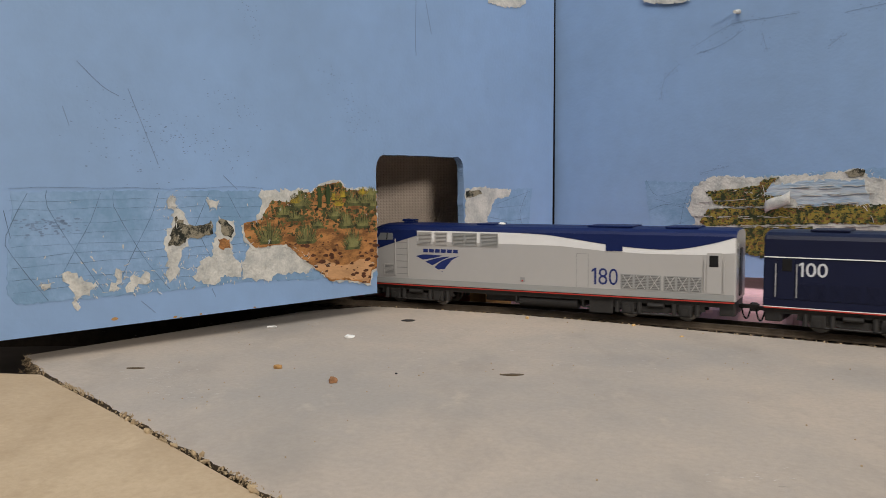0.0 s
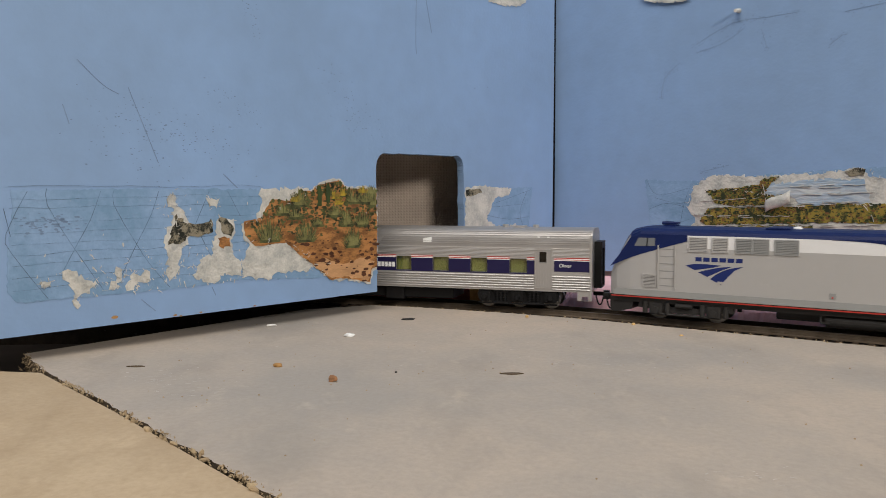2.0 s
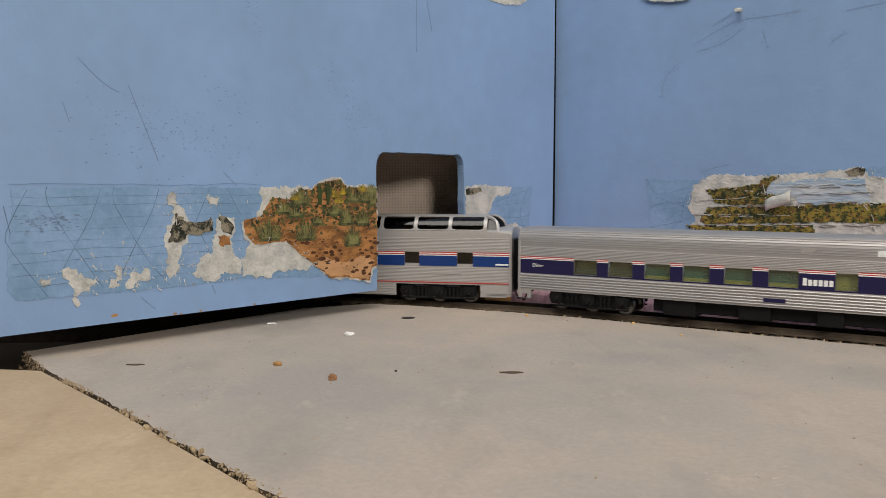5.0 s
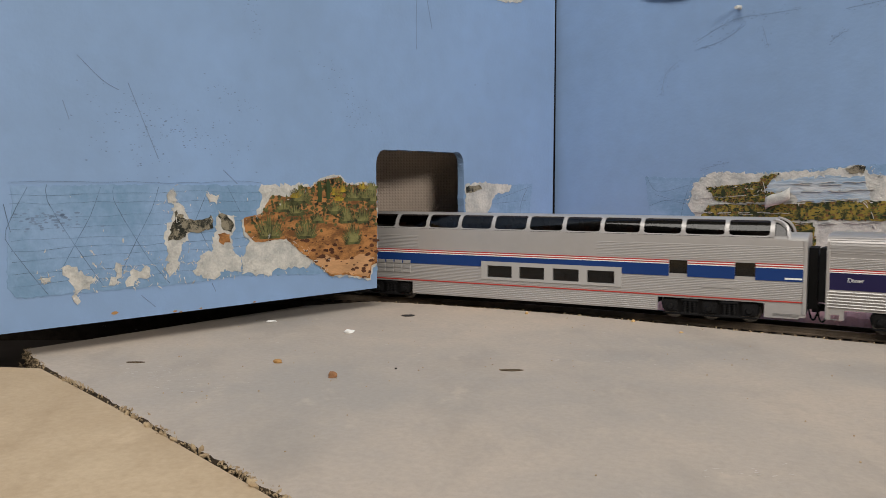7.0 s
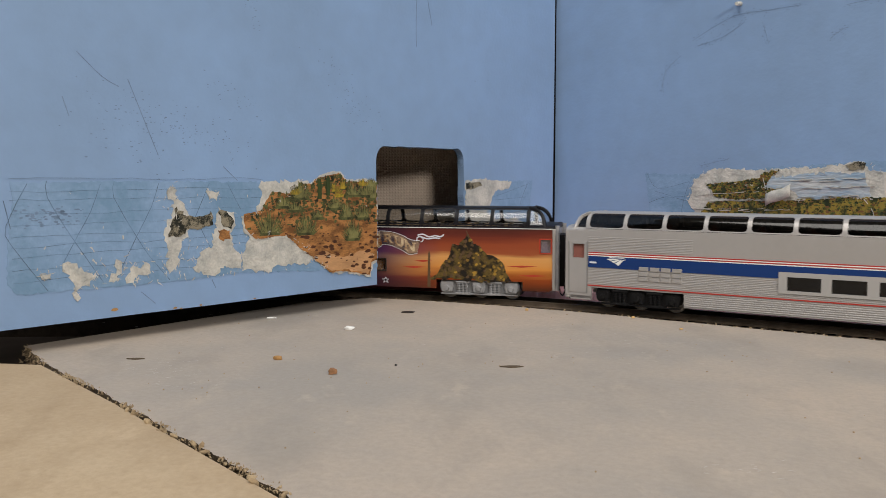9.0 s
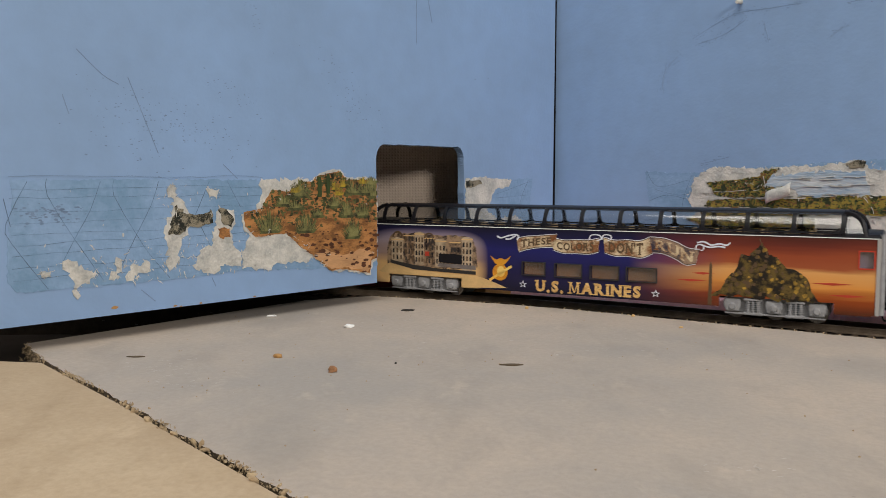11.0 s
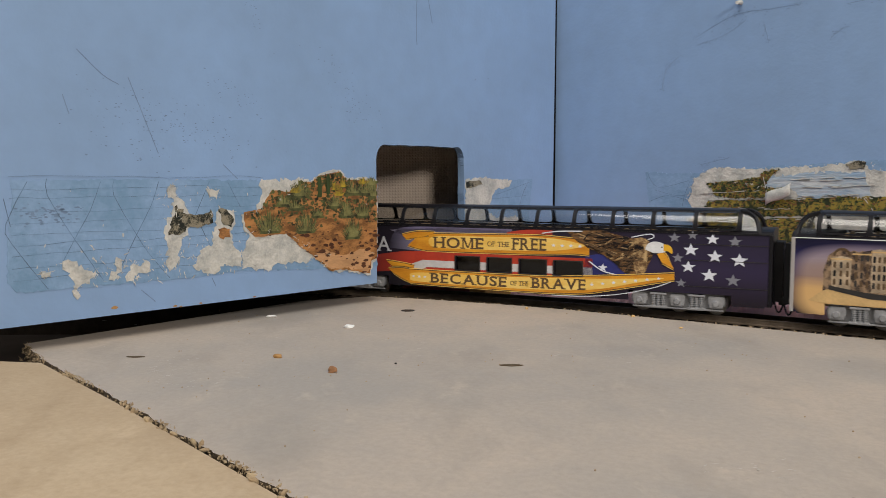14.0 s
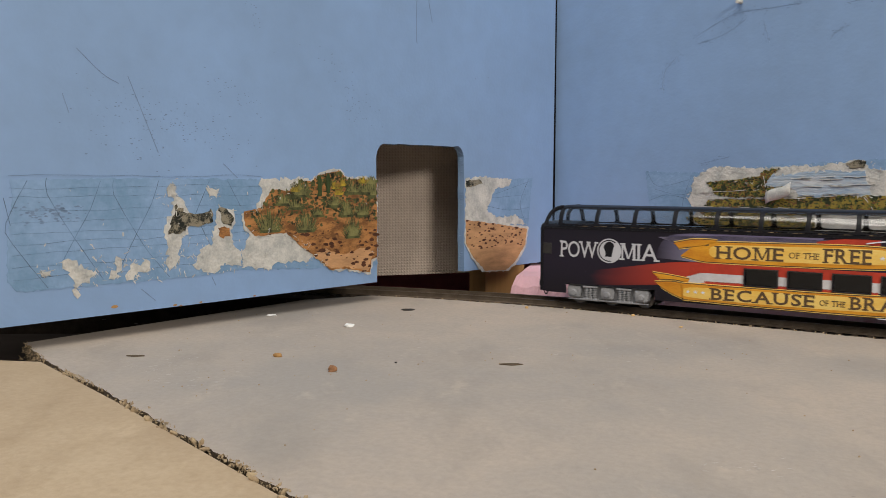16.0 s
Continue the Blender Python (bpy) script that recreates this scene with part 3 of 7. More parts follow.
def build_posters():
    rng = random.Random(11)
    L = TUNNEL_WALL
    faded = [(-0.3914, 0.0742), (-0.3819, 0.074), (-0.3337, 0.0743), (-0.2816, 0.074), (-0.2304, 0.0737), (-0.1849, 0.0723), (-0.1853, 0.0217), (-0.2313, 0.0239), (-0.2794, 0.0265), (-0.3208, 0.0254), (-0.349, 0.0258), (-0.3744, 0.0257), (-0.3907, 0.0261), (-0.3946, 0.0306), (-0.3934, 0.0496), (-0.3912, 0.0686)]
    backing = sheet("backdrop_paper", faded, PAPERBLUE, L, 1, "faded blue scenery paper with pencil lines, torn at its edges", 1, 0.0006)
    pencil = bmesh.new()
    for x0, x1, n in ((-0.3923, -0.2648, 10),):
        for k in range(n):
            z0 = 0.0755 - k * 0.0049 + rng.uniform(-0.0006, 0.0006)
            pts, x, z = [], x0, z0
            while x < x1:
                pts.append((x, z))
                x += 0.006
                z += rng.uniform(-0.0005, 0.0005) + (z0 - z) * 0.2
            ribbon(pencil, pts, rng.uniform(0.00010, 0.00020), -0.00029, -0.0002)
    for line in ([(-0.3849, 0.0733), (-0.394, 0.0556), (-0.3921, 0.0471), (-0.378, 0.0265)], [(-0.3768, 0.0745), (-0.3768, 0.0672), (-0.3662, 0.0482), (-0.3534, 0.0281)], [(-0.3533, 0.0732), (-0.3582, 0.0606), (-0.3641, 0.0506), (-0.371, 0.0384)], [(-0.347, 0.0737), (-0.3473, 0.0668), (-0.3373, 0.0488), (-0.3306, 0.0383), (-0.3208, 0.0265)],
                 [(-0.3252, 0.0732), (-0.329, 0.0625), (-0.3367, 0.0488), (-0.3475, 0.0289)], [(-0.298, 0.0732), (-0.3063, 0.0564)], [(-0.2876, 0.0731), (-0.2803, 0.06)], [(-0.3033, 0.0506), (-0.2958, 0.0359)], [(-0.3946, 0.0662), (-0.3923, 0.0543)]):
        ribbon(pencil, smooth_line(line, 2), 0.00027, -0.0003, -0.0002)
    tagged(part("pencil_line", pencil, PENCIL, backing), kind="stuff")
    smear = bmesh.new()
    for _ in range(90):
        x, z = [(-0.3767, 0.0591)][0]
        x, z = x + rng.gauss(0, 0.009), z + rng.gauss(0, 0.0022)
        blots(smear, [(x, z, rng.uniform(0.0002, 0.0009))], rng, -0.00027)
    part("dark_smear", smear, SCUFF, backing)
    curls = bmesh.new()
    # bare white where the print was pulled off
    for k, o in enumerate(([(-0.372, 0.0378), (-0.3678, 0.0377), (-0.3617, 0.0339), (-0.3579, 0.0318), (-0.356, 0.0343), (-0.3594, 0.0273), (-0.3645, 0.0265), (-0.3652, 0.021), (-0.3672, 0.0224), (-0.3662, 0.0279), (-0.3704, 0.0334)],
                           [(-0.3187, 0.0664), (-0.3143, 0.0649), (-0.3108, 0.0607), (-0.3079, 0.0536), (-0.3112, 0.0468), (-0.315, 0.04), (-0.3177, 0.0318), (-0.3207, 0.0293), (-0.323, 0.0323), (-0.3213, 0.0404), (-0.3231, 0.0487), (-0.319, 0.0581)],
                           [(-0.2935, 0.0603), (-0.2853, 0.0586), (-0.2839, 0.0513), (-0.2873, 0.0471), (-0.2842, 0.0381), (-0.2791, 0.0363), (-0.281, 0.029), (-0.291, 0.0298), (-0.296, 0.0267), (-0.3024, 0.0278), (-0.3086, 0.0311), (-0.3036, 0.0393), (-0.2973, 0.0403), (-0.2954, 0.0503)],
                           [(-0.2807, 0.0278), (-0.2773, 0.0421), (-0.2737, 0.047), (-0.254, 0.047), (-0.2428, 0.0403), (-0.2327, 0.0311), (-0.2391, 0.0277), (-0.258, 0.0288), (-0.2617, 0.026)],
                           [(-0.2679, 0.0731), (-0.2421, 0.0746), (-0.2344, 0.0724), (-0.2536, 0.0654), (-0.261, 0.061), (-0.2647, 0.0575), (-0.2717, 0.0577), (-0.2673, 0.0656)],
                           [(-0.3472, 0.0381), (-0.3427, 0.0369), (-0.3448, 0.0313), (-0.3489, 0.0277), (-0.3515, 0.0284), (-0.3474, 0.032)], [(-0.3411, 0.0336), (-0.3316, 0.0351), (-0.3317, 0.0308), (-0.3379, 0.0296), (-0.3386, 0.0262), (-0.3422, 0.0271)],
                           [(-0.3194, 0.0718), (-0.3159, 0.0704), (-0.3166, 0.0663), (-0.3202, 0.065), (-0.3216, 0.0691)], [(-0.2996, 0.0703), (-0.2923, 0.0689), (-0.2934, 0.064), (-0.2982, 0.0647)], [(-0.3812, 0.0343), (-0.3765, 0.0344), (-0.3771, 0.0314), (-0.3801, 0.0317)])):
        sheet("torn_paper", o, TORN, L, 2, "ragged white paper layer clinging to the wall", 20 + k, 0.0014)
        fringe(curls, o, 26 if k in (2, 3) else 16, rng)
    flecks = bmesh.new()
    (xa, za), (xb, zb) = [(-0.3913, 0.0411), (-0.2761, 0.0212)]
    for _ in range(150):
        x = rng.choice((-0.335, -0.30, -0.285, -0.27, -0.36)) + rng.gauss(0, 0.012)
        z = rng.gauss(zb + 0.010, 0.008) if rng.random() < 0.75 else rng.uniform(zb, 0.075)
        if inside((x, z), faded):
            r, lean = rng.uniform(0.0002, 0.0010), rng.uniform(-1.2, 1.2)
            flecks.faces.new([flecks.verts.new((x + r * (0.5 * math.cos(a) + lean * math.sin(a)) * rng.uniform(0.3, 1.4), -0.00035, z + r * 1.3 * math.sin(a) * rng.uniform(0.3, 1.4))) for a in np.linspace(0, 6.28, 9, endpoint=False)])
    tagged(place(part("paper_flecks", flecks, TORN), L), "small white flecks of torn paper", "paper", kind="stuff")
    # remains of dark scrub print
    for k, (o, m) in enumerate((([(-0.3162, 0.0616), (-0.3109, 0.0571), (-0.3063, 0.0564), (-0.2977, 0.059), (-0.2963, 0.0526), (-0.3049, 0.0501), (-0.3095, 0.0509), (-0.3148, 0.0469), (-0.3208, 0.0475), (-0.3187, 0.0554)], SCRUB), ([(-0.2932, 0.0594), (-0.2887, 0.0587), (-0.2845, 0.0534), (-0.2862, 0.0499), (-0.2905, 0.051), (-0.292, 0.0545)], SCRUB),
                                ([(-0.2941, 0.0497), (-0.2872, 0.0494), (-0.2864, 0.0447), (-0.293, 0.0444)], DESERT))):
        sheet("scrub_scrap", o, m, L, 3, "scrap of dark scrub print on torn paper", 40 + k, 0.0009)
    # the desert
    out = [(-0.2645, 0.0641), (-0.2608, 0.0686), (-0.2491, 0.0675), (-0.2422, 0.0731), (-0.2344, 0.0724), (-0.2304, 0.0762), (-0.2149, 0.0789), (-0.2091, 0.0737), (-0.1969, 0.0743), (-0.1844, 0.073), (-0.1848, 0.0268), (-0.1903, 0.0255), (-0.1917, 0.0181), (-0.1976, 0.0192), (-0.2097, 0.0219), (-0.2211, 0.0218), (-0.228, 0.0266), (-0.2359, 0.0326), (-0.2447, 0.0388), (-0.2521, 0.0448), (-0.2614, 0.0443), (-0.272, 0.044), (-0.2781, 0.0496), (-0.2786, 0.057), (-0.2675, 0.0588)]
    rim = [(x * 1.0 + (0.0009 if x > -0.25 else -0.0012), z + (0.0012 if z > 0.06 else -0.001)) for x, z in out]
    rim = [(min(x, HOLE_A - 0.0004), z) for x, z in rim]
    sheet("torn_paper", rim, TORN, L, 3, "white torn rim round the desert print", 60, 0.0010)
    fringe(curls, rim[:9] + rim[11:], 60, rng, 0.0018)
    for cx, cz, sx, sz, n in ((-0.325, 0.034, 0.010, 0.005, 34), (-0.355, 0.033, 0.010, 0.005, 20), (-0.298, 0.036, 0.012, 0.007, 30), (-0.318, 0.058, 0.004, 0.010, 24), (-0.268, 0.030, 0.02, 0.004, 24)):
        for _ in range(n):
            x, z = cx + rng.gauss(0, sx), cz + rng.gauss(0, sz)
            if inside((x, z), faded):
                fringe(curls, [(x, z), (x + 0.0005, z)], 1, rng, 0.0028)
    tagged(place(part("paper_curl", curls, TORN), L), "thin white curls along torn paper edges", "paper", kind="stuff")
    out = [(min(x, HOLE_A - 0.0006), z) for x, z in out]
    desert = sheet("desert_picture", out, DESERT, L, 4, "torn desert print with cactus, sage bushes and red soil", 61, 0.0004)
    y0 = -0.00092
    bm = bmesh.new()
    low = [(-0.2343, 0.0312), (-0.225, 0.0345), (-0.2147, 0.0305), (-0.1974, 0.0328), (-0.1875, 0.0304), (-0.1908, 0.0255), (-0.1931, 0.0189), (-0.2097, 0.0226), (-0.2211, 0.0225), (-0.228, 0.0272)]
    bm.faces.new([bm.verts.new((x, y0, z)) for x, z in torn(low, 0.0008, 0.002, 5)])
    part("pale_soil", bm, DESERTPALE, desert)
    stones, spots = bmesh.new(), []
    (xa, za), (xb, zb) = [(-0.2764, 0.079), (-0.1854, 0.0182)]
    while len(spots) < 200:
        p = (rng.uniform(xa, xb), za + (zb - za) * rng.random() ** 0.7)
        if inside(p, out):
            spots.append((*p, rng.uniform(0.0002, 0.0008) + rng.random() ** 2 * 0.0014 * (p[1] < 0.044)))
    blots(stones, spots, rng, y0 - 0.00003)
    tagged(part("stone", stones, ROCK, desert), kind="stuff")
    dark, pale, gold = bmesh.new(), bmesh.new(), bmesh.new()
    for (x, z), w, h in zip([(-0.2052, 0.0392), (-0.2094, 0.0517), (-0.2388, 0.0442), (-0.2631, 0.0453), (-0.2423, 0.0637), (-0.1948, 0.0646), (-0.2463, 0.057), (-0.1972, 0.0513), (-0.2185, 0.0575), (-0.2036, 0.0648), (-0.1881, 0.0628), (-0.2537, 0.0593), (-0.2308, 0.0524), (-0.1903, 0.0696)],
                            (0.008, 0.007, 0.009, 0.010, 0.009, 0.009, 0.007, 0.008, 0.008, 0.007, 0.006, 0.006, 0.005, 0.005), (0.014, 0.010, 0.013, 0.014, 0.010, 0.010, 0.006, 0.009, 0.007, 0.009, 0.010, 0.006, 0.006, 0.006)):
        tuft(dark, x, z, w * 1.15, h * 1.0, rng, y0 - 0.00008, 150)
        tuft(pale, x, z + 0.0015, w * 0.95, h * 0.92, rng, y0 - 0.00014, 46)
    strokes = bmesh.new()
    for _ in range(900):
        p = (rng.uniform(xa, xb), 0.048 + (za - 0.048) * rng.random() ** 0.6)
        if inside(p, out):
            w, h = rng.uniform(0.0004, 0.0016), rng.uniform(0.0003, 0.0012)
            strokes.faces.new([strokes.verts.new((p[0] + w * math.cos(a) * rng.uniform(0.5, 1.4), y0 - 0.00006, p[1] + h * math.sin(a) * rng.uniform(0.5, 1.4))) for a in np.linspace(0, 6.28, 7, endpoint=False)])
    tagged(part("brush_stroke", strokes, BUSH, desert), kind="stuff")
    for x, z in [(-0.2175, 0.0682), (-0.2129, 0.0698), (-0.2151, 0.0649), (-0.2461, 0.0669), (-0.197, 0.0713)]:
        tuft(gold, x, z, 0.005, 0.005, rng, y0 - 0.0002, 44)
    tagged(part("dark_brush", dark, BUSH, desert), kind="stuff")
    tagged(part("pale_brush", pale, BUSHLIGHT, desert), kind="stuff")
    tagged(part("yellow_brush", gold, YELLOW, desert), kind="stuff")
    for (x, z), top in zip([(-0.229, 0.0642), (-0.2229, 0.066)], [(-0.2288, 0.0756), (-0.2231, 0.0772)]):
        h = top[1] - z
        bm = prism(bmesh.new(), [(x - 0.0013, z), (x + 0.0013, z), (x + 0.0014, z + h * 0.8), (x + 0.0006, z + h), (x - 0.0006, z + h), (x - 0.0014, z + h * 0.8)], y0 - 0.0003, y0 - 0.0001)
        part("painted_cactus", bm, CACTUS, desert)
    # beyond the tunnel
    sheet("backdrop_paper", [(-0.1053, 0.0744), (-0.0715, 0.0736), (-0.031, 0.0748), (-0.0336, 0.0603), (-0.0353, 0.0404), (-0.1052, 0.044)], PAPERBLUE, L, 1, "faded blue scenery paper with pencil lines", 70, 0.0006)
    pencil = bmesh.new()
    for line in ([(-0.0324, 0.0728), (-0.0588, 0.0668), (-0.0806, 0.0611), (-0.039, 0.0625)], [(-0.0824, 0.0552), (-0.0586, 0.0518), (-0.0355, 0.0529)], [(-0.0358, 0.0736), (-0.0456, 0.0564), (-0.0387, 0.0417)], [(-0.0788, 0.065), (-0.0823, 0.0525), (-0.0762, 0.0444)], [(-0.0895, 0.0449), (-0.0586, 0.0478), (-0.0347, 0.0445)]):
        ribbon(pencil, smooth_line(line, 4), 0.00022, -0.0003, -0.0002)
    tagged(place(part("pencil_scrawl", pencil, PENCIL), L), "dark pencil scrawl on faded blue paper", "scrawl")
    sheet("torn_paper", [(-0.1053, 0.0736), (-0.0897, 0.0759), (-0.0556, 0.0736), (-0.0588, 0.0688), (-0.0745, 0.0669), (-0.0787, 0.0591), (-0.0835, 0.0525), (-0.0712, 0.047), (-0.0508, 0.0483), (-0.0373, 0.0404), (-0.0712, 0.0422), (-0.1052, 0.0474)], TORN, L, 2, "ragged white paper layer clinging to the wall", 71, 0.0009)
    sheet("torn_paper", [(-0.1058, 0.0482), (-0.0712, 0.0434), (-0.036, 0.0387), (-0.0385, 0.0242), (-0.0503, 0.0122), (-0.0601, 0.008), (-0.0881, 0.0095), (-0.1, 0.0206), (-0.1063, 0.031)], TORN, L, 3, "white torn rim round the desert print", 72, 0.0006)
    out = [(-0.1052, 0.0466), (-0.0712, 0.0422), (-0.038, 0.0376), (-0.0405, 0.0252), (-0.0523, 0.014), (-0.062, 0.009), (-0.0851, 0.0104), (-0.0976, 0.0208), (-0.1052, 0.0309)]
    desert = sheet("desert_picture", out, DESERTPALE, L, 4, "torn strip of pale desert print with stones", 73, 0.0004)
    stones, spots = bmesh.new(), []
    (xa, za), (xb, zb) = [(-0.1047, 0.0462), (-0.0385, 0.0263)]
    while len(spots) < 90:
        p = (rng.uniform(xa, xb), rng.uniform(zb, za))
        if inside(p, out):
            spots.append((*p, rng.uniform(0.0003, 0.0013)))
    blots(stones, spots, rng, y0 - 0.00003)
    tagged(part("stone", stones, ROCK, desert), kind="stuff")
    sheet("scrub_scrap", [(-0.1048, 0.0729), (-0.0908, 0.0736), (-0.0879, 0.0709), (-0.0967, 0.069), (-0.1048, 0.0683)], SCRUB, L, 3, "scrap of dark scrub print on torn paper", 74, 0.0005)
    # the plain wall
    R = PLAIN_WALL
    sheet("backdrop_paper", [(0.0758, 0.0791), (0.1106, 0.0785), (0.14, 0.0809), (0.2293, 0.0856), (0.2499, 0.0859), (0.2522, 0.0337), (0.1415, 0.0318), (0.0799, 0.0372), (0.0785, 0.061)], PAPERBLUE, R, 1, "faded blue scenery paper, curling and torn", 80, 0.0006)
    sheet("torn_paper", [(0.112, 0.0748), (0.1245, 0.0814), (0.1399, 0.0817), (0.1655, 0.0811), (0.1927, 0.0822), (0.2179, 0.0851), (0.2217, 0.0795), (0.2295, 0.0785), (0.2502, 0.0793), (0.2521, 0.0353), (0.1845, 0.0328), (0.1527, 0.0324), (0.1177, 0.0427), (0.1074, 0.0469), (0.1142, 0.052), (0.1083, 0.0607), (0.111, 0.0672)], TORN, R, 2, "creased white paper layer clinging to the wall", 81, 0.0010)
    sheet("backdrop_paper", [(0.1621, 0.0758), (0.1829, 0.0781), (0.2181, 0.0786), (0.2215, 0.0697), (0.2233, 0.0632), (0.2094, 0.0647), (0.1807, 0.0626), (0.1792, 0.0678), (0.1595, 0.0694)], SKYWORN, R, 3, "pale worn blue sky print", 82, 0.0012)
    o = [(0.1209, 0.0721), (0.1402, 0.0733), (0.1567, 0.0758), (0.1592, 0.0793), (0.1697, 0.0807), (0.1639, 0.0758), (0.1595, 0.0694), (0.1764, 0.0688), (0.1626, 0.0623), (0.1405, 0.0619), (0.1282, 0.0636)]
    speckle(sheet("meadow_picture", o, MEADOW, R, 4, "torn print of a yellow and green scrub meadow", 83, 0.0008), o, -0.00095, 320, rng, (("green_foliage", LEAFGREEN), ("brown_foliage", LEAFBROWN), ("dark_foliage", LEAFDARK)))
    o = [(0.1232, 0.0602), (0.1766, 0.0618), (0.2094, 0.064), (0.2508, 0.0637), (0.2513, 0.0536), (0.2099, 0.053), (0.1215, 0.0492), (0.1175, 0.0518)]
    speckle(sheet("meadow_picture", o, MEADOW, R, 4, "torn print of a yellow and green scrub meadow", 84, 0.0008), o, -0.00095, 320, rng, (("green_foliage", LEAFGREEN), ("brown_foliage", LEAFBROWN), ("dark_foliage", LEAFDARK)))
    o = [(0.1074, 0.0476), (0.141, 0.0487), (0.1905, 0.051), (0.1927, 0.037), (0.1601, 0.0299), (0.149, 0.0322), (0.1257, 0.0411)]
    speckle(sheet("meadow_picture", o, MEADOW, R, 4, "torn print of a yellow and green scrub meadow", 85, 0.0008), o, -0.00095, 320, rng, (("green_foliage", LEAFGREEN), ("brown_foliage", LEAFBROWN), ("dark_foliage", LEAFDARK)))
    sheet("scrub_scrap", [(0.2077, 0.0833), (0.2148, 0.0852), (0.2194, 0.0841), (0.2181, 0.0806), (0.2103, 0.0803)], SCRUB, R, 4, "scrap of brown backing on torn paper", 86, 0.0006)
    sheet("scrub_scrap", [(0.2088, 0.0402), (0.2226, 0.0428), (0.2288, 0.0389), (0.2169, 0.0332)], DESERT, R, 4, "scrap of orange desert print", 87, 0.0008)
    pencil = bmesh.new()
    for line in ([(0.0767, 0.0799), (0.0857, 0.0689), (0.1087, 0.0736)], [(0.1107, 0.0767), (0.1057, 0.0633), (0.1032, 0.0498)], [(0.0794, 0.059), (0.0923, 0.0631), (0.107, 0.0607)], [(0.0797, 0.046), (0.1011, 0.0498), (0.1173, 0.0555)], [(0.0836, 0.0669), (0.1008, 0.0632), (0.111, 0.0653)]):
        ribbon(pencil, smooth_line(line, 4), 0.00022, -0.0003, -0.0002)
    ob = tagged(place(part("pencil_scrawl", pencil, PENCIL), R), "dark pencil scrawl on faded blue paper", "scrawl")
    creases = bmesh.new()
    for k, line in enumerate(([(0.1171, 0.065), (0.1404, 0.0663), (0.157, 0.0672)], [(0.1232, 0.0609), (0.1626, 0.0616), (0.1901, 0.0627), (0.2187, 0.0655)], [(0.1593, 0.0758), (0.1626, 0.0616)], [(0.1762, 0.0743), (0.2027, 0.0737), (0.2198, 0.0756)], [(0.1175, 0.0487), (0.1594, 0.0493), (0.1906, 0.0497), (0.2283, 0.0522)],
                              [(0.1832, 0.0695), (0.2092, 0.0697), (0.2245, 0.0711)], [(0.1133, 0.0558), (0.1408, 0.0546), (0.1768, 0.0562)], [(0.2188, 0.0632), (0.2236, 0.0567), (0.2254, 0.0485)])):
        pts = torn(smooth_line(line, 6), 0.0004, 0.0025, 90 + k)
        for a in range(0, len(pts) - 4, 5):
            ribbon(creases, pts[a:a + 4], 0.0003 + 0.0005 * ((a * 7) % 5) / 5, -0.0013, -0.0008)
    ob = tagged(place(part("paper_creases", creases, TORN), R), "raised white tears across the meadow print", "paper")
    curls = bmesh.new()
    fringe(curls, [(0.112, 0.0748), (0.1245, 0.0814), (0.1655, 0.0811), (0.2179, 0.0851), (0.2295, 0.0785), (0.2502, 0.0793), (0.2233, 0.0632), (0.2094, 0.0647), (0.1807, 0.0626), (0.1595, 0.0694), (0.1402, 0.0733), (0.1209, 0.0721), (0.1282, 0.0636), (0.1083, 0.0607)], 170, rng, 0.0022)
    tagged(place(part("paper_curl", curls, TORN), R), "thin white curls along torn paper edges", "paper", kind="stuff")
    # a curled flap that stands off the wall
    (xa, za), (xb, zb) = [(0.1626, 0.0619), (0.1778, 0.0681)]
    bm = bmesh.new()
    rows = []
    for i in range(9):
        t = i / 8
        x, z = xa + (xb - xa) * t, za + (zb - za) * t
        rows.append([bm.verts.new((x + 0.0006 * math.sin(a), -0.0045 - 0.0022 * math.sin(a) - 0.003 * t * (1 - t), z + 0.0034 * math.cos(a) + 0.0005 * math.sin(7 * t))) for a in np.linspace(-0.4, 3.0, 8)])
    for p, q in zip(rows, rows[1:]):
        for i in range(7):
            bm.faces.new((p[i], q[i], q[i + 1], p[i + 1]))
    flap = part("paper_flap", bm, TORN, smooth=True)
    flap.modifiers.new("thickness", "SOLIDIFY").thickness = 0.0003
    tagged(place(flap, R), "curled white flap of torn paper", "paper")
    # scraps high on the walls, pinned dowel, pencil marks and chips
    sheet("torn_paper", [(-0.0835, 0.2176), (-0.0413, 0.2254), (-0.0397, 0.2067), (-0.0507, 0.2022), (-0.0665, 0.2009), (-0.081, 0.2009)], TORN, L, 2, "grey torn paper scrap high on the wall", 95, 0.0008)
    sheet("torn_paper", [(0.0712, 0.2206), (0.1081, 0.2142), (0.1077, 0.1982), (0.0889, 0.1989), (0.0742, 0.2026)], TORN, R, 4, "torn paper scrap curling off the wall", 96, 0.0008, 0.0005)
    marks = bmesh.new()
    for line in ([(-0.3387, 0.1213), (-0.3357, 0.1138), (-0.3295, 0.0984), (-0.3248, 0.0866)], [(-0.3618, 0.1315), (-0.3508, 0.1215), (-0.3431, 0.1176)], [(-0.2897, 0.0817), (-0.2816, 0.0746)], [(-0.1504, 0.1917), (-0.151, 0.1658), (-0.1505, 0.1579)], [(-0.1419, 0.1931), (-0.1368, 0.1729)], [(-0.3354, 0.0219), (-0.3285, 0.0157)], [(-0.2977, 0.0245), (-0.2956, 0.02)], [(-0.3687, 0.1113), (-0.3661, 0.1029)]):
        ribbon(marks, smooth_line(line, 4), 0.00038, -0.00012, 0.0001)
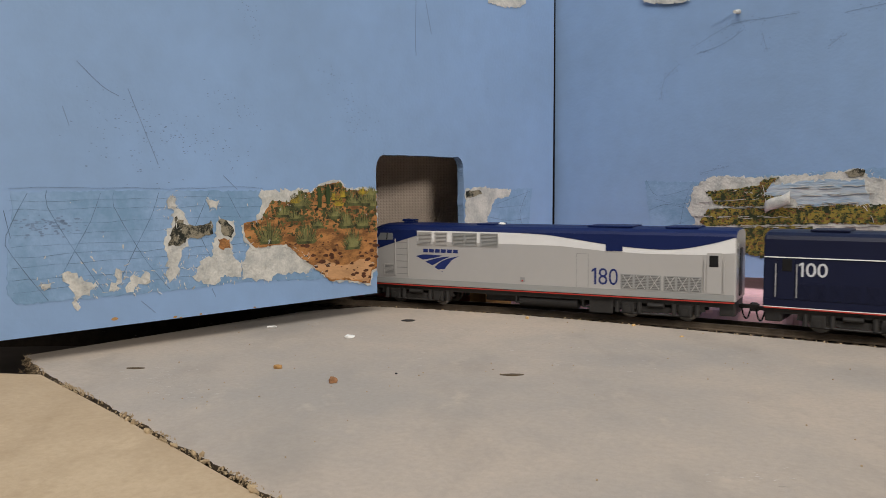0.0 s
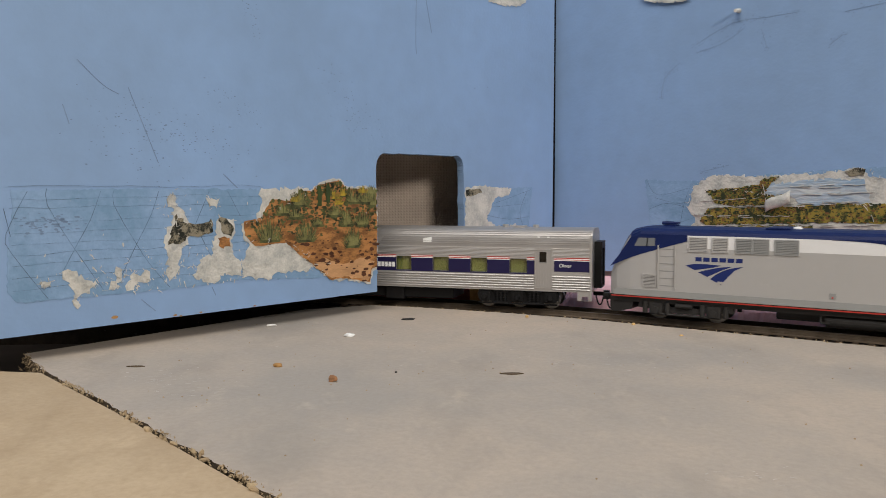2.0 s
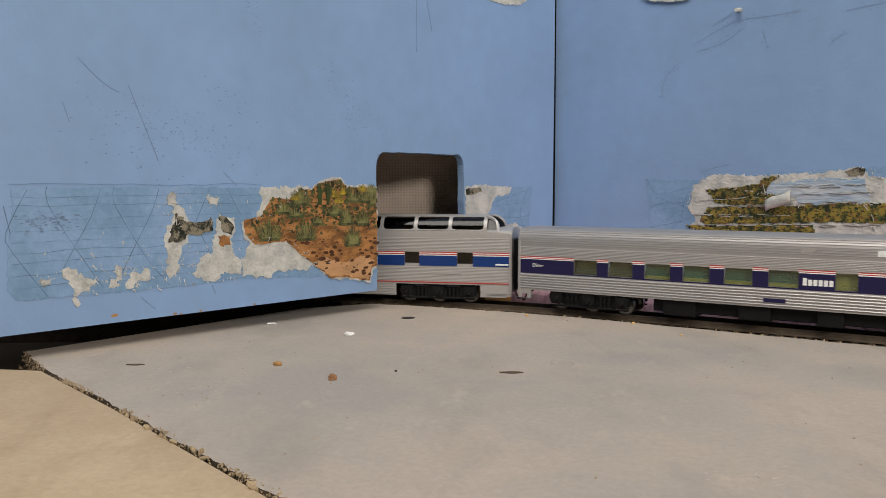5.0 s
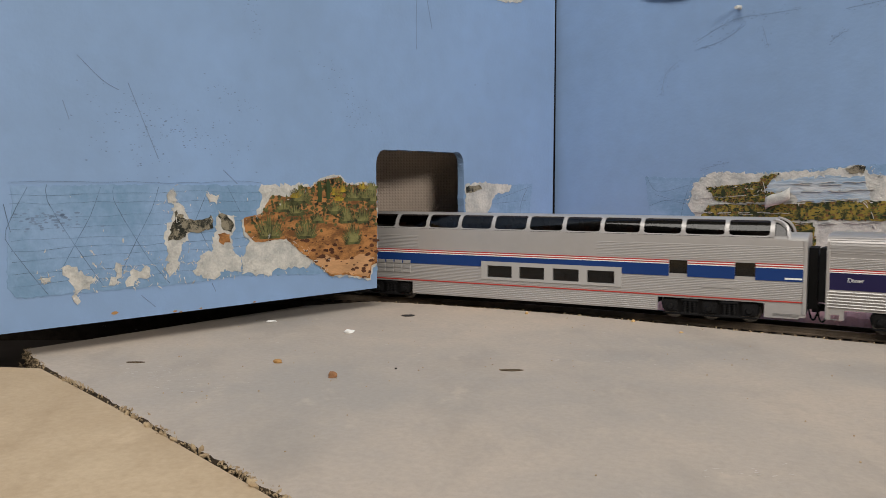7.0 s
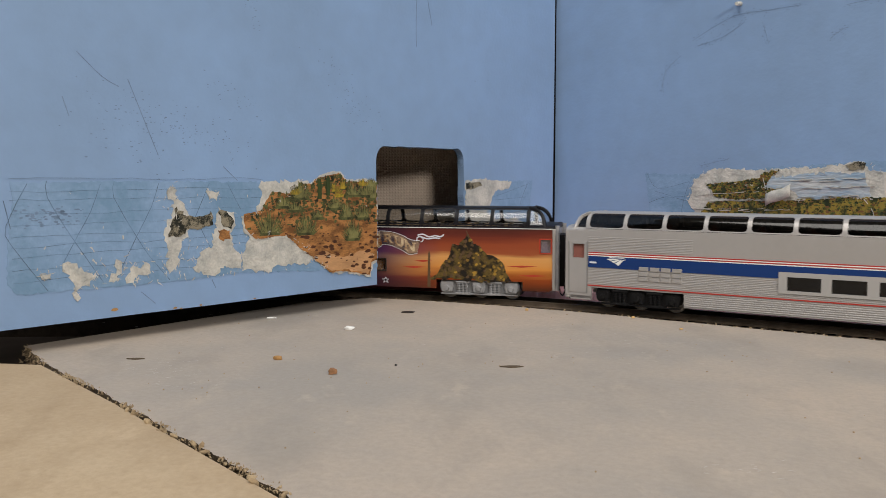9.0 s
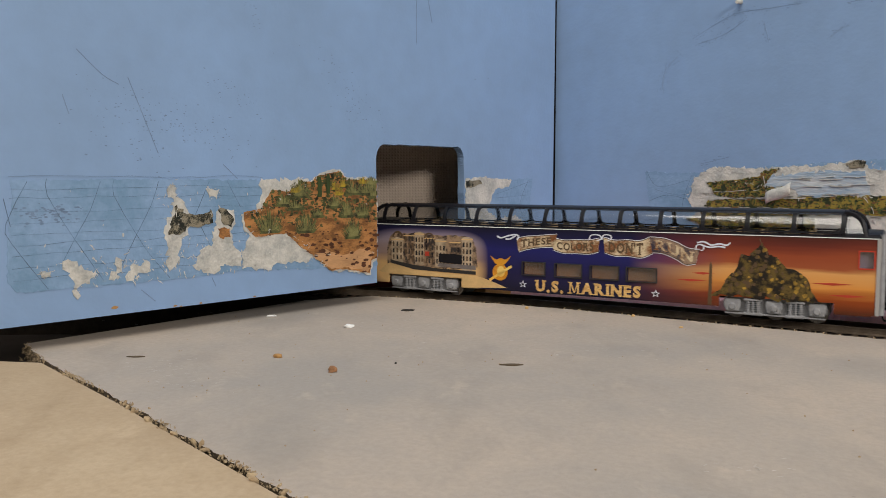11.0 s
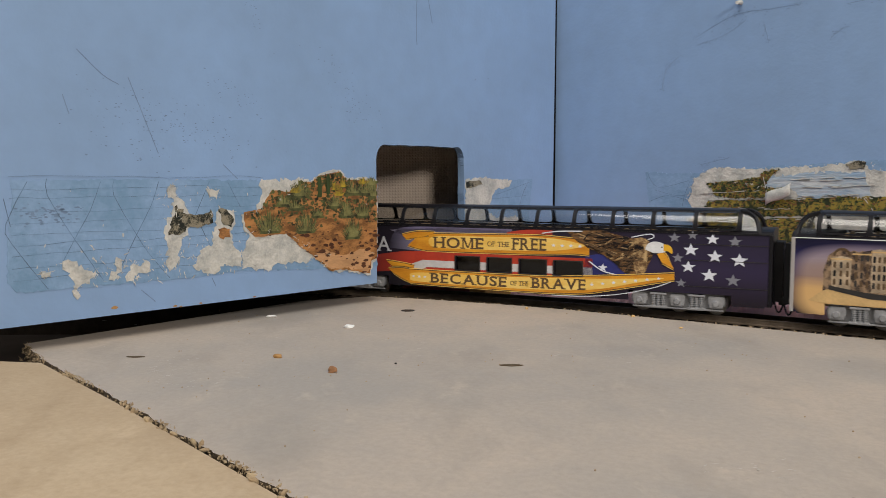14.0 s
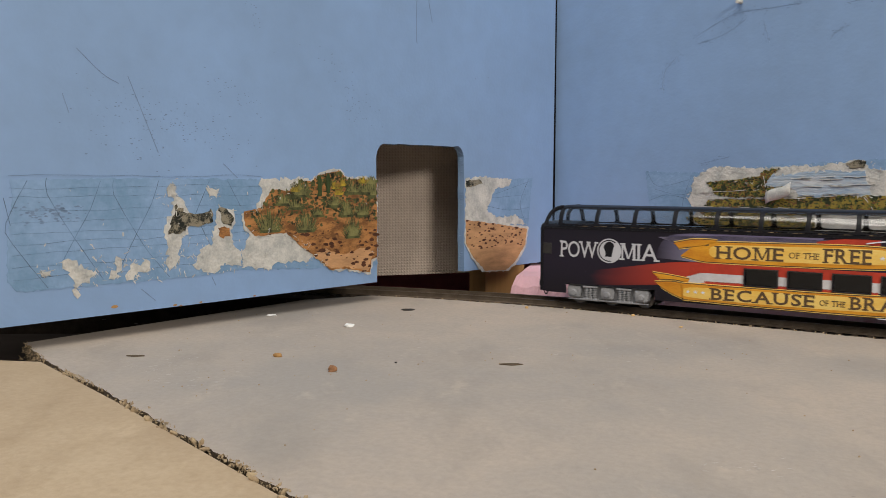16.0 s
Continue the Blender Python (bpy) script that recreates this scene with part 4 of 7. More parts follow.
    for (x, z), n, sx, sz, r in zip([(-0.3213, 0.1055), (-0.2805, 0.1179), (-0.2174, 0.1369), (-0.205, 0.1236), (-0.3097, 0.098), (-0.2726, 0.1674), (-0.3387, 0.0889), (-0.1921, 0.1097)], (90, 40, 26, 30, 90, 40, 40, 30), (0.03, 0.012, 0.010, 0.012, 0.035, 0.006, 0.02, 0.02), (0.012, 0.006, 0.010, 0.009, 0.01, 0.012, 0.01, 0.006), [0.0005] * 8):
        for _ in range(n):
            d = rng.gauss(0, 1)
            blots(marks, [(x + d * sx * 0.6 + rng.gauss(0, sx * 0.3), z - d * sz * 0.5 + rng.gauss(0, sz * 0.4), rng.uniform(0.0001, r))], rng, -0.0001)
    for x, z in [(-0.0953, 0.1412), (-0.0818, 0.1431), (-0.3593, 0.0853), (-0.2852, 0.1056)]:
        blots(marks, [(x, z, 0.0006)], rng, -0.0001)
    tagged(place(part("scratches", marks, SCUFF), L), "dark scratches and scuffs on blue paint", "scratches", kind="stuff")
    marks = bmesh.new()
    for line in ([(0.111, 0.1681), (0.1369, 0.1792), (0.1586, 0.1798), (0.1791, 0.1802)], [(0.1123, 0.1631), (0.1297, 0.1669), (0.1444, 0.1747)], [(0.1564, 0.1714), (0.16, 0.1589)], [(0.1963, 0.1581), (0.2049, 0.1636)], [(0.0871, 0.1347), (0.0893, 0.1478), (0.0983, 0.1564)], [(0.1165, 0.0841), (0.1359, 0.0883)], [(0.205, 0.1765), (0.2288, 0.1784)]):
        ribbon(marks, smooth_line(line, 4), 0.00025, -0.00012, 0.0001)
        for x, z in smooth_line(line, 14):
            for _ in range(2):
                blots(marks, [(x + rng.gauss(0, 0.002), z + rng.gauss(0, 0.0014), rng.uniform(0.0001, 0.0005))], rng, -0.0001)
    tagged(place(part("scratches", marks, SCUFF), R), "grey pencil rubbings on blue paint", "scratches", kind="stuff")
    bm = bmesh.new()
    x, z = [(0.1415, 0.1857)][0]
    rod(bm, (x - 0.0008, 0.002, z + 0.001), (x + 0.0004, -0.008, z - 0.0006), 0.0016, 9, 0.0011)
    tagged(place(part("wall_plug", bm, TORN), R), "white plug of torn paper sticking out", "plug")
    chips = bmesh.new()
    for (x, z), r in zip([(-0.3486, 0.015), (-0.3183, 0.0124), (-0.2728, 0.0121), (-0.3044, 0.0122), (-0.3153, 0.0117)], (0.0012, 0.0009, 0.0008, 0.0008, 0.0006)):
        blots(chips, [(x, z, r)], rng, -0.00012)
    tagged(place(part("paint_chips", chips, CHIPWOOD), L), "paint chips showing brown board", "chips", kind="stuff")


build_posters()

# ---- rolling stock: x forward, -y the side towards the camera, z from the rail ----
HW = 0.0172


def plates(bm, x0, x1, z0, z1, holes, y0, y1):
    """A side wall with real openings: cells between the holes' edges."""
    xs = sorted({x0, x1, *(min(max(v, x0), x1) for h in holes for v in h[:2])})
    zs = sorted({z0, z1, *(min(max(v, z0), z1) for h in holes for v in h[2:])})
    for za, zb in zip(zs, zs[1:]):
        run = None
        for xa, xb in zip(xs, xs[1:]):
            mx, mz = (xa + xb) / 2, (za + zb) / 2
            solid = not any(h[0] < mx < h[1] and h[2] < mz < h[3] for h in holes)
            if solid:
                run = run or xa
            if run is not None and (not solid or xb == xs[-1]):
                box(bm, run, xb if solid else xa, y0, y1, za, zb)
                run = None
    return bm


def decal(name, outline, mat, parent, layer=1, label="", thick=0.00006):
    return part(name, prism(bmesh.new(), outline, -HW - thick * layer, -HW + 0.0001), mat, parent, label)


def panel(name, x0, x1, z0, z1, mat, parent, proud=0.0002, bevel=0.0, label=""):
    return part(name, boxed(x0, x1, -HW - proud, -HW + 0.0002, z0, z1, bevel=bevel), mat, parent, label)


def lettering(words, x0, x1, z0, z1, mat, parent, layer=2, bold=0.0, slope=0.0, thick=0.00006):
    """Raised letters in the built-in font, fitted between x0, x1 and z0, z1."""
    cu = bpy.data.curves.new("letters", "FONT")
    cu.body, cu.extrude, cu.offset, cu.resolution_u = words, 0.01, bold, 3
    ob = new("letters", cu)
    bpy.context.view_layer.update()
    me = bpy.data.meshes.new_from_object(ob.evaluated_get(bpy.context.evaluated_depsgraph_get()))
    bpy.data.objects.remove(ob)
    co = np.array([v.co for v in me.vertices])
    lo, hi = co.min(0), co.max(0)
    for v in me.vertices:
        x, z = x0 + (v.co.x - lo[0]) / (hi[0] - lo[0]) * (x1 - x0), z0 + (v.co.y - lo[1]) / (hi[1] - lo[1]) * (z1 - z0)
        v.co = (x, -HW - thick * layer if v.co.z > 0 else -HW, z + slope * (x - x0))
    me.materials.clear()
    me.materials.append(mat)
    letters = new("lettering", me)
    letters.parent = parent
    return letters


# where the stems of a capital end, as shares of its width: at the foot, at the head
STEMS = {"A": ((0.05, 0.95), ()), "B": ((0.10,), (0.10,)), "D": ((0.10,), (0.10,)), "E": ((0.12,), (0.12,)), "F": ((0.14,), (0.12,)), "H": ((0.1, 0.9), (0.1, 0.9)), "I": ((0.5,), (0.5,)), "M": ((0.06, 0.94), (0.10, 0.90)),
         "N": ((0.08,), (0.08, 0.92)), "P": ((0.12,), (0.10,)), "R": ((0.10, 0.96), (0.10,)), "T": ((0.5,), ()), "U": ((), (0.10, 0.90)), "V": ((), (0.05, 0.95)), "W": ((), (0.04, 0.5, 0.96))}


GLYPHS = {}


def capital_mesh(char, bold):
    if (char, bold) in GLYPHS:
        return GLYPHS[char, bold]
    cu = bpy.data.curves.new("letter", "FONT")
    cu.body, cu.extrude, cu.offset, cu.resolution_u = char, 0.01, bold, 3
    ob = new("letter", cu)
    bpy.context.view_layer.update()
    me = bpy.data.meshes.new_from_object(ob.evaluated_get(bpy.context.evaluated_depsgraph_get()))
    bpy.data.objects.remove(ob)
    co = np.array([v.co for v in me.vertices])
    GLYPHS[char, bold] = me, co.min(0), co.max(0)
    return GLYPHS[char, bold]


def serif_lettering(words, x0, x1, mat, parent, foot, head, layer=2, bold=0.02, gap=0.12, thick=0.00006, serif=0.15):
    """Roman capitals: the built-in letters with small feet and heads on their stems, set between two flowing lines foot(x) and head(x)."""
    glyphs, total = [], 0.0
    for c in words:
        if c == " ":
            total += 0.30
            continue
        me, lo, hi = capital_mesh(c, bold)
        w = hi[0] - lo[0]
        glyphs.append((c, me, lo, hi, total, w))
        total += w + gap
    total -= gap
    k = (x1 - x0) / total
    bm = bmesh.new()

    def place_at(px, pz, y):
        x = x0 + px * k
        return (x, y, foot(x) + (head(x) - foot(x)) * pz)
    for c, me, lo, hi, at, w in glyphs:
        base = lo[1] if c not in ".'" else 0.0
        span = (hi[1] - lo[1]) if c not in ".'" else 0.7
        if c == "M":
            for q in (((0.04, 0), (0.15, 0), (0.15, 1), (0.04, 1)), ((0.80, 0), (0.96, 0), (0.96, 1), (0.80, 1)), ((0.04, 1), (0.22, 1), (0.56, 0.08), (0.44, 0.08)), ((0.80, 1), (0.90, 1), (0.56, 0.08), (0.47, 0.08))):
                pts = [place_at(at + a * w, b, 0) for a, b in q]
                prism_quad(bm, [(p[0], p[2]) for p in pts], -HW - thick * layer, -HW)
        verts = [] if c == "M" else [bm.verts.new(place_at(at + v.co.x - lo[0], (v.co.y - base) / span, -HW - thick * layer if v.co.z > 0 else -HW)) for v in me.vertices]
        for p in (me.polygons if verts else ()):
            try:
                bm.faces.new([verts[i] for i in p.vertices])
            except ValueError:
                pass
        feet, heads = STEMS.get(c, ((), ()))
        for shares, za, zb in ((feet, 0.0, 0.09), (heads, 0.91, 1.0)):
            for f in shares:
                m = at + f * w
                q = [place_at(m - serif, za, 0), place_at(m + serif, za, 0), place_at(m + serif, zb, 0), place_at(m - serif, zb, 0)]
                prism_quad(bm, [(p[0], p[2]) for p in q], -HW - thick * (layer + 0.5), -HW)
        if c in "TCSEF":
            for f in ((0.03, 0.97) if c == "T" else (0.93,)):
                m = at + f * w
                q = [place_at(m - 0.035, 0.74, 0), place_at(m + 0.035, 0.74, 0), place_at(m + 0.035, 0.98, 0), place_at(m - 0.035, 0.98, 0)]
                prism_quad(bm, [(p[0], p[2]) for p in q], -HW - thick * (layer + 0.5), -HW)
    return part("lettering", bm, mat, parent)


def star(x, z, r, mat, parent, layer=2, name="star"):
    pts = [(x + (r if k % 2 == 0 else r * 0.42) * math.sin(k * math.pi / 5), z + (r if k % 2 == 0 else r * 0.42) * math.cos(k * math.pi / 5) * 0.85) for k in range(10)]
    return decal(name, pts, mat, parent, layer)


def loft(bm, sections):
    """A skin over closed sections, capped at both ends."""
    rows = [[bm.verts.new(p) for p in s] for s in sections]
    n = len(rows[0])
    for p, q in zip(rows, rows[1:]):
        for i in range(n):
            bm.faces.new((p[i], p[(i + 1) % n], q[(i + 1) % n], q[i]))
    bm.faces.new(rows[0][::-1])
    bm.faces.new(rows[-1])
    bmesh.ops.recalc_face_normals(bm, faces=bm.faces)
    return bm


def wheel(bm, x, y, r, w=0.0024):
    rod(bm, (x, y - w / 2, r), (x, y + w / 2, r), r, 24)
    rod(bm, (x, y - w / 2 - 0.0004, r), (x, y - w / 2, r), r * 0.45, 16, r * 0.72)
    return bm


def add_wheels(xs, r, parent, drop=0.0008):
    for x in xs:
        for y in (-0.0079, 0.0079):
            bm = wheel(bmesh.new(), 0, 0, r)
            ob = part("wheel", bm, WHEEL, parent)
            ob.location = (x, y, -drop)
        part("axle", rod(bmesh.new(), (x, -0.0075, r - drop), (x, 0.0075, r - drop), 0.0012, 8), BLACK, parent)


def coupler(x, way, parent, mat):
    """Drawbar, knuckle and air hose at one end; way is +1 at the front."""
    bm = boxed(min(x, x + way * 0.008), max(x, x + way * 0.008), -0.0012, 0.0012, 0.0072, 0.0094, bevel=0.0003)
    box(bm, min(x + way * 0.006, x + way * 0.0098), max(x + way * 0.006, x + way * 0.0098), -0.0026, 0.0014, 0.0066, 0.0104, bevel=0.0006)
    part("coupler", bm, mat, parent)
    bm = bmesh.new()
    pts = [(x + way * (0.002 + 0.0055 * t), -0.0042, 0.0085 - 0.0065 * math.sin(math.pi * min(1, t * 1.15)) ** 0.8) for t in np.linspace(0, 1, 9)]
    for a, b in zip(pts, pts[1:]):
        rod(bm, a, b, 0.00045, 6)
    part("air_hose", bm, BLACK, parent)


def six_wheel_truck(x, mat, parent, boxes=3):
    """Passenger truck: a deep cast side frame with journal boxes and coil springs on each side, wheels within."""
    half = 0.0253
    for y, s in ((-0.0135, -1), (0.0135, 1)):
        ya, yb = sorted((y, y + s * 0.0014))
        edge = [(-1.0, 0.0078), (-0.94, 0.0112), (-0.60, 0.0116), (-0.52, 0.0100), (-0.30, 0.0104), (-0.22, 0.0114), (0.22, 0.0114), (0.30, 0.0104), (0.52, 0.0100), (0.60, 0.0116), (0.94, 0.0112), (1.0, 0.0078), (0.97, 0.0046),
                (0.66, 0.0034), (0.58, 0.0018), (0.22, 0.0014), (0.14, 0.0030), (-0.14, 0.0030), (-0.22, 0.0014), (-0.58, 0.0018), (-0.66, 0.0034), (-0.97, 0.0046)]
        bm = prism(bmesh.new(), [(x + a * half, z) for a, z in edge], ya, yb)
        # grey trucks: frame coloured darker, as if shaded behind boxes and springs
        ob = part("side_frame", bm, TRUCKSHADE if mat is TRUCKGREY else mat, parent)
        for k in (-0.80, 0.0, 0.80):
            ya, yb = sorted((y + s * 0.0012, y + s * 0.0030))
            c, w = x + k * half, 0.0040
            bm = prism(bmesh.new(), [(c - w, 0.0100), (c - w * 1.05, 0.0070), (c - w * 0.8, 0.0034), (c + w * 0.8, 0.0034), (c + w * 1.05, 0.0070), (c + w, 0.0100)], ya, yb)
            bmesh.ops.bevel(bm, geom=list(bm.edges), offset=0.0005, segments=2, affect="EDGES")
            rod(bm, (c, y + s * 0.0028, 0.0062), (c, y + s * 0.0042, 0.0062), 0.0019, 14, 0.0014)
            for d in (-0.0028, 0.0028):
                for z in (0.0044, 0.0086):
                    rod(bm, (c + d, y + s * 0.0028, z), (c + d, y + s * 0.0034, z), 0.0004, 6)
            part("journal_box", bm, mat, ob)
        for k in (-0.40, 0.40):
            for d in (-0.0024, 0.0, 0.0024):
                bm = bmesh.new()
                for j in range(6):
                    z = 0.0034 + j * 0.0010
                    rod(bm, (x + k * half + d, y + s * 0.0024, z), (x + k * half + d, y + s * 0.0024, z + 0.00055), 0.00125, 9)
                rod(bm, (x + k * half + d, y + s * 0.0024, 0.0030), (x + k * half + d, y + s * 0.0024, 0.0096), 0.0006, 6)
                part("coil_spring", bm, mat, ob)
            ya, yb = sorted((y + s * 0.0012, y + s * 0.0036))
            part("spring_plank", boxed(x + k * half - 0.0046, x + k * half + 0.0046, ya, yb, 0.0020, 0.0034, bevel=0.0004), mat, ob)
            part("spring_cap", boxed(x + k * half - 0.0044, x + k * half + 0.0044, ya, yb, 0.0094, 0.0106, bevel=0.0004), mat, ob)
        part("brake_rod", rod(bmesh.new(), (x - half * 0.95, y + s * 0.0020, 0.0024), (x + half * 0.95, y + s * 0.0020, 0.0024), 0.0005, 6), mat, ob)
    add_wheels((x - half * 0.78, x, x + half * 0.78), 0.0053, parent)
    part("bolster", boxed(x - 0.008, x + 0.008, -0.0128, 0.0128, 0.0050, 0.0100), BLACK, parent)


def four_wheel_truck(x, gap, mat, parent):
    """Locomotive truck: drop-equaliser side frame with links, wheels at x +- gap."""
    for y, s in ((-0.0130, -1), (0.0130, 1)):
        bm = bmesh.new()
        prism(bm, [(x - 0.026, 0.0055), (x - 0.0255, 0.0085), (x - 0.012, 0.0088), (x - 0.008, 0.0068), (x + 0.008, 0.0068), (x + 0.012, 0.0088), (x + 0.0255, 0.0085), (x + 0.026, 0.0055), (x + 0.012, 0.0050), (x + 0.006, 0.0034), (x - 0.006, 0.0034), (x - 0.012, 0.0050)], y, y + s * 0.0016)
        ob = part("side_frame", bm, mat, parent)
        for k in (-gap, gap):
            bm = boxed(x + k - 0.0036, x + k + 0.0036, min(y, y + s * 0.0028), max(y, y + s * 0.0028), 0.0022, 0.0088, bevel=0.0007)
            rod(bm, (x + k, y + s * 0.0024, 0.0048), (x + k, y + s * 0.0038, 0.0048), 0.0020, 14)
            part("journal_box", bm, mat, ob)
            for d in (-0.0062, 0.0062):
                part("coil_spring", rod(bmesh.new(), (x + k + d, y + s * 0.0016, 0.0028), (x + k + d, y + s * 0.0016, 0.0092), 0.0014, 10), mat, ob)
        part("brake_cylinder", rod(bmesh.new(), (x - 0.0045, y + s * 0.0026, 0.0078), (x + 0.0045, y + s * 0.0026, 0.0078), 0.0014, 12), mat, ob)
        part("lower_link", rod(bmesh.new(), (x - 0.013, y + s * 0.0018, 0.0026), (x + 0.013, y + s * 0.0018, 0.0026), 0.0007, 8), mat, ob)
    add_wheels((x - gap, x + gap), 0.0056, parent)
    part("bolster", boxed(x - 0.014, x + 0.014, -0.0125, 0.0125, 0.0045, 0.0095), BLACK, parent)


def louvre(x0, x1, z0, z1, parent, mat, slats=7, deep=BLACK):
    fr = panel("louvre", x0, x1, z0, z1, deep, parent, 0.00008)
    h = (z1 - z0) / slats
    for k in range(slats):
        bm = bmesh.new()
        zc = z0 + (k + 0.5) * h
        prism_quad(bm, [(x0, zc - h * 0.30), (x1, zc - h * 0.30), (x1, zc + h * 0.30), (x0, zc + h * 0.30)], -HW - 0.0005, -HW)
        part("slat", bm, mat, fr)
    bm = plates(bmesh.new(), x0 - 0.0005, x1 + 0.0005, z0 - 0.0005, z1 + 0.0005, [(x0, x1, z0, z1)], -HW - 0.0006, -HW + 0.0002)
    part("louvre_frame", bm, mat, fr)


def chevron(x0, x1, z0, z1, mat, parent, layer=2):
    """A plain emblem: three curved bands that narrow to a point."""
    w, h = x1 - x0, z1 - z0
    bands = (([(0.0, 0.86), (0.14, 0.95), (0.32, 0.97), (0.62, 0.93)], [(0.48, 0.82), (0.28, 0.72), (0.16, 0.66)]),
             ([(0.22, 0.56), (0.38, 0.70), (0.60, 0.84), (0.80, 0.90)], [(0.62, 0.70), (0.48, 0.50), (0.38, 0.36)]),
             ([(0.43, 0.26), (0.56, 0.55), (0.74, 0.78), (1.0, 0.94)], [(0.84, 0.72), (0.72, 0.36), (0.62, 0.0)]))
    emblem = new("emblem")
    emblem.parent = parent
    for top, low in bands:
        pts = smooth_line(top, 4) + smooth_line(low, 4)
        decal("emblem_band", [(x0 + a * w, z0 + b * h) for a, b in pts], mat, emblem, layer)


def locomotive(name, label, body_mat, roof_mat, dark_mat, livery):
    loco = tagged(new(name), label, "locomotive", "coupled train")
    zb = 0.0122

    def section(x, hw, zs, zr):
        ys = ((-1, zb), (-1, zs), (-0.95, zs + 0.45 * (zr - zs)), (-0.78, zs + 0.8 * (zr - zs)), (-0.45, zr), (0.45, zr), (0.78, zs + 0.8 * (zr - zs)), (0.95, zs + 0.45 * (zr - zs)), (1, zs), (1, zb))
        return [(x, a * hw, z) for a, z in ys]

    sec = [section(*s) for s in ((-0.1187, 0.0128, 0.0205, 0.0272), (-0.1180, 0.0140, 0.0222, 0.0287), (-0.1140, 0.0158, 0.0290, 0.0360), (-0.1085, 0.0167, 0.0390, 0.0462), (-0.1060, 0.0170, 0.0430, 0.0492), (-0.1000, HW, 0.0462, 0.0505),
                                (0.1166, HW, 0.0462, 0.0505), (0.1176, 0.0169, 0.0455, 0.0498))]
    bm = loft(bmesh.new(), sec)
    bm.normal_update()
    for f in bm.faces:
        c = f.calc_center_median()
        if (c.z > 0.0462 and abs(f.normal.x) < 0.9) or (c.x < -0.10 and f.normal.z > 0.25 and c.z > 0.026):
            f.material_index = 1
    part("body", bm, [body_mat, roof_mat], loco)
    part("frame", boxed(-0.1165, 0.1165, -0.0150, 0.0150, 0.0085, 0.0122), dark_mat, loco)
    # sill, red line
    panel("sill", -0.1150, 0.1168, 0.0124, 0.0158, livery["sill"], loco, 0.00035, 0.0)
    panel("red_line", -0.1165, 0.1170, 0.0113, 0.0119, RED, loco, 0.0006)
    if "sill_white" in livery:
        panel("white_line", -0.1165, 0.1170, 0.0119, 0.0123, WHITE, loco, 0.0005)
    # pilot, tanks and boxes under the frame
    bm = prism(bmesh.new(), [(-0.1185, 0.0120), (-0.1185, 0.0030), (-0.1160, 0.0018), (-0.106, 0.0040), (-0.104, 0.0120)], -0.0140, 0.0140)
    part("pilot", bm, dark_mat, loco)
    bm = boxed(0.109, 0.1172, -0.0145, 0.0145, 0.0040, 0.0120, bevel=0.0008)
    part("rear_pilot", bm, dark_mat, loco)
    part("fuel_tank", rod(bmesh.new(), (-0.006, -0.0105, 0.0055), (0.030, -0.0105, 0.0055), 0.0034, 18), dark_mat, loco)
    part("tank_body", boxed(-0.030, 0.034, -0.0095, 0.0120, 0.0040, 0.0100, bevel=0.001), dark_mat, loco)
    part("battery_box", boxed(0.0375, 0.0515, -0.0150, 0.0150, 0.0014, 0.0100, bevel=0.0006), dark_mat, loco)
    for x in (-0.0080, 0.0335):
        bm = rod(bmesh.new(), (x, -0.0140, 0.0095), (x, -0.0140, 0.0045), 0.0005, 6)
        rod(bm, (x, -0.0140, 0.0045), (x + 0.004, -0.0140, 0.0045), 0.0005, 6)
        part("pipe", bm, dark_mat, loco)
    four_wheel_truck(-0.0758, 0.0157, dark_mat, loco)
    four_wheel_truck(0.0758, 0.0157, dark_mat, loco)
    coupler(0.117, 1, loco, dark_mat)
    coupler(-0.118, -1, loco, dark_mat)
    # cab window, ladder, vents, doors
    win = part("cab_window", prism(bmesh.new(), [(-0.1035, 0.0398), (-0.0918, 0.0402), (-0.0918, 0.0445), (-0.1010, 0.0445)], -HW - 0.0003, -HW + 0.002), CABGLASS if livery["light"] else BLACK, loco)
    part("window_post", prism(bmesh.new(), [(-0.0966, 0.0398), (-0.0960, 0.0398), (-0.0955, 0.0446), (-0.0961, 0.0446)], -HW - 0.0005, -HW), BLACK, win)
    for x in (-0.0898, -0.0804):
        part("handrail", rod(bmesh.new(), (x, -HW - 0.0006, 0.0172), (x, -HW - 0.0006, 0.0408), 0.00035, 6), body_mat, loco)
    for k in range(6):
        panel("step", -0.0890, -0.0812, 0.0185 + k * 0.0040, 0.0189 + k * 0.0040, livery["sill"], loco, 0.0002)
    louvre(-0.0980, -0.0912, 0.0180, 0.0242, loco, body_mat, 8, livery["sill"])
    for x0, x1 in ((-0.0729, -0.0639), (-0.0605, -0.0532), (-0.0485, -0.0413), (-0.0401, -0.0328), (-0.0295, -0.0188)):
        louvre(x0, x1, 0.0382, 0.0450, loco, livery["vent"] if x0 < -0.05 else livery["sill"], 8, livery["sill"] if livery["light"] else dark_mat)
    for x0, x1 in ((0.0563, 0.0789), (0.0802, 0.1005)):
        g = panel("grille", x0, x1, 0.0163, 0.0246, livery["sill"], loco, 0.0003)
        for k in range(9):
            z = 0.0168 + k * 0.00085
            if k % 1 == 0:
                for a, b in ((0.03, 0.30), (0.36, 0.64), (0.70, 0.97)):
                    ww = x1 - x0
                    bm = bmesh.new()
                    prism_quad(bm, [(x0 + a * ww, z), (x0 + b * ww, z), (x0 + b * ww, z + 0.0004), (x0 + a * ww, z + 0.0004)], -HW - 0.0004, -HW)
                    part("slot", bm, livery["slot"], g)
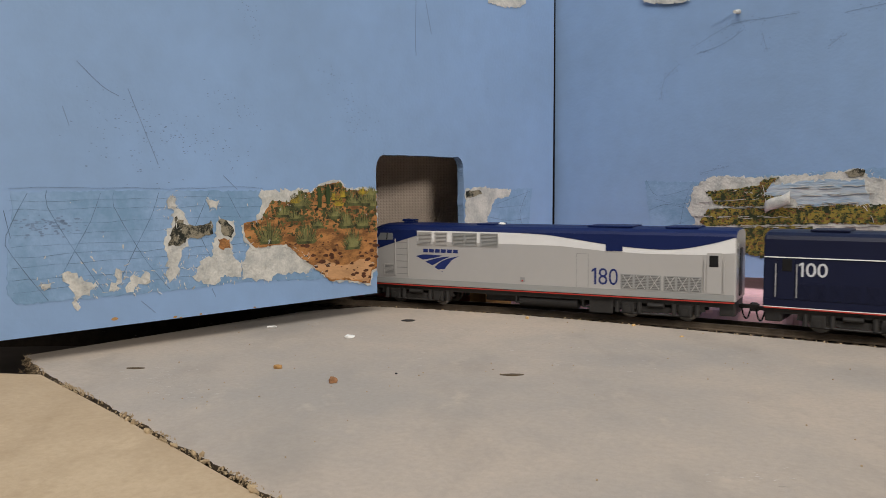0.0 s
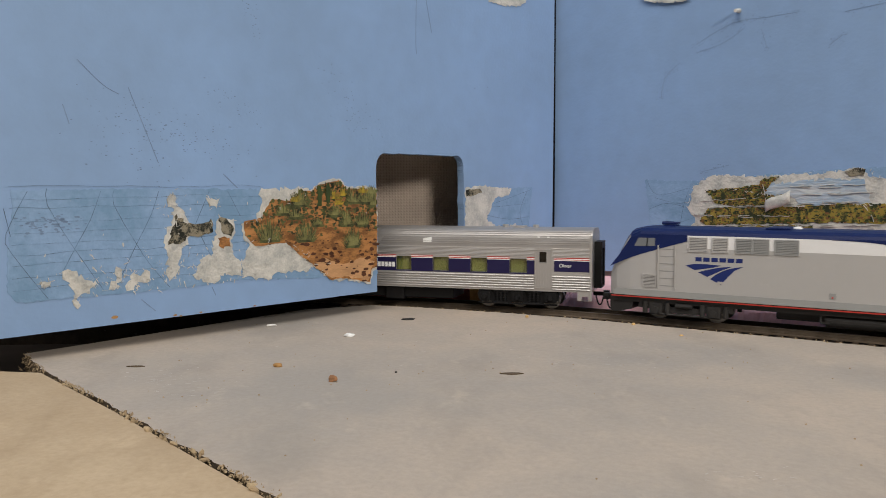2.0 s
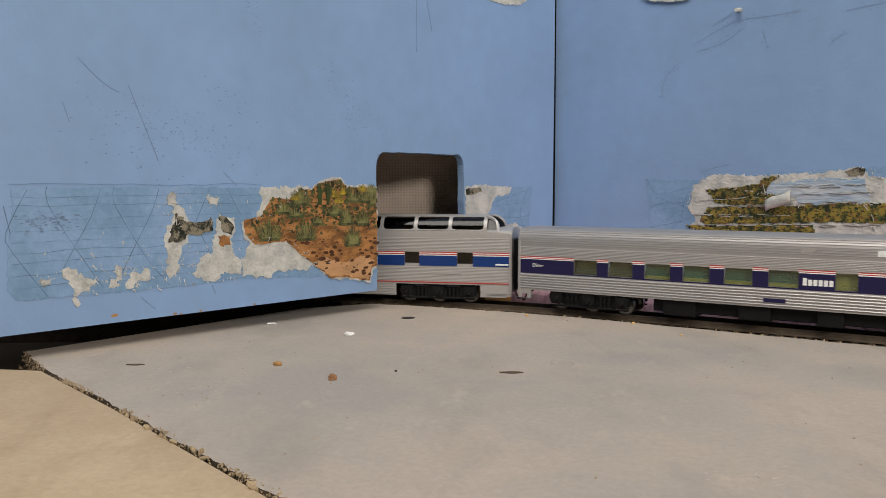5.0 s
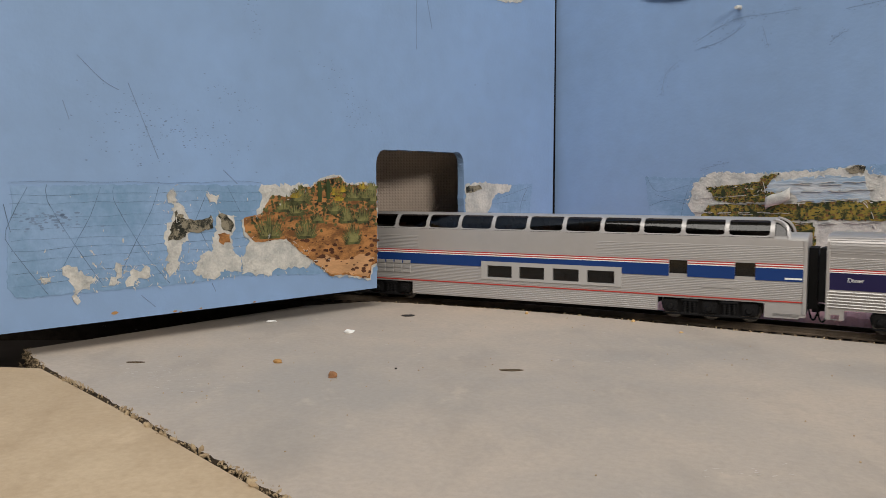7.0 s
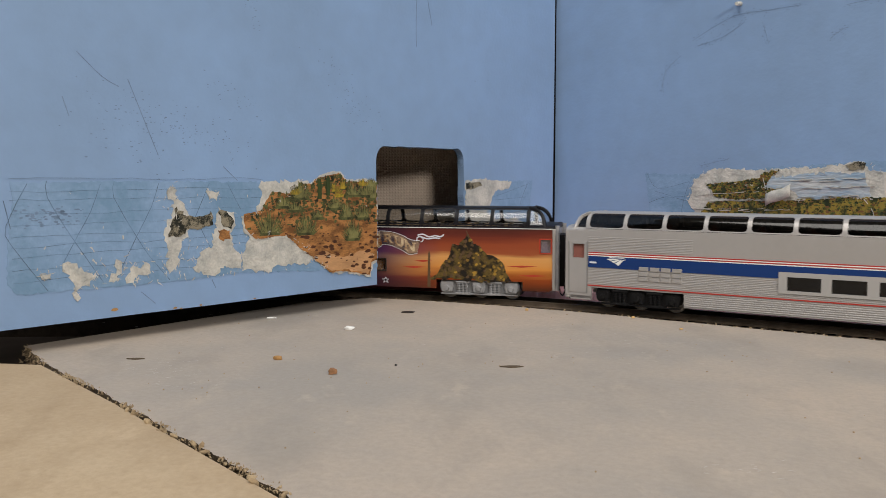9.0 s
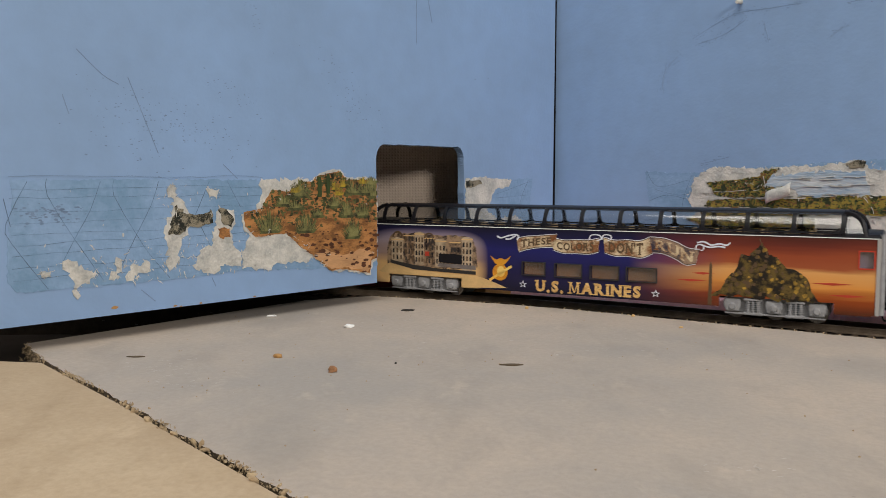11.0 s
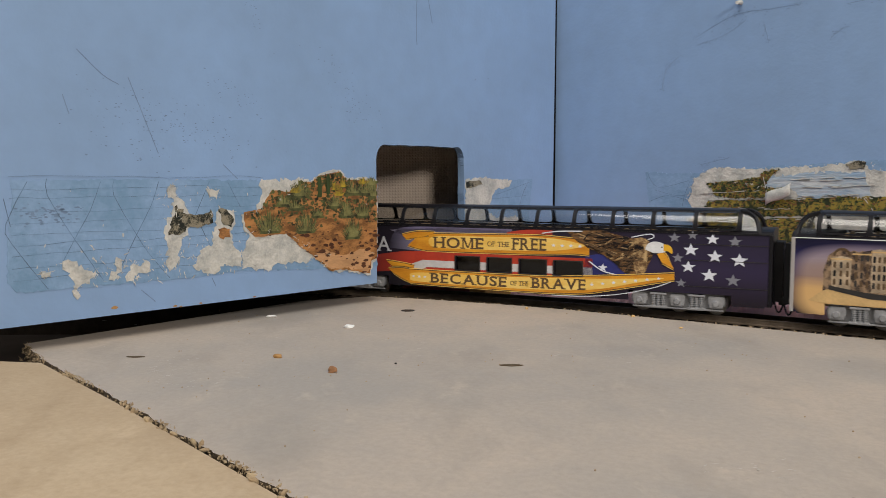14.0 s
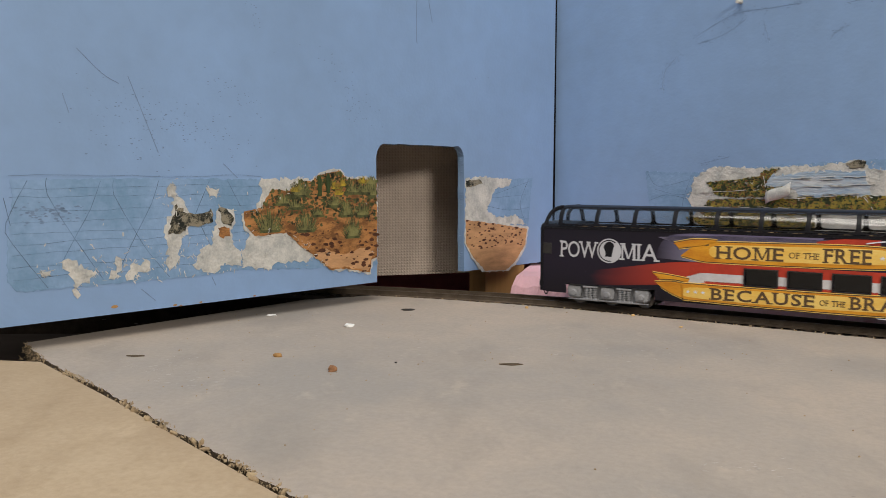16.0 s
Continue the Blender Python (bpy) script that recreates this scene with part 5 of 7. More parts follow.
        for a in (0.06, 0.39, 0.73):
            ww = x1 - x0
            for m in (0, 1):
                bm = bmesh.new()
                ribbon(bm, [(x0 + (a + 0.22 * m) * ww, 0.0168), (x0 + (a + 0.22 * (1 - m)) * ww, 0.0241)], 0.0004, -HW - 0.0006, -HW)
                part("brace", bm, body_mat, g)
    d = panel("door", 0.1028, 0.1106, 0.0161, 0.0378, body_mat, loco, 0.0004, 0.0001)
    panel("door_window", 0.1040, 0.1087, 0.0303, 0.0365, BLACK, d, 0.0006, 0.0003)
    for x in (0.1017, 0.1116):
        part("handrail", rod(bmesh.new(), (x, -HW - 0.0007, 0.0172), (x, -HW - 0.0007, 0.0340), 0.00035, 6), livery["rail"], loco)
    for x in (0.0305, 0.0375):
        panel("seam", x, x + 0.00025, 0.0150, 0.0352, livery["sill"], loco, 0.0001)
    panel("seam", 0.0305, 0.0377, 0.0350, 0.03525, livery["sill"], loco, 0.0001)
    panel("fuel_fill", -0.0040, -0.0010, 0.0172, 0.0200, livery["sill"], loco, 0.0003)
    panel("red_tag", -0.0029, -0.0021, 0.0175, 0.0184, RED, loco, 0.0004)
    for x in (-0.058, -0.036):
        panel("hatch", x, x + 0.0035, 0.0212, 0.0226, body_mat, loco, 0.0002)
    # roof gear
    for x, l, w in ((0.048, 0.026, 0.011), (-0.030, 0.012, 0.010), (0.088, 0.018, 0.011)):
        bm = boxed(x - l / 2, x + l / 2, -w, w, 0.0502, 0.0512, bevel=0.0004)
        part("roof_hatch", bm, roof_mat, loco)
    bm = bmesh.new()
    bmesh.ops.create_icosphere(bm, subdivisions=2, radius=0.0016, matrix=Matrix.Translation((-0.0215, -0.004, 0.0508)) @ Matrix.Diagonal((1.5, 1.5, 0.7, 1)))
    part("antenna_dome", bm, LAMPGLASS, loco)
    bm = boxed(-0.0915, -0.0850, -0.004, 0.004, 0.0503, 0.0514, bevel=0.0003)
    for y in (-0.003, 0, 0.003):
        rod(bm, (-0.0925, y, 0.0522), (-0.0845, y, 0.0522), 0.0009, 10, 0.0005)
    part("horn", bm, roof_mat, loco)
    # rear end
    for z0, z1 in ((0.030, 0.036), (0.040, 0.043)):
        part("rear_fitting", boxed(0.1170, 0.1182, -0.0120, -0.0085, z0, z1, bevel=0.0003), livery["sill"], loco)
    part("rear_door", boxed(0.1170, 0.1180, -0.0045, 0.0045, 0.014, 0.040, bevel=0.0003), dark_mat, loco)
    livery["paint"](loco)
    return loco


def paint_silver(loco):
    dip = smooth_line([(-0.0741, 0.0463), (-0.030, 0.0463), (0.0070, 0.0458), (0.0260, 0.0438), (0.0460, 0.0411), (0.0670, 0.0392), (0.0860, 0.0391), (0.1040, 0.0424), (0.1170, 0.0462)], 6)
    decal("white_sweep", dip + [(0.1172, 0.0380), (0.100, 0.0365), (0.070, 0.0362), (0.045, 0.0372), (0.020, 0.0392), (-0.030, 0.0396), (-0.0741, 0.0396)], material("white_sweep_paint", (0.72, 0.71, 0.70), 0.35, vary=0.05, scale=60), loco, 1)
    decal("blue_sweep", dip[10:] + [(0.1172, 0.0466), (0.0, 0.0466)], ROOFBLUE, loco, 4)
    decal("blue_cab", smooth_line([(-0.1175, 0.0280), (-0.1050, 0.0335), (-0.090, 0.0385), (-0.0741, 0.0432)], 5) + [(-0.0741, 0.0466), (-0.0995, 0.0466), (-0.1060, 0.0440), (-0.1120, 0.0350)], ROOFBLUE, loco, 3)
    decal("blue_panel", [(0.0478, 0.0372), (0.0573, 0.0372), (0.0573, 0.0436), (0.0478, 0.0436)], ROOFBLUE, loco, 6)
    chevron(-0.0748, -0.0444, 0.0208, 0.0318, LOGO, loco)
    for k in range(6):
        x = -0.0697 + k * 0.0042
        decal("brand_bar", [(x, 0.0328), (x + 0.0034, 0.0328), (x + 0.0034, 0.0350), (x, 0.0350)], LOGO, loco, 2)
    decal("digit_one", [(0.0411, 0.0180), (0.0423, 0.0180), (0.0423, 0.0274), (0.0414, 0.0274), (0.0396, 0.0262), (0.0396, 0.0249), (0.0411, 0.0258)], LOGO, loco, 2)
    lettering("80", 0.0436, 0.0548, 0.0180, 0.0274, LOGO, loco, 2, -0.004)


def paint_navy(loco):
    panel("white_line", -0.100, 0.1172, 0.0370, 0.0375, WHITE, loco, 0.0006)


def turned_round(loco):
    """The same engine, built tail to tail with its twin."""
    for ob in loco.children_recursive:
        if ob.type == "MESH":
            ob.data.transform(Matrix.Diagonal((-1, 1, 1, 1)))
            ob.data.flip_normals()
        ob.location.x *= -1
    silver = material("silver_lettering", (0.55, 0.56, 0.58), 0.4)
    decal("digit_one", [(-0.0997, 0.0279), (-0.0986, 0.0279), (-0.0986, 0.0349), (-0.0996, 0.0349), (-0.1008, 0.0340), (-0.1008, 0.0329), (-0.0997, 0.0337)], silver, loco, 2)
    lettering("00", -0.0976, -0.0876, 0.0279, 0.0349, silver, loco, 2, 0.006)
    return loco


def fluting(x0, x1, z0, z1, n, mat, parent, holes=(), proud=0.0005, name="flute"):
    """Long rounded ribs pressed into a side, cut where doors and windows stand."""
    h = (z1 - z0) / n
    for k in range(n):
        za = z0 + k * h
        cuts = sorted((max(a, x0), min(b, x1)) for a, b, c, d in holes if c < za + h * 0.8 and d > za + h * 0.2 and b > x0 and a < x1)
        x = x0
        for a, b in cuts + [(x1, x1)]:
            if a > x + 1e-5:
                bm = bmesh.new()
                sec = [(-HW, za + h * 0.08), (-HW - proud * 0.75, za + h * 0.22), (-HW - proud, za + h * 0.48), (-HW - proud * 0.75, za + h * 0.74), (-HW, za + h * 0.88)]
                p, q = [bm.verts.new((x, *s)) for s in sec], [bm.verts.new((a, *s)) for s in sec]
                for i in range(4):
                    bm.faces.new((p[i], q[i], q[i + 1], p[i + 1]))
                bm.faces.new(p)
                bm.faces.new(q[::-1])
                bmesh.ops.recalc_face_normals(bm, faces=bm.faces)
                part(name, bm, mat, parent)
            x = max(x, b)


def arched_roof(bm, x0, x1, z0, z1, hw, n=12, square=0.5):
    sec = []
    for k in range(n + 1):
        a = math.pi * k / n
        c, s = math.cos(a), math.sin(a)
        sec.append((-hw * math.copysign(abs(c) ** square, c), z0 + (z1 - z0) * s ** 0.8))
    return loft(bm, [[(x, y, z) for y, z in sec] for x in (x0, x1)])


def window_pane(x0, x1, z0, z1, mat, parent, frame_mat=None, deep=0.0009, name="window"):
    w = part(name, boxed(x0, x1, -HW + deep, -HW + deep + 0.0003, z0, z1), mat, parent)
    w.visible_shadow = False
    if frame_mat:
        bm = plates(bmesh.new(), x0 - 0.0006, x1 + 0.0006, z0 - 0.0006, z1 + 0.0006, [(x0, x1, z0, z1)], -HW - 0.0003, -HW + 0.0008)
        part("window_frame", bm, frame_mat, w)
    return w


def end_wall(x, way, z0, z1, mat, parent):
    part("end_wall", boxed(min(x, x - way * 0.0012), max(x, x - way * 0.0012), -HW + 0.0002, HW - 0.0002, z0, z1), mat, parent)
    bm = plates(bmesh.new(), -0.0085, 0.0085, z0 + 0.002, z1 - 0.004, [(-0.005, 0.005, z0 + 0.003, z1 - 0.008)], 0, 0.0045)
    ob = part("diaphragm", bm, BLACK, parent)
    ob.matrix_basis = Matrix.Translation((x, 0, 0)) @ Matrix.Rotation(math.radians(90 if way > 0 else -90), 4, "Z") @ Matrix.Translation((0, -0.0045, 0))


def dining_car():
    car = tagged(new("dining_car"), "fluted silver passenger dining car with a navy window band", "railway car", "coupled train")
    wins = [(-0.1121, -0.0978), (-0.0911, -0.0768), (-0.0699, -0.0555), (-0.0487, -0.0346), (-0.0270, -0.0127), (-0.0050, 0.0094), (0.0260, 0.0361), (0.0503, 0.0606), (0.0746, 0.0850), (0.0990, 0.1096)]
    zt, zl = 0.0298, 0.0213
    holes = [(a, b, zl, zt) for a, b in wins] + [(0.1170, 0.1214, 0.0278, 0.0341)]
    part("side", plates(bmesh.new(), -0.1483, 0.1483, 0.0106, 0.0368, holes, -HW, -HW + 0.0012), STAINLESS, car)
    part("far_side", plates(bmesh.new(), -0.1483, 0.1483, 0.0106, 0.0368, holes, HW - 0.0012, HW), STAINLESS, car)
    part("roof", arched_roof(bmesh.new(), -0.1483, 0.1483, 0.0366, 0.0480, HW, 16, 0.34), ROOFSTEEL, car)
    for deg in (6, 11, 17, 24, 32, 41, 50):
        a = radians(deg)
        y, z = -HW * math.cos(a) ** 0.34, 0.0366 + 0.0114 * math.sin(a) ** 0.8
        part("roof_rib", rod(bmesh.new(), (-0.1475, y, z), (0.1475, y, z), 0.00018, 5), ROOFSTEEL, car)
    part("floor", boxed(-0.1480, 0.1480, -HW + 0.0013, HW - 0.0013, 0.0104, 0.0120), BLACK, car)
    part("underframe", boxed(-0.066, 0.062, -0.0125, 0.0125, 0.0035, 0.0104, bevel=0.0006), BLACK, car)
    for x0, x1, z0 in ((-0.060, -0.042, 0.0018), (-0.020, -0.004, 0.0026), (0.018, 0.030, 0.0024)):
        part("equipment_box", boxed(x0, x1, -0.0148, 0.0148, z0, 0.0105, bevel=0.0006), BLACK, car)
    cut = holes + [(0.1140, 0.1250, 0.0, 0.05)]
    fluting(-0.1475, 0.1475, 0.0113, 0.0203, 6, STAINLESS, car, cut, 0.0007, "flute")
    fluting(-0.1475, 0.1475, 0.0308, 0.0364, 7, STAINLESS, car, cut, 0.00025, "fine_flute")
    xs = [-0.1475] + [v for w in wins for v in w] + [0.1143]
    for a, b in zip(xs[::2], xs[1::2]):
        panel("navy_band", a, b, 0.0206, 0.0290, BANDNAVY, car, 0.00015)
        for z, m in ((0.0290, WHITE), (0.02945, RED), (0.0299, WHITE), (0.03035, RED)):
            panel("pinstripe", a, b, z, z + 0.00045, m, car, 0.00018)
    for a, b in wins:
        panel("navy_band", a, b, 0.0206, zl, BANDNAVY, car, 0.00015)
    panel("navy_band", 0.1259, 0.1470, 0.0226, 0.0290, BANDNAVY, car, 0.00015)
    for z, m in ((0.0290, WHITE), (0.02945, RED), (0.0299, WHITE), (0.03035, RED)):
        panel("pinstripe", 0.1259, 0.1470, z, z + 0.00045, m, car, 0.00018)
    for k, (a, b) in enumerate(wins):
        w = window_pane(a, b, zl, zt, TINTED, car)
        # flat plate for the interior seen within; shade is in the dim colour
        part("blind", boxed(a, b, -HW + 0.0026, -HW + 0.003, zl, zt), OLIVE if k > 5 else (TEAL if k > 1 else SHADEIN), w)
        if k <= 5:
            part("table", boxed(a, b, -HW + 0.0014, -HW + 0.0026, zl, zl + 0.0018), OLIVE if k > 1 else SHADEIN, w)
    window_pane(0.1170, 0.1214, 0.0278, 0.0341, SMOKE, car, STAINLESS)
    d = part("door", plates(bmesh.new(), 0.1146, 0.1244, 0.0124, 0.0355, [(0.1170, 0.1214, 0.0278, 0.0341)], -HW - 0.00015, -HW + 0.0002), STAINLESS, car)
    bm = plates(bmesh.new(), 0.1143, 0.1247, 0.0124, 0.0355, [(0.1150, 0.1240, 0.0127, 0.0350)], -HW - 0.0006, -HW)
    part("door_frame", bm, STAINLESS, d)
    for k in range(5):
        panel("door_rib", 0.1158 + k * 0.0016, 0.1164 + k * 0.0016, 0.0135, 0.0258, STAINLESS, d, 0.0004)
    for k in range(6):
        x = 0.0114 + k * 0.0024
        h = 0.0038 if k == 0 else 0.0030
        decal("brand_bar", [(x, 0.0230), (x + 0.0018, 0.0230), (x + 0.0018, 0.0230 + h), (x, 0.0230 + h)], WHITE, car, 5)
    lettering("Diner", 0.1292, 0.1363, 0.0252, 0.0272, WHITE, car, 5)
    lettering("Diner", -0.1385, -0.1315, 0.0246, 0.0266, WHITE, car, 5)
    panel("navy_plate", -0.0070, 0.0037, 0.0134, 0.0154, BANDNAVY, car, 0.0009)
    # roof vents and small marker lights
    for x in (0.010, 0.044):
        v = part("roof_vent", prism(bmesh.new(), [(x, 0.0388), (x + 0.0055, 0.0388), (x + 0.0075 if x < 0.02 else x + 0.0055, 0.0420), (x, 0.0412)], -0.0172, -0.0120), WHITE if x > 0.02 else STAINLESS, car)
    for x in (0.1165, 0.1222):
        for z in (0.0405, 0.0428):
            part("marker_light", boxed(x - 0.0008, x + 0.0008, -0.0168, -0.0130, z - 0.0004, z + 0.0004, bevel=0.0002), LAMPGLASS, car)
    for x, r in ((0.0930, 0.0016), (0.1120, 0.0016)):
        part("roof_vent", rod(bmesh.new(), (x, -0.002, 0.0474), (x, -0.002, 0.0496), r, 14, r * 1.2), STAINLESS, car)
    part("roof_vent", boxed(0.0985, 0.1055, -0.005, 0.003, 0.0474, 0.0490, bevel=0.0003), STAINLESS, car)
    for way in (-1, 1):
        x = way * 0.1483
        end_wall(x, way, 0.0106, 0.0440, STAINLESS, car)
        a, b = sorted((x, x - way * 0.0085))
        bm = plates(bmesh.new(), a, b, 0.0056, 0.0106, [(a + 0.0025, b - 0.0022, 0.0058, 0.0082)], -HW, -HW + 0.0012)
        part("step_skirt", bm, STAINLESS, car)
        part("end_post", boxed(*sorted((x, x - way * 0.0016)), -HW - 0.0006, -HW + 0.001, 0.0056, 0.0400, bevel=0.0003), STAINLESS, car)
        coupler(way * 0.147, way, car, BLACK)
        six_wheel_truck(way * 0.1035, BLACK, car)
    return car


def dome_shell(car, x0, x1, bays, z0, z1, hw, rib_mat, pane_mat, crown_mat, front_slope):
    """The glazed upper deck: arched ribs, one bent pane a bay, a closed crown."""
    def arc(off, n=9):
        pts = []
        for k in range(n):
            a = math.radians(8 + 62 * k / (n - 1))
            pts.append((-(hw - off) * math.cos(a) ** 0.42, z0 + (z1 - z0 - off) * math.sin(a) ** 1.05 / math.sin(math.radians(70)) * 0.93))
        return pts
    outer, inner = arc(0.0), arc(0.0009)
    dome = part("dome", arched_roof(bmesh.new(), x0 - 0.001, x1 + 0.001, z1 - 0.0022, z1, abs(outer[-1][0]) + 0.0008, 10, 0.6), crown_mat, car)
    step = (x1 - x0) / bays
    for i in range(bays + 1):
        x = x0 + i * step
        w = 0.0011
        for s in (1, -1):
            bm = bmesh.new()
            loop = [(s * y, z) for y, z in outer] + [(s * y, z) for y, z in inner[::-1]]
            prism(bm, loop, x - w, x + w, axis="x")
            part("rib", bm, rib_mat, dome)
    def on_arc(u, off):
        a = math.radians(8 + 62 * u)
        return -(hw - off) * math.cos(a) ** 0.42, z0 + (z1 - z0 - off) * math.sin(a) ** 1.05 / math.sin(math.radians(70)) * 0.93
    for i in range(bays):
        xa, xb = x0 + i * step, x0 + (i + 1) * step
        for s in (1, -1):
            bm = bmesh.new()
            rings = []
            for t in np.linspace(0, 2 * math.pi, 40, endpoint=False):
                c, d = math.cos(t), math.sin(t)
                e, f = math.copysign(abs(c) ** 0.24, c), math.copysign(abs(d) ** 0.24, d)
                m = max(abs(e), abs(f))
                for_u = (0.515 + 0.455 * f, min(1, max(0, 0.5 + 0.5 * f / m)))
                for_x = ((xa + xb) / 2 + (step / 2 - 0.0011) * e, (xa + xb) / 2 + step / 2 * e / m)
                ring = []
                for k, off in ((1, 0.0), (0, 0.0001), (0, 0.0008), (1, 0.0009)):
                    y, z = on_arc(for_u[k], off)
                    ring.append(bm.verts.new((for_x[k], s * y, z)))
                rings.append(ring)
            for p, q in zip(rings, rings[1:] + rings[:1]):
                for k in range(3):
                    bm.faces.new((p[k], q[k], q[k + 1], p[k + 1]))
            bmesh.ops.recalc_face_normals(bm, faces=bm.faces)
            part("pane_frame", bm, rib_mat, dome)
    for i in range(bays):
        a, b = x0 + i * step + 0.0009, x0 + (i + 1) * step - 0.0009
        for s in (1, -1):
            bm = bmesh.new()
            rows = [[bm.verts.new((x, s * (y - (0.0003 if y > 0 else -0.0003)), z - 0.0002)) for y, z in outer] for x in (a, b)]
            for k in range(len(outer) - 1):
                bm.faces.new((rows[0][k], rows[1][k], rows[1][k + 1], rows[0][k + 1]))
            ob = part("pane", bm, pane_mat, dome, smooth=True)
            ob.visible_shadow = False
    for s in (1, -1):
        y = s * (hw - 0.0006)
        part("dome_sill", boxed(x0 - 0.001, x1 + 0.001, min(y, y + s * 0.0009), max(y, y + s * 0.0009), z0 - 0.0004, z0 + 0.0012), rib_mat, dome)
    # rounded ends
    for x, way in ((x1, 1), (x0, -1)):
        h = z1 - z0
        path = smooth_line([(0.0, z1 - 0.0010), (front_slope * 0.45, z1 - 0.0022), (front_slope * 0.80, z0 + h * 0.55), (front_slope, z0)], 4)
        for s in (1, -1):
            bm = bmesh.new()
            pts = [(x + way * d, s * (abs(outer[-1][0]) + (hw - 0.0006 - abs(outer[-1][0])) * (z1 - z) / h), z) for d, z in path]
            for p, q in zip(pts, pts[1:]):
                rod(bm, p, q, 0.0012, 6)
            rod(bm, (x, s * (hw - 0.0006), z0), pts[-1], 0.0011, 6)
            part("end_rib", bm, rib_mat, dome)
            bm = bmesh.new()
            bm.faces.new([bm.verts.new((x, s * (hw - 0.0008), z0))] + [bm.verts.new((px, py * 0.98, pz)) for px, py, pz in pts[::-1]])
            ob = part("quarter_pane", bm, pane_mat, dome)
            ob.visible_shadow = False
        bm = bmesh.new()
        rows = [[bm.verts.new((x + way * d, s * hw * 0.8, z)) for s in (-1, 1)] for d, z in path]
        for p, q in zip(rows, rows[1:]):
            bm.faces.new((p[0], q[0], q[1], p[1]))
        ob = part("end_pane", bm, pane_mat, dome, smooth=True)
        ob.visible_shadow = False
    return dome


def dome_body(car, side_mat, end_mat, low_wins, win_z, extra_holes=(), cap_mat=None, z_top=0.0436, skirt=0.0046):
    arches = [(-0.1325, -0.0790, 0.0, 0.0112), (0.0745, 0.1290, 0.0, 0.0112), (-0.16, -0.1455, 0.0, 0.0062), (0.1455, 0.16, 0.0, 0.0062)]
    holes = arches + [(a, b, *win_z) for a, b in low_wins] + list(extra_holes)
    part("side", plates(bmesh.new(), -0.1487, 0.1487, skirt, z_top, holes, -HW, -HW + 0.0012), side_mat, car)
    part("far_side", plates(bmesh.new(), -0.1487, 0.1487, skirt, z_top, arches, HW - 0.0012, HW), side_mat, car)
    part("floor", boxed(-0.148, 0.148, -HW + 0.0013, HW - 0.0013, 0.0112, 0.0124), BLACK, car)
    part("underframe", boxed(-0.075, 0.070, -0.0140, 0.0140, skirt + 0.0012, 0.0112), BLACK, car)
    for way in (-1, 1):
        x = way * 0.1487
        end_wall(x, way, 0.0062, z_top, end_mat, car)
        part("end_roof", arched_roof(bmesh.new(), *sorted((x, way * 0.128)), z_top - 0.0004, z_top + 0.0032, HW, 12, 0.6), cap_mat or end_mat, car)
        part("end_post", boxed(*sorted((x, x - way * 0.0018)), -HW - 0.0005, -HW + 0.001, 0.0062, z_top, bevel=0.0003), end_mat, car)
        coupler(way * 0.147, way, car, BLACK)


def seats(car, n, z, mat, x0, x1):
    deck = part("upper_deck", boxed(x0, x1, -0.0150, 0.0150, z - 0.0012, z), mat, car)
    for k in range(n):
        x = x0 + (k + 0.5) * (x1 - x0) / n
        for y in (-0.0095, 0.0095):
            bm = boxed(x - 0.0022, x + 0.0016, y - 0.0040, y + 0.0040, z, z + 0.0018, bevel=0.0003)
            box(bm, x - 0.0028, x - 0.0018, y - 0.0040, y + 0.0040, z + 0.001, z + 0.0042)
            part("seat", bm, mat, deck)


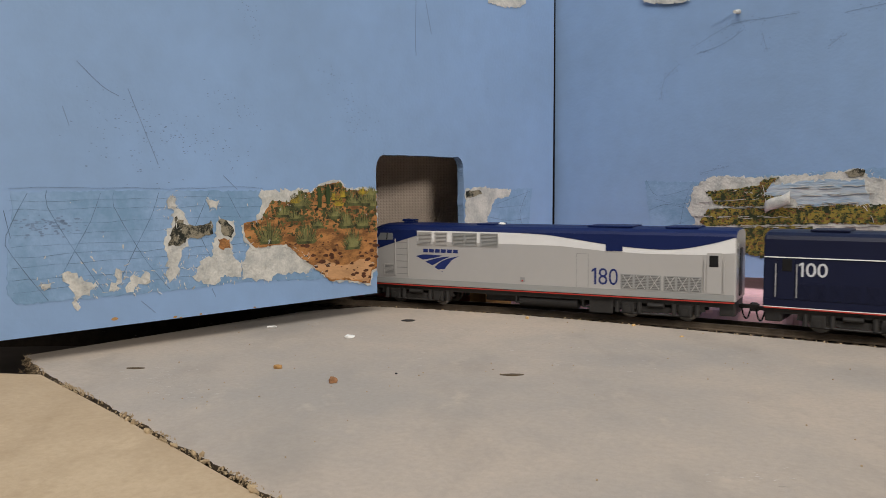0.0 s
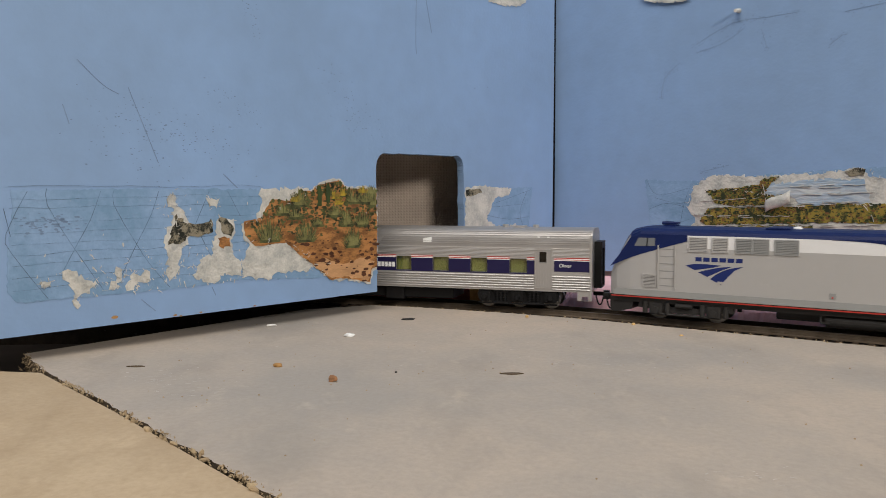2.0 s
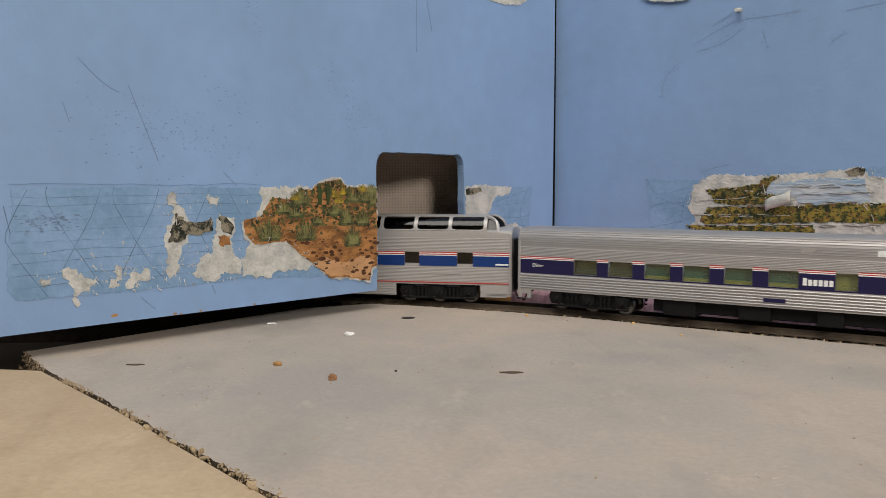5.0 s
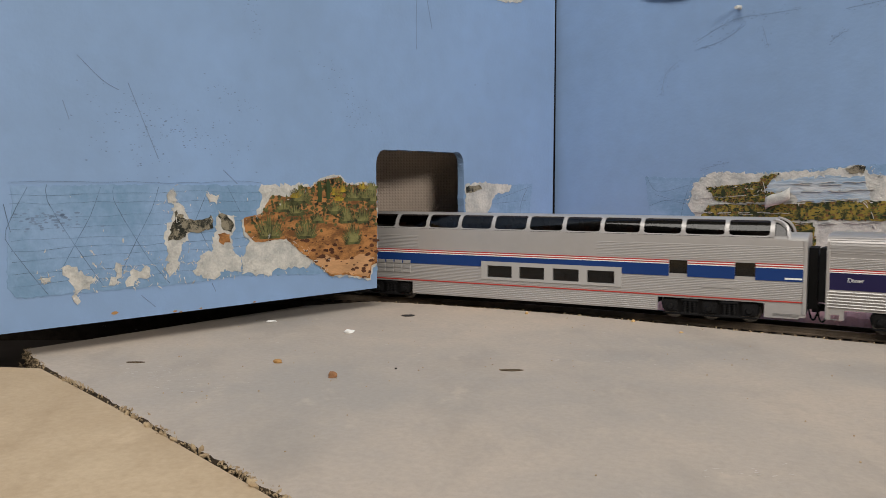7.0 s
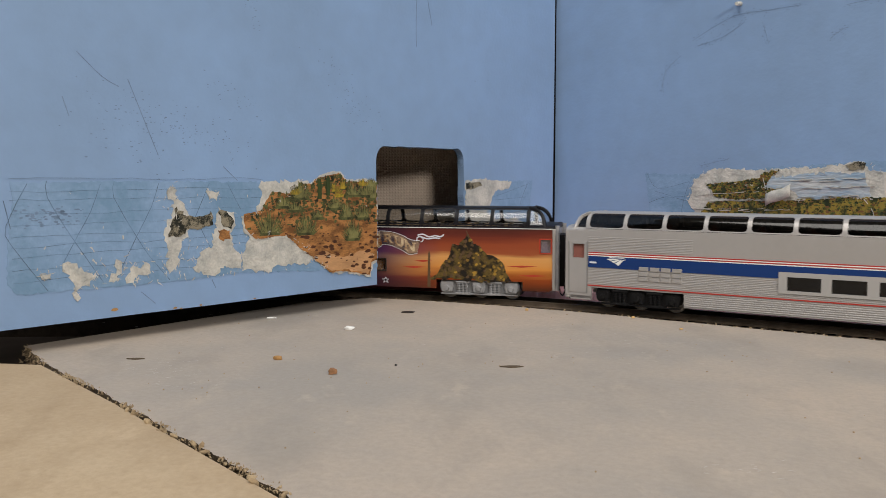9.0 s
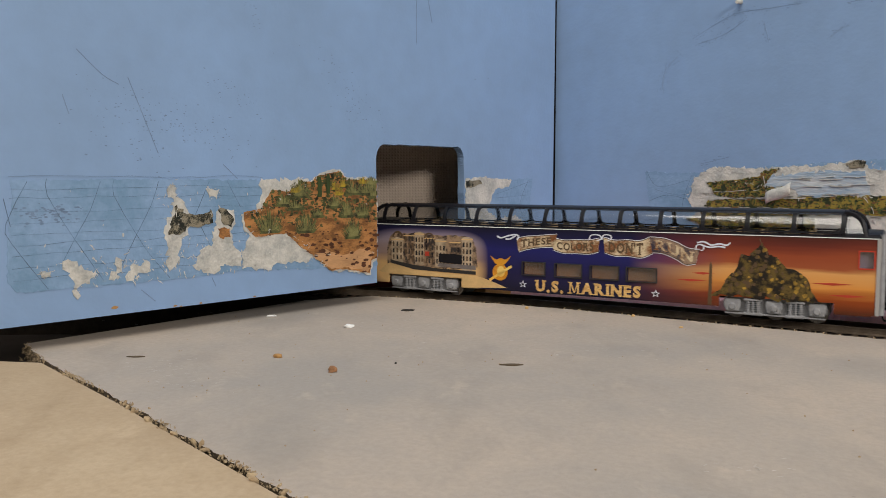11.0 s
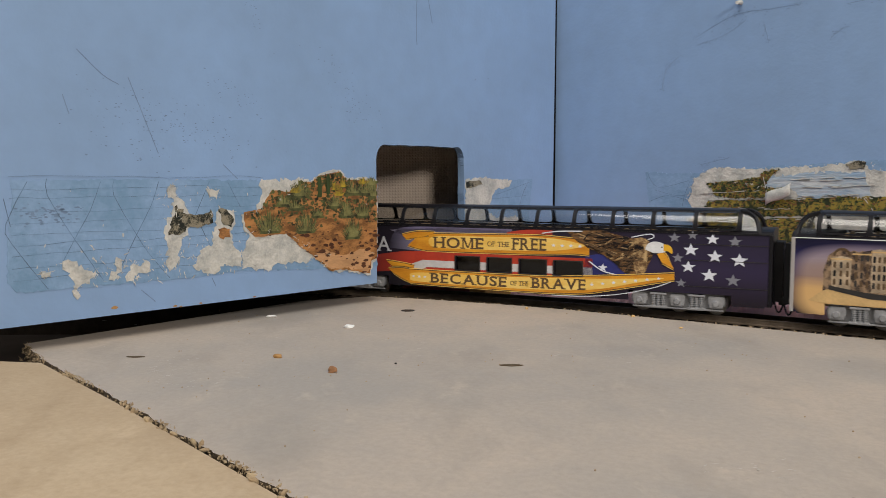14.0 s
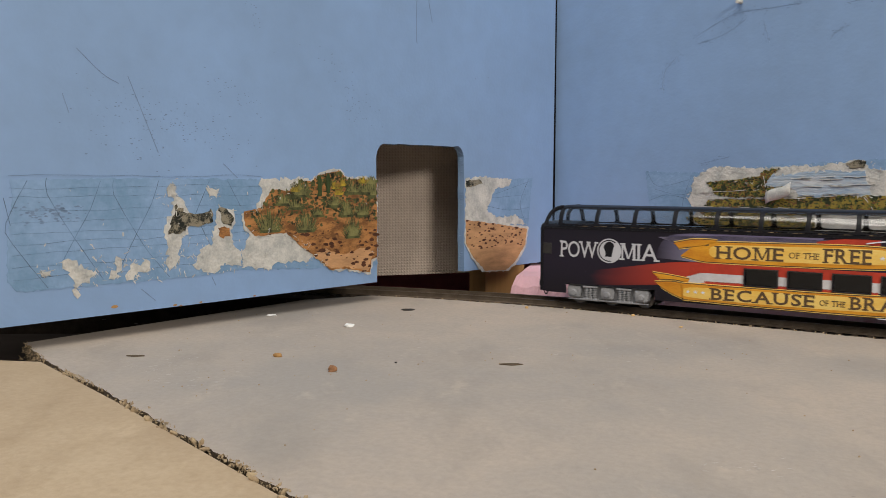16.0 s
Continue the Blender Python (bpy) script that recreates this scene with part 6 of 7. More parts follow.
def silver_dome_car():
    car = tagged(new("dome_car"), "silver full-length dome car with a royal blue band", "railway car", "coupled train")
    low = [(-0.0272, -0.0113), (-0.0066, 0.0090), (0.0142, 0.0299), (0.0348, 0.0505)]
    small = [(0.0803, 0.0900, 0.0243, 0.0315), (0.1142, 0.1243, 0.0243, 0.0315), (-0.1443, -0.1370, 0.0279, 0.0360)]
    dome_body(car, STEEL, STEEL, low, (0.0168, 0.0238), small, skirt=0.0038)
    for a, b in low:
        w = window_pane(a, b, 0.0168, 0.0238, SMOKE, car)
        part("blind", boxed(a, b, -HW + 0.006, -HW + 0.0065, 0.0168, 0.0238), AMBERIN, w)
    for a, b, c, d in small:
        w = window_pane(a, b, c, d, SMOKE if a > 0 else TINTED, car)
        part("blind", boxed(a, b, -HW + 0.0012, -HW + 0.0016, c, d), MAROON if a < 0 else BROWNIN, w)
    # window group's raised surround
    bm = plates(bmesh.new(), -0.0312, 0.0545, 0.0153, 0.0262, [(a, b, 0.0168, 0.0238) for a, b in low], -HW - 0.0006, -HW + 0.0002)
    part("window_surround", bm, SILVER, car)
    cut = [(a, b, c, d) for a, b, c, d in small] + [(-0.0312, 0.0545, 0.0150, 0.0265), (-0.1487, -0.1345, 0.0, 0.05), (-0.1050, -0.0795, 0.0155, 0.0260)]
    fluting(-0.1480, 0.1480, 0.0132, 0.0222, 10, STEEL, car, cut, 0.0002)
    fluting(-0.078, 0.0735, 0.0042, 0.0118, 7, STEEL, car, cut, 0.0002)
    fluting(-0.1480, 0.1480, 0.0325, 0.0405, 9, STEEL, car, cut + [(-0.075, 0.040, 0.03, 0.05)], 0.00018)
    edges = [(-0.1345, 0.0803), (0.0900, 0.1142), (0.1243, 0.1480)]
    for a, b in edges:
        part("blue_band", plates(bmesh.new(), a, b, 0.0228, 0.0293, [(-0.0312, 0.0545, 0.0150, 0.0262)], -HW - 0.00035, -HW + 0.0002), BANDBLUE, car)
        for z, m in ((0.0293, WHITE), (0.0299, RED), (0.0305, WHITE), (0.0311, RED)):
            panel("pinstripe", a, b, z, z + 0.0005, m, car, 0.0004)
    panel("red_line", -0.1345, 0.1480, 0.0121, 0.0127, RED, car, 0.0004)
    chevron(-0.1231, -0.1117, 0.0245, 0.0285, WHITE, car, 8)
    decal("brand_bar", [(-0.1215, 0.0287), (-0.113, 0.0287), (-0.113, 0.0291), (-0.1215, 0.0291)], WHITE, car, 8)
    decal("small_lettering", [(-0.1335, 0.0252), (-0.1295, 0.0252), (-0.1295, 0.0262), (-0.1335, 0.0262)], STARWHITE, car, 8)
    decal("small_lettering", [(0.1385, 0.0238), (0.1465, 0.0238), (0.1465, 0.0247), (0.1385, 0.0247)], WHITE, car, 8)
    decal("dim_lettering", [(0.098, 0.0178), (0.117, 0.0178), (0.117, 0.0192), (0.098, 0.0192)], STEEL, car, 8)
    for k in range(4):
        x = -0.1042 + k * 0.0062
        for z in (0.0168, 0.0196, 0.0224):
            panel("vent", x, x + 0.0052, z, z + 0.0022, STEEL, car, 0.0007, 0.0002)
    d = part("door", plates(bmesh.new(), -0.1465, -0.1350, 0.0080, 0.0375, [(-0.1443, -0.1370, 0.0279, 0.0360)], -HW - 0.0003, -HW + 0.0002), STEEL, car)
    for a in (-0.1465, -0.1354):
        panel("door_edge", a, a + 0.0004, 0.0080, 0.0375, SILL, d, 0.0006)
    for a, b in ((-0.1487, -0.1325), (0.1330, 0.1487)):
        panel("step_skirt", a, b, 0.0046, 0.0062, STEEL, car, 0.0)
    dome_shell(car, -0.1355, 0.1318, 12, 0.0436, 0.0546, HW - 0.0005, STEEL, glass("dark_dome_plastic", (0.05, 0.040, 0.038), 0.05, 0.08), STEEL, 0.0085)
    seats(car, 10, 0.0440, BROWNIN, -0.125, 0.12)
    for x in (-0.1055, 0.1015):
        six_wheel_truck(x, BLACK, car)
    return car


def mural(name, left, right, split, soft, picture=None):
    """A printed side: two skies that flow into each other along the car, each shaded from its lower to its upper edge."""
    m = bpy.data.materials.new(name)
    m.use_nodes = True
    nt = m.node_tree
    b = nt.nodes["Principled BSDF"]
    b.inputs["Roughness"].default_value, b.inputs["Specular IOR Level"].default_value = 0.42, 0.28
    tc, sep = nt.nodes.new("ShaderNodeTexCoord"), nt.nodes.new("ShaderNodeSeparateXYZ")
    nt.links.new(tc.outputs["Object"], sep.inputs[0])
    n = nt.nodes.new("ShaderNodeTexNoise")
    n.inputs["Scale"].default_value, n.inputs["Detail"].default_value = 70, 5
    st = nt.nodes.new("ShaderNodeMapping")
    st.inputs["Scale"].default_value = (0.25, 1, 2.2)
    nt.links.new(tc.outputs["Object"], st.inputs[0])
    nt.links.new(st.outputs[0], n.inputs[0])
    wob = nt.nodes.new("ShaderNodeMath")
    wob.operation = "MULTIPLY_ADD"
    wob.inputs[1].default_value, wob.inputs[2].default_value = 0.010, -0.005
    nt.links.new(n.outputs[0], wob.inputs[0])

    def ramp(axis, lo, hi, stops, wobble):
        add = nt.nodes.new("ShaderNodeMath")
        add.operation = "ADD"
        nt.links.new(sep.outputs[axis], add.inputs[0])
        if wobble:
            nt.links.new(wob.outputs[0], add.inputs[1])
        else:
            add.inputs[1].default_value = 0
        mr, cr = nt.nodes.new("ShaderNodeMapRange"), nt.nodes.new("ShaderNodeValToRGB")
        mr.inputs["From Min"].default_value, mr.inputs["From Max"].default_value = lo, hi
        nt.links.new(add.outputs[0], mr.inputs[0])
        nt.links.new(mr.outputs[0], cr.inputs[0])
        while len(cr.color_ramp.elements) < len(stops):
            cr.color_ramp.elements.new(0.5)
        for e, (p, c) in zip(cr.color_ramp.elements, stops):
            e.position, e.color = p, (*c, 1)
        return cr
    a, c = ramp("Z", 0.004, 0.0436, left, True), ramp("Z", 0.004, 0.0436, right, True)
    k = ramp("X", split - soft, split + soft, [(0.0, (0, 0, 0)), (1.0, (1, 1, 1))], True)
    mix = nt.nodes.new("ShaderNodeMix")
    mix.data_type = "RGBA"
    nt.links.new(k.outputs[0], mix.inputs["Factor"])
    nt.links.new(a.outputs[0], mix.inputs["A"])
    nt.links.new(c.outputs[0], mix.inputs["B"])
    if picture:
        cx, cz, rx, rz, stops = picture
        def scaled(axis, centre, radius):
            d = nt.nodes.new("ShaderNodeMath")
            d.operation = "MULTIPLY_ADD"
            d.inputs[1].default_value, d.inputs[2].default_value = 1 / radius, -centre / radius
            nt.links.new(sep.outputs[axis], d.inputs[0])
            sq = nt.nodes.new("ShaderNodeMath")
            sq.operation = "POWER"
            ab = nt.nodes.new("ShaderNodeMath")
            ab.operation = "ABSOLUTE"
            nt.links.new(d.outputs[0], ab.inputs[0])
            nt.links.new(ab.outputs[0], sq.inputs[0])
            sq.inputs[1].default_value = 4
            return sq
        total = nt.nodes.new("ShaderNodeMath")
        nt.links.new(scaled("X", cx, rx).outputs[0], total.inputs[0])
        nt.links.new(scaled("Z", cz, rz).outputs[0], total.inputs[1])
        fade = nt.nodes.new("ShaderNodeMapRange")
        fade.inputs["From Min"].default_value, fade.inputs["From Max"].default_value = 1.25, 0.55
        nt.links.new(total.outputs[0], fade.inputs[0])
        over = nt.nodes.new("ShaderNodeMix")
        over.data_type = "RGBA"
        nt.links.new(fade.outputs[0], over.inputs["Factor"])
        nt.links.new(mix.outputs["Result"], over.inputs["A"])
        nt.links.new(ramp("Z", 0.004, 0.0436, stops, True).outputs[0], over.inputs["B"])
        mix = over
    nt.links.new(mix.outputs["Result"], b.inputs["Base Color"])
    return m


def banner(name, top, low, mat, parent, layer, edge=None):
    """A ribbon between two flowing edges, with a pale rim."""
    t, l = smooth_line(top, 6), smooth_line(low, 6)
    decal("ribbon_rim", [(x, z + 0.0008) for x, z in t] + [(x, z - 0.0008) for x, z in l[::-1]], edge or GOLDLIGHT, parent, layer)
    decal("ribbon_shade", [(x, z + 0.00045) for x, z in t] + [(x, z - 0.00045) for x, z in l[::-1]], BROWNLETTER, parent, layer + 1)
    return decal(name, t + l[::-1], mat, parent, layer + 2)


def print_dome_car(name, label, side_mat, end_mat, low, win_z, truck_x, extra=()):
    car = tagged(new(name), label, "railway car", "coupled train")
    dome_body(car, side_mat, end_mat, low, win_z, extra, cap_mat=COALBLACK, skirt=0.0056)
    for a, b in low:
        w = window_pane(a, b, *win_z, SMOKE if end_mat is COALBLACK else CLEAR, car)
        part("window_rim", plates(bmesh.new(), a - 0.0004, b + 0.0004, win_z[0] - 0.0004, win_z[1] + 0.0004, [(a, b, *win_z)], -HW - 0.0009, -HW), GUNMETAL, w)
        # flat plate for the interior; black stands for its darkness
        part("blind", boxed(a, b, -HW + 0.0024, -HW + 0.0028, *win_z), BLACK if end_mat is COALBLACK else AMBERIN, w)
    dome_shell(car, -0.1366, 0.1318, 12, 0.0436, 0.0566, HW - 0.0005, COALBLACK, CLEAR, COALBLACK, 0.0105)
    seats(car, 22, 0.0418 if end_mat is not COALBLACK else 0.0404, TANIN, -0.128, 0.125)
    for x in truck_x:
        six_wheel_truck(x, TRUCKGREY, car)
    panel("seam", -0.148, 0.148, 0.0432, 0.0436, COALBLACK if end_mat is COALBLACK else WHITE, car, 0.0003)
    return car


def sunset_dome_car():
    purple = [(0.0, (0.007, 0.006, 0.016)), (0.3, (0.014, 0.011, 0.050)), (0.65, (0.014, 0.014, 0.105)), (0.88, (0.009, 0.008, 0.040)), (1.0, (0.007, 0.006, 0.018))]
    dusk = [(0.0, (0.045, 0.015, 0.008)), (0.2, (0.26, 0.05, 0.008)), (0.36, (0.62, 0.25, 0.05)), (0.54, (0.62, 0.31, 0.10)), (0.62, (0.30, 0.075, 0.028)), (0.74, (0.26, 0.055, 0.02)), (0.88, (0.13, 0.024, 0.014)), (1.0, (0.075, 0.018, 0.012))]
    low = [(-0.0378, -0.0237), (-0.0173, -0.0014), (0.0041, 0.0203), (0.0250, 0.0414)]
    car = print_dome_car("mural_dome_car", "dome car printed with a violet night and orange sunset mural", mural("night_to_sunset_print", purple, dusk, 0.052, 0.026, (-0.1050, 0.0215, 0.0420, 0.0190, [(0.0, (0.66, 0.42, 0.18)), (0.34, (0.62, 0.38, 0.16)), (0.5, (0.30, 0.20, 0.16)), (0.75, (0.30, 0.24, 0.27)), (1.0, (0.10, 0.08, 0.17))])), STEEL, low, (0.0160, 0.0234), (-0.1068, 0.1014), [(0.1396, 0.1458, 0.0290, 0.0370)])
    w = window_pane(0.1396, 0.1458, 0.0290, 0.0370, CLEAR, car, FLAGRED)
    part("blind", boxed(0.1396, 0.1458, -HW + 0.002, -HW + 0.0024, 0.0290, 0.0370), DUSKSKY, w)
    # silver end posts beside the gangway
    for y in (-HW + 0.0012, HW - 0.0012):
        bm = bmesh.new()
        rod(bm, (0.1496, y, 0.0065), (0.1496, y, 0.0455), 0.0014)
        part("end_post", bm, TRUCKGREY, car, "silver end post")
    # street picture: sandy ground, station fronts, a dark engine, a freight car
    pic = decal("street_picture", torn(smooth_line([(-0.1335, 0.0170), (-0.1330, 0.0300), (-0.1290, 0.0372), (-0.1100, 0.0380), (-0.0900, 0.0372), (-0.0740, 0.0366), (-0.0690, 0.0300), (-0.0680, 0.0190)], 4) + [(-0.0900, 0.0165), (-0.1150, 0.0175)], 0.0008, 0.002, 3), STREET, car, 1)
    decal("sand", smooth_line([(-0.1400, 0.0125), (-0.1300, 0.0190), (-0.1130, 0.0160), (-0.0950, 0.0138), (-0.0700, 0.0132), (-0.0600, 0.0112), (-0.0480, 0.0072)], 4) + [(-0.0780, 0.0056), (-0.0788, 0.0115), (-0.1330, 0.0115)], SAND, car, 2)
    rng = random.Random(31)
    for x0, x1, z0, z1, m in ((-0.1300, -0.1215, 0.0190, 0.0345, STREETPALE), (-0.1205, -0.1130, 0.0185, 0.0372, STREET), (-0.1125, -0.1060, 0.0180, 0.0385, STREETPALE), (-0.1050, -0.0985, 0.0175, 0.0360, STREET), (-0.0975, -0.0900, 0.0175, 0.0345, STREETPALE),
                              (-0.0870, -0.0800, 0.0168, 0.0340, STREET), (-0.0785, -0.0715, 0.0160, 0.0362, STREETPALE)):
        front = decal("building", torn([(x0, z0), (x1, z0), (x1, z1), ((x0 + x1) / 2, z1 + 0.0008), (x0, z1)], 0.0004, 0.0018, int(x1 * -9999)), m, pic, 3)
        n = 3
        for i in range(n):
            for z in np.arange(z0 + 0.002, z1 - 0.003, 0.0042):
                x = x0 + (i + 0.5) * (x1 - x0) / n
                decal("painted_window", [(x - 0.0006, z), (x + 0.0006, z), (x + 0.0006, z + 0.0026), (x, z + 0.0031), (x - 0.0006, z + 0.0026)], rng.choice((BROWNLETTER, COALBLACK, GUNMETAL)), front, 4)
        decal("cornice", [(x0 - 0.0004, z1 - 0.0012), (x1 + 0.0004, z1 - 0.0012), (x1 + 0.0004, z1 - 0.0005), (x0 - 0.0004, z1 - 0.0005)], SAND, front, 4)
    for x, r in ((-0.1255, 0.0040), (-0.1020, 0.0036)):
        decal("arch", [(x + r * math.cos(a), 0.0352 + r * math.sin(a)) for a in np.linspace(0, math.pi, 11)] + [(x + r * 0.72 * math.cos(a), 0.0352 + r * 0.72 * math.sin(a)) for a in np.linspace(math.pi, 0, 11)], BROWNLETTER, pic, 5)
    decal("dark_engine", [(-0.0950, 0.0205), (-0.0785, 0.0200), (-0.0785, 0.0255), (-0.0845, 0.0262), (-0.0950, 0.0258)], COALBLACK, pic, 6)
    decal("platform", [(-0.1310, 0.0185), (-0.1130, 0.0150), (-0.0690, 0.0140), (-0.0690, 0.0160), (-0.0960, 0.0166), (-0.1150, 0.0180), (-0.1310, 0.0205)], GUNMETAL, pic, 5)
    decal("pavement_edge", [(-0.0960, 0.0178), (-0.0690, 0.0170), (-0.0690, 0.0195), (-0.0950, 0.0200)], material("grey_street_print", (0.20, 0.17, 0.16), 0.5, vary=0.4, scale=160), pic, 5)
    decal("red_mark", [(-0.1050, 0.0240), (-0.1020, 0.0240), (-0.1020, 0.0268), (-0.1050, 0.0268)], FLAGRED, pic, 5)
    # golden emblem as plain shapes
    em = decal("emblem", [(-0.0526 + 0.0050 * math.cos(a), 0.0165 + 0.0050 * math.sin(a)) for a in np.linspace(0, 6.28, 18, endpoint=False)], GOLD, car, 4)
    decal("emblem_wing", smooth_line([(-0.0590, 0.0262), (-0.0555, 0.0240), (-0.0524, 0.0250), (-0.0490, 0.0242), (-0.0455, 0.0266), (-0.0490, 0.0220), (-0.0524, 0.0205), (-0.0560, 0.0218)], 3), GOLD, em, 5)
    decal("emblem_anchor", [(-0.0600, 0.0120), (-0.0455, 0.0210), (-0.0447, 0.0198), (-0.0590, 0.0108)], GOLDLIGHT, em, 6)
    decal("emblem_globe", [(-0.0520 + 0.0026 * math.cos(a), 0.0170 + 0.0034 * math.sin(a)) for a in np.linspace(0, 6.28, 14, endpoint=False)], GOLDLIGHT, em, 6)
    # ribbon in four waves with its words
    rib = new("ribbon")
    rib.parent = car
    waves = (([(-0.0419, 0.0367), (-0.0360, 0.0381), (-0.0290, 0.0387), (-0.0230, 0.0394), (-0.0165, 0.0400)], [(-0.0405, 0.0297), (-0.0360, 0.0312), (-0.0290, 0.0326), (-0.0230, 0.0332), (-0.0180, 0.0335)], "THESE", CREAM),
             ([(-0.0193, 0.0380), (-0.0120, 0.0368), (-0.0050, 0.0372), (0.0030, 0.0374), (0.0090, 0.0386)], [(-0.0185, 0.0318), (-0.0120, 0.0302), (-0.0050, 0.0304), (0.0030, 0.0304), (0.0085, 0.0318)], "COLORS", CREAM),
             ([(0.0115, 0.0392), (0.0180, 0.0378), (0.0250, 0.0382), (0.0320, 0.0380), (0.0372, 0.0402)], [(0.0120, 0.0316), (0.0180, 0.0300), (0.0250, 0.0302), (0.0330, 0.0296), (0.0390, 0.0322)], "DON'T", CREAM),
             ([(0.0376, 0.0402), (0.0450, 0.0398), (0.0520, 0.0378), (0.0580, 0.0350), (0.0640, 0.0345)], [(0.0388, 0.0328), (0.0450, 0.0324), (0.0520, 0.0296), (0.0570, 0.0270), (0.0622, 0.0278)], "RUN", material("dark_ribbon_print", (0.30, 0.20, 0.13), 0.45, vary=0.6, scale=110, second=(0.035, 0.028, 0.045), edge=(0.62, 0.84))))

    def line_between(pts, shift):
        line = smooth_line(pts, 8)
        xs, zs = [p[0] for p in line], [p[1] for p in line]
        return lambda x: float(np.interp(x, xs, zs)) + shift
    for top, low, word, mat in waves:
        banner("ribbon_wave", top, low, mat, rib, 2, STARWHITE)
        serif_lettering(word, top[0][0] + 0.0030, top[-1][0] - 0.0034, BROWNLETTER if word != "RUN" else CREAM, rib, line_between(low, 0.0011), line_between(top, -0.0010), 6, 0.03)
    for x, z, w in ((0.0065, 0.0396, 0.0034), (0.0132, 0.0398, 0.0026), (0.0640, 0.0362, 0.0020)):
        part("ribbon_curl", ribbon(bmesh.new(), smooth_line([(x - w, z - 0.0014), (x - w * 0.8, z + 0.0008), (x, z + 0.0014), (x + w * 0.9, z + 0.0008), (x + w, z - 0.0010), (x + w * 0.3, z - 0.0018)], 4), 0.0006, -HW - 0.0005, -HW), STARWHITE, rib)
    for pts in ([(-0.0545, 0.0382), (-0.0520, 0.0372), (-0.0480, 0.0384), (-0.0430, 0.0394), (-0.0405, 0.0384), (-0.0415, 0.0362)], [(-0.0490, 0.0366), (-0.0460, 0.0368), (-0.0425, 0.0388)], [(0.0625, 0.0385), (0.0660, 0.0392), (0.0700, 0.0376), (0.0740, 0.0384), (0.0775, 0.0378), (0.0795, 0.0392)], [(0.0640, 0.0378), (0.0690, 0.0364), (0.0735, 0.0370), (0.0770, 0.0366)]):
        part("ribbon_tail", ribbon(bmesh.new(), smooth_line(pts, 6), 0.0008, -HW - 0.0004, -HW), STARWHITE, rib)
    serif_lettering("U.S. MARINES", -0.0293, 0.0328, GOLDLETTER, car, lambda x: 0.0066 + 0.003 * (x + 0.03), lambda x: 0.0133 + 0.003 * (x + 0.03), 5, 0.045, 0.14)
    star(-0.0376, 0.0102, 0.0026, STARWHITE, car, 4)
    star(-0.0376, 0.0102, 0.0015, COALBLACK, car, 5, "star_centre")
    star(0.0412, 0.0098, 0.0026, STARWHITE, car, 4)
    star(0.0412, 0.0098, 0.0015, COALBLACK, car, 5, "star_centre")
    # tower and monument against the dusk
    decal("tower", [(0.0688, 0.0060), (0.0708, 0.0060), (0.0706, 0.0272), (0.0699, 0.0288), (0.0693, 0.0272)], BROWNLETTER, car, 3)
    outline = smooth_line([(0.0700, 0.0105), (0.0760, 0.0165), (0.0800, 0.0225), (0.0830, 0.0250), (0.0850, 0.0335), (0.0880, 0.0325), (0.0915, 0.0352), (0.0945, 0.0392), (0.0962, 0.0385), (0.0985, 0.0338), (0.1020, 0.0330), (0.1060, 0.0285), (0.1120, 0.0258), (0.1165, 0.0225), (0.1190, 0.0150), (0.1230, 0.0112)], 4)
    part("flag_pole", ribbon(bmesh.new(), [(0.0955, 0.0370), (0.0938, 0.0418)], 0.0004, -HW - 0.0003, -HW), BROWNLETTER, car)
    mon = decal("monument", torn(outline + [(0.1240, 0.0112), (0.0780, 0.0112)], 0.0015, 0.0022, 8), MOUND, car, 4)
    rng = random.Random(5)
    for _ in range(120):
        x, z = rng.uniform(0.078, 0.118), rng.uniform(0.012, 0.036)
        if inside((x, z), outline):
            r = rng.uniform(0.0005, 0.0015)
            decal("monument_fold", [(x + r * math.cos(a) * rng.uniform(0.5, 1.2), z + r * math.sin(a) * rng.uniform(0.5, 1.2)) for a in np.linspace(0, 6.28, 7, endpoint=False)], MOUNDGOLD if rng.random() < (0.6 if x > 0.1 else 0.2) else BROWNLETTER, mon, 5 + rng.randrange(3))
    for x, z, w in ((0.128, 0.0205, 0.02), (0.060, 0.0185, 0.016), (0.066, 0.0225, 0.012), (0.135, 0.0150, 0.018)):
        decal("cloud_streak", [(x - w / 2, z), (x, z - 0.0007), (x + w / 2, z + 0.0003), (x, z + 0.0006)], FLAGRED, car, 1)
    return car


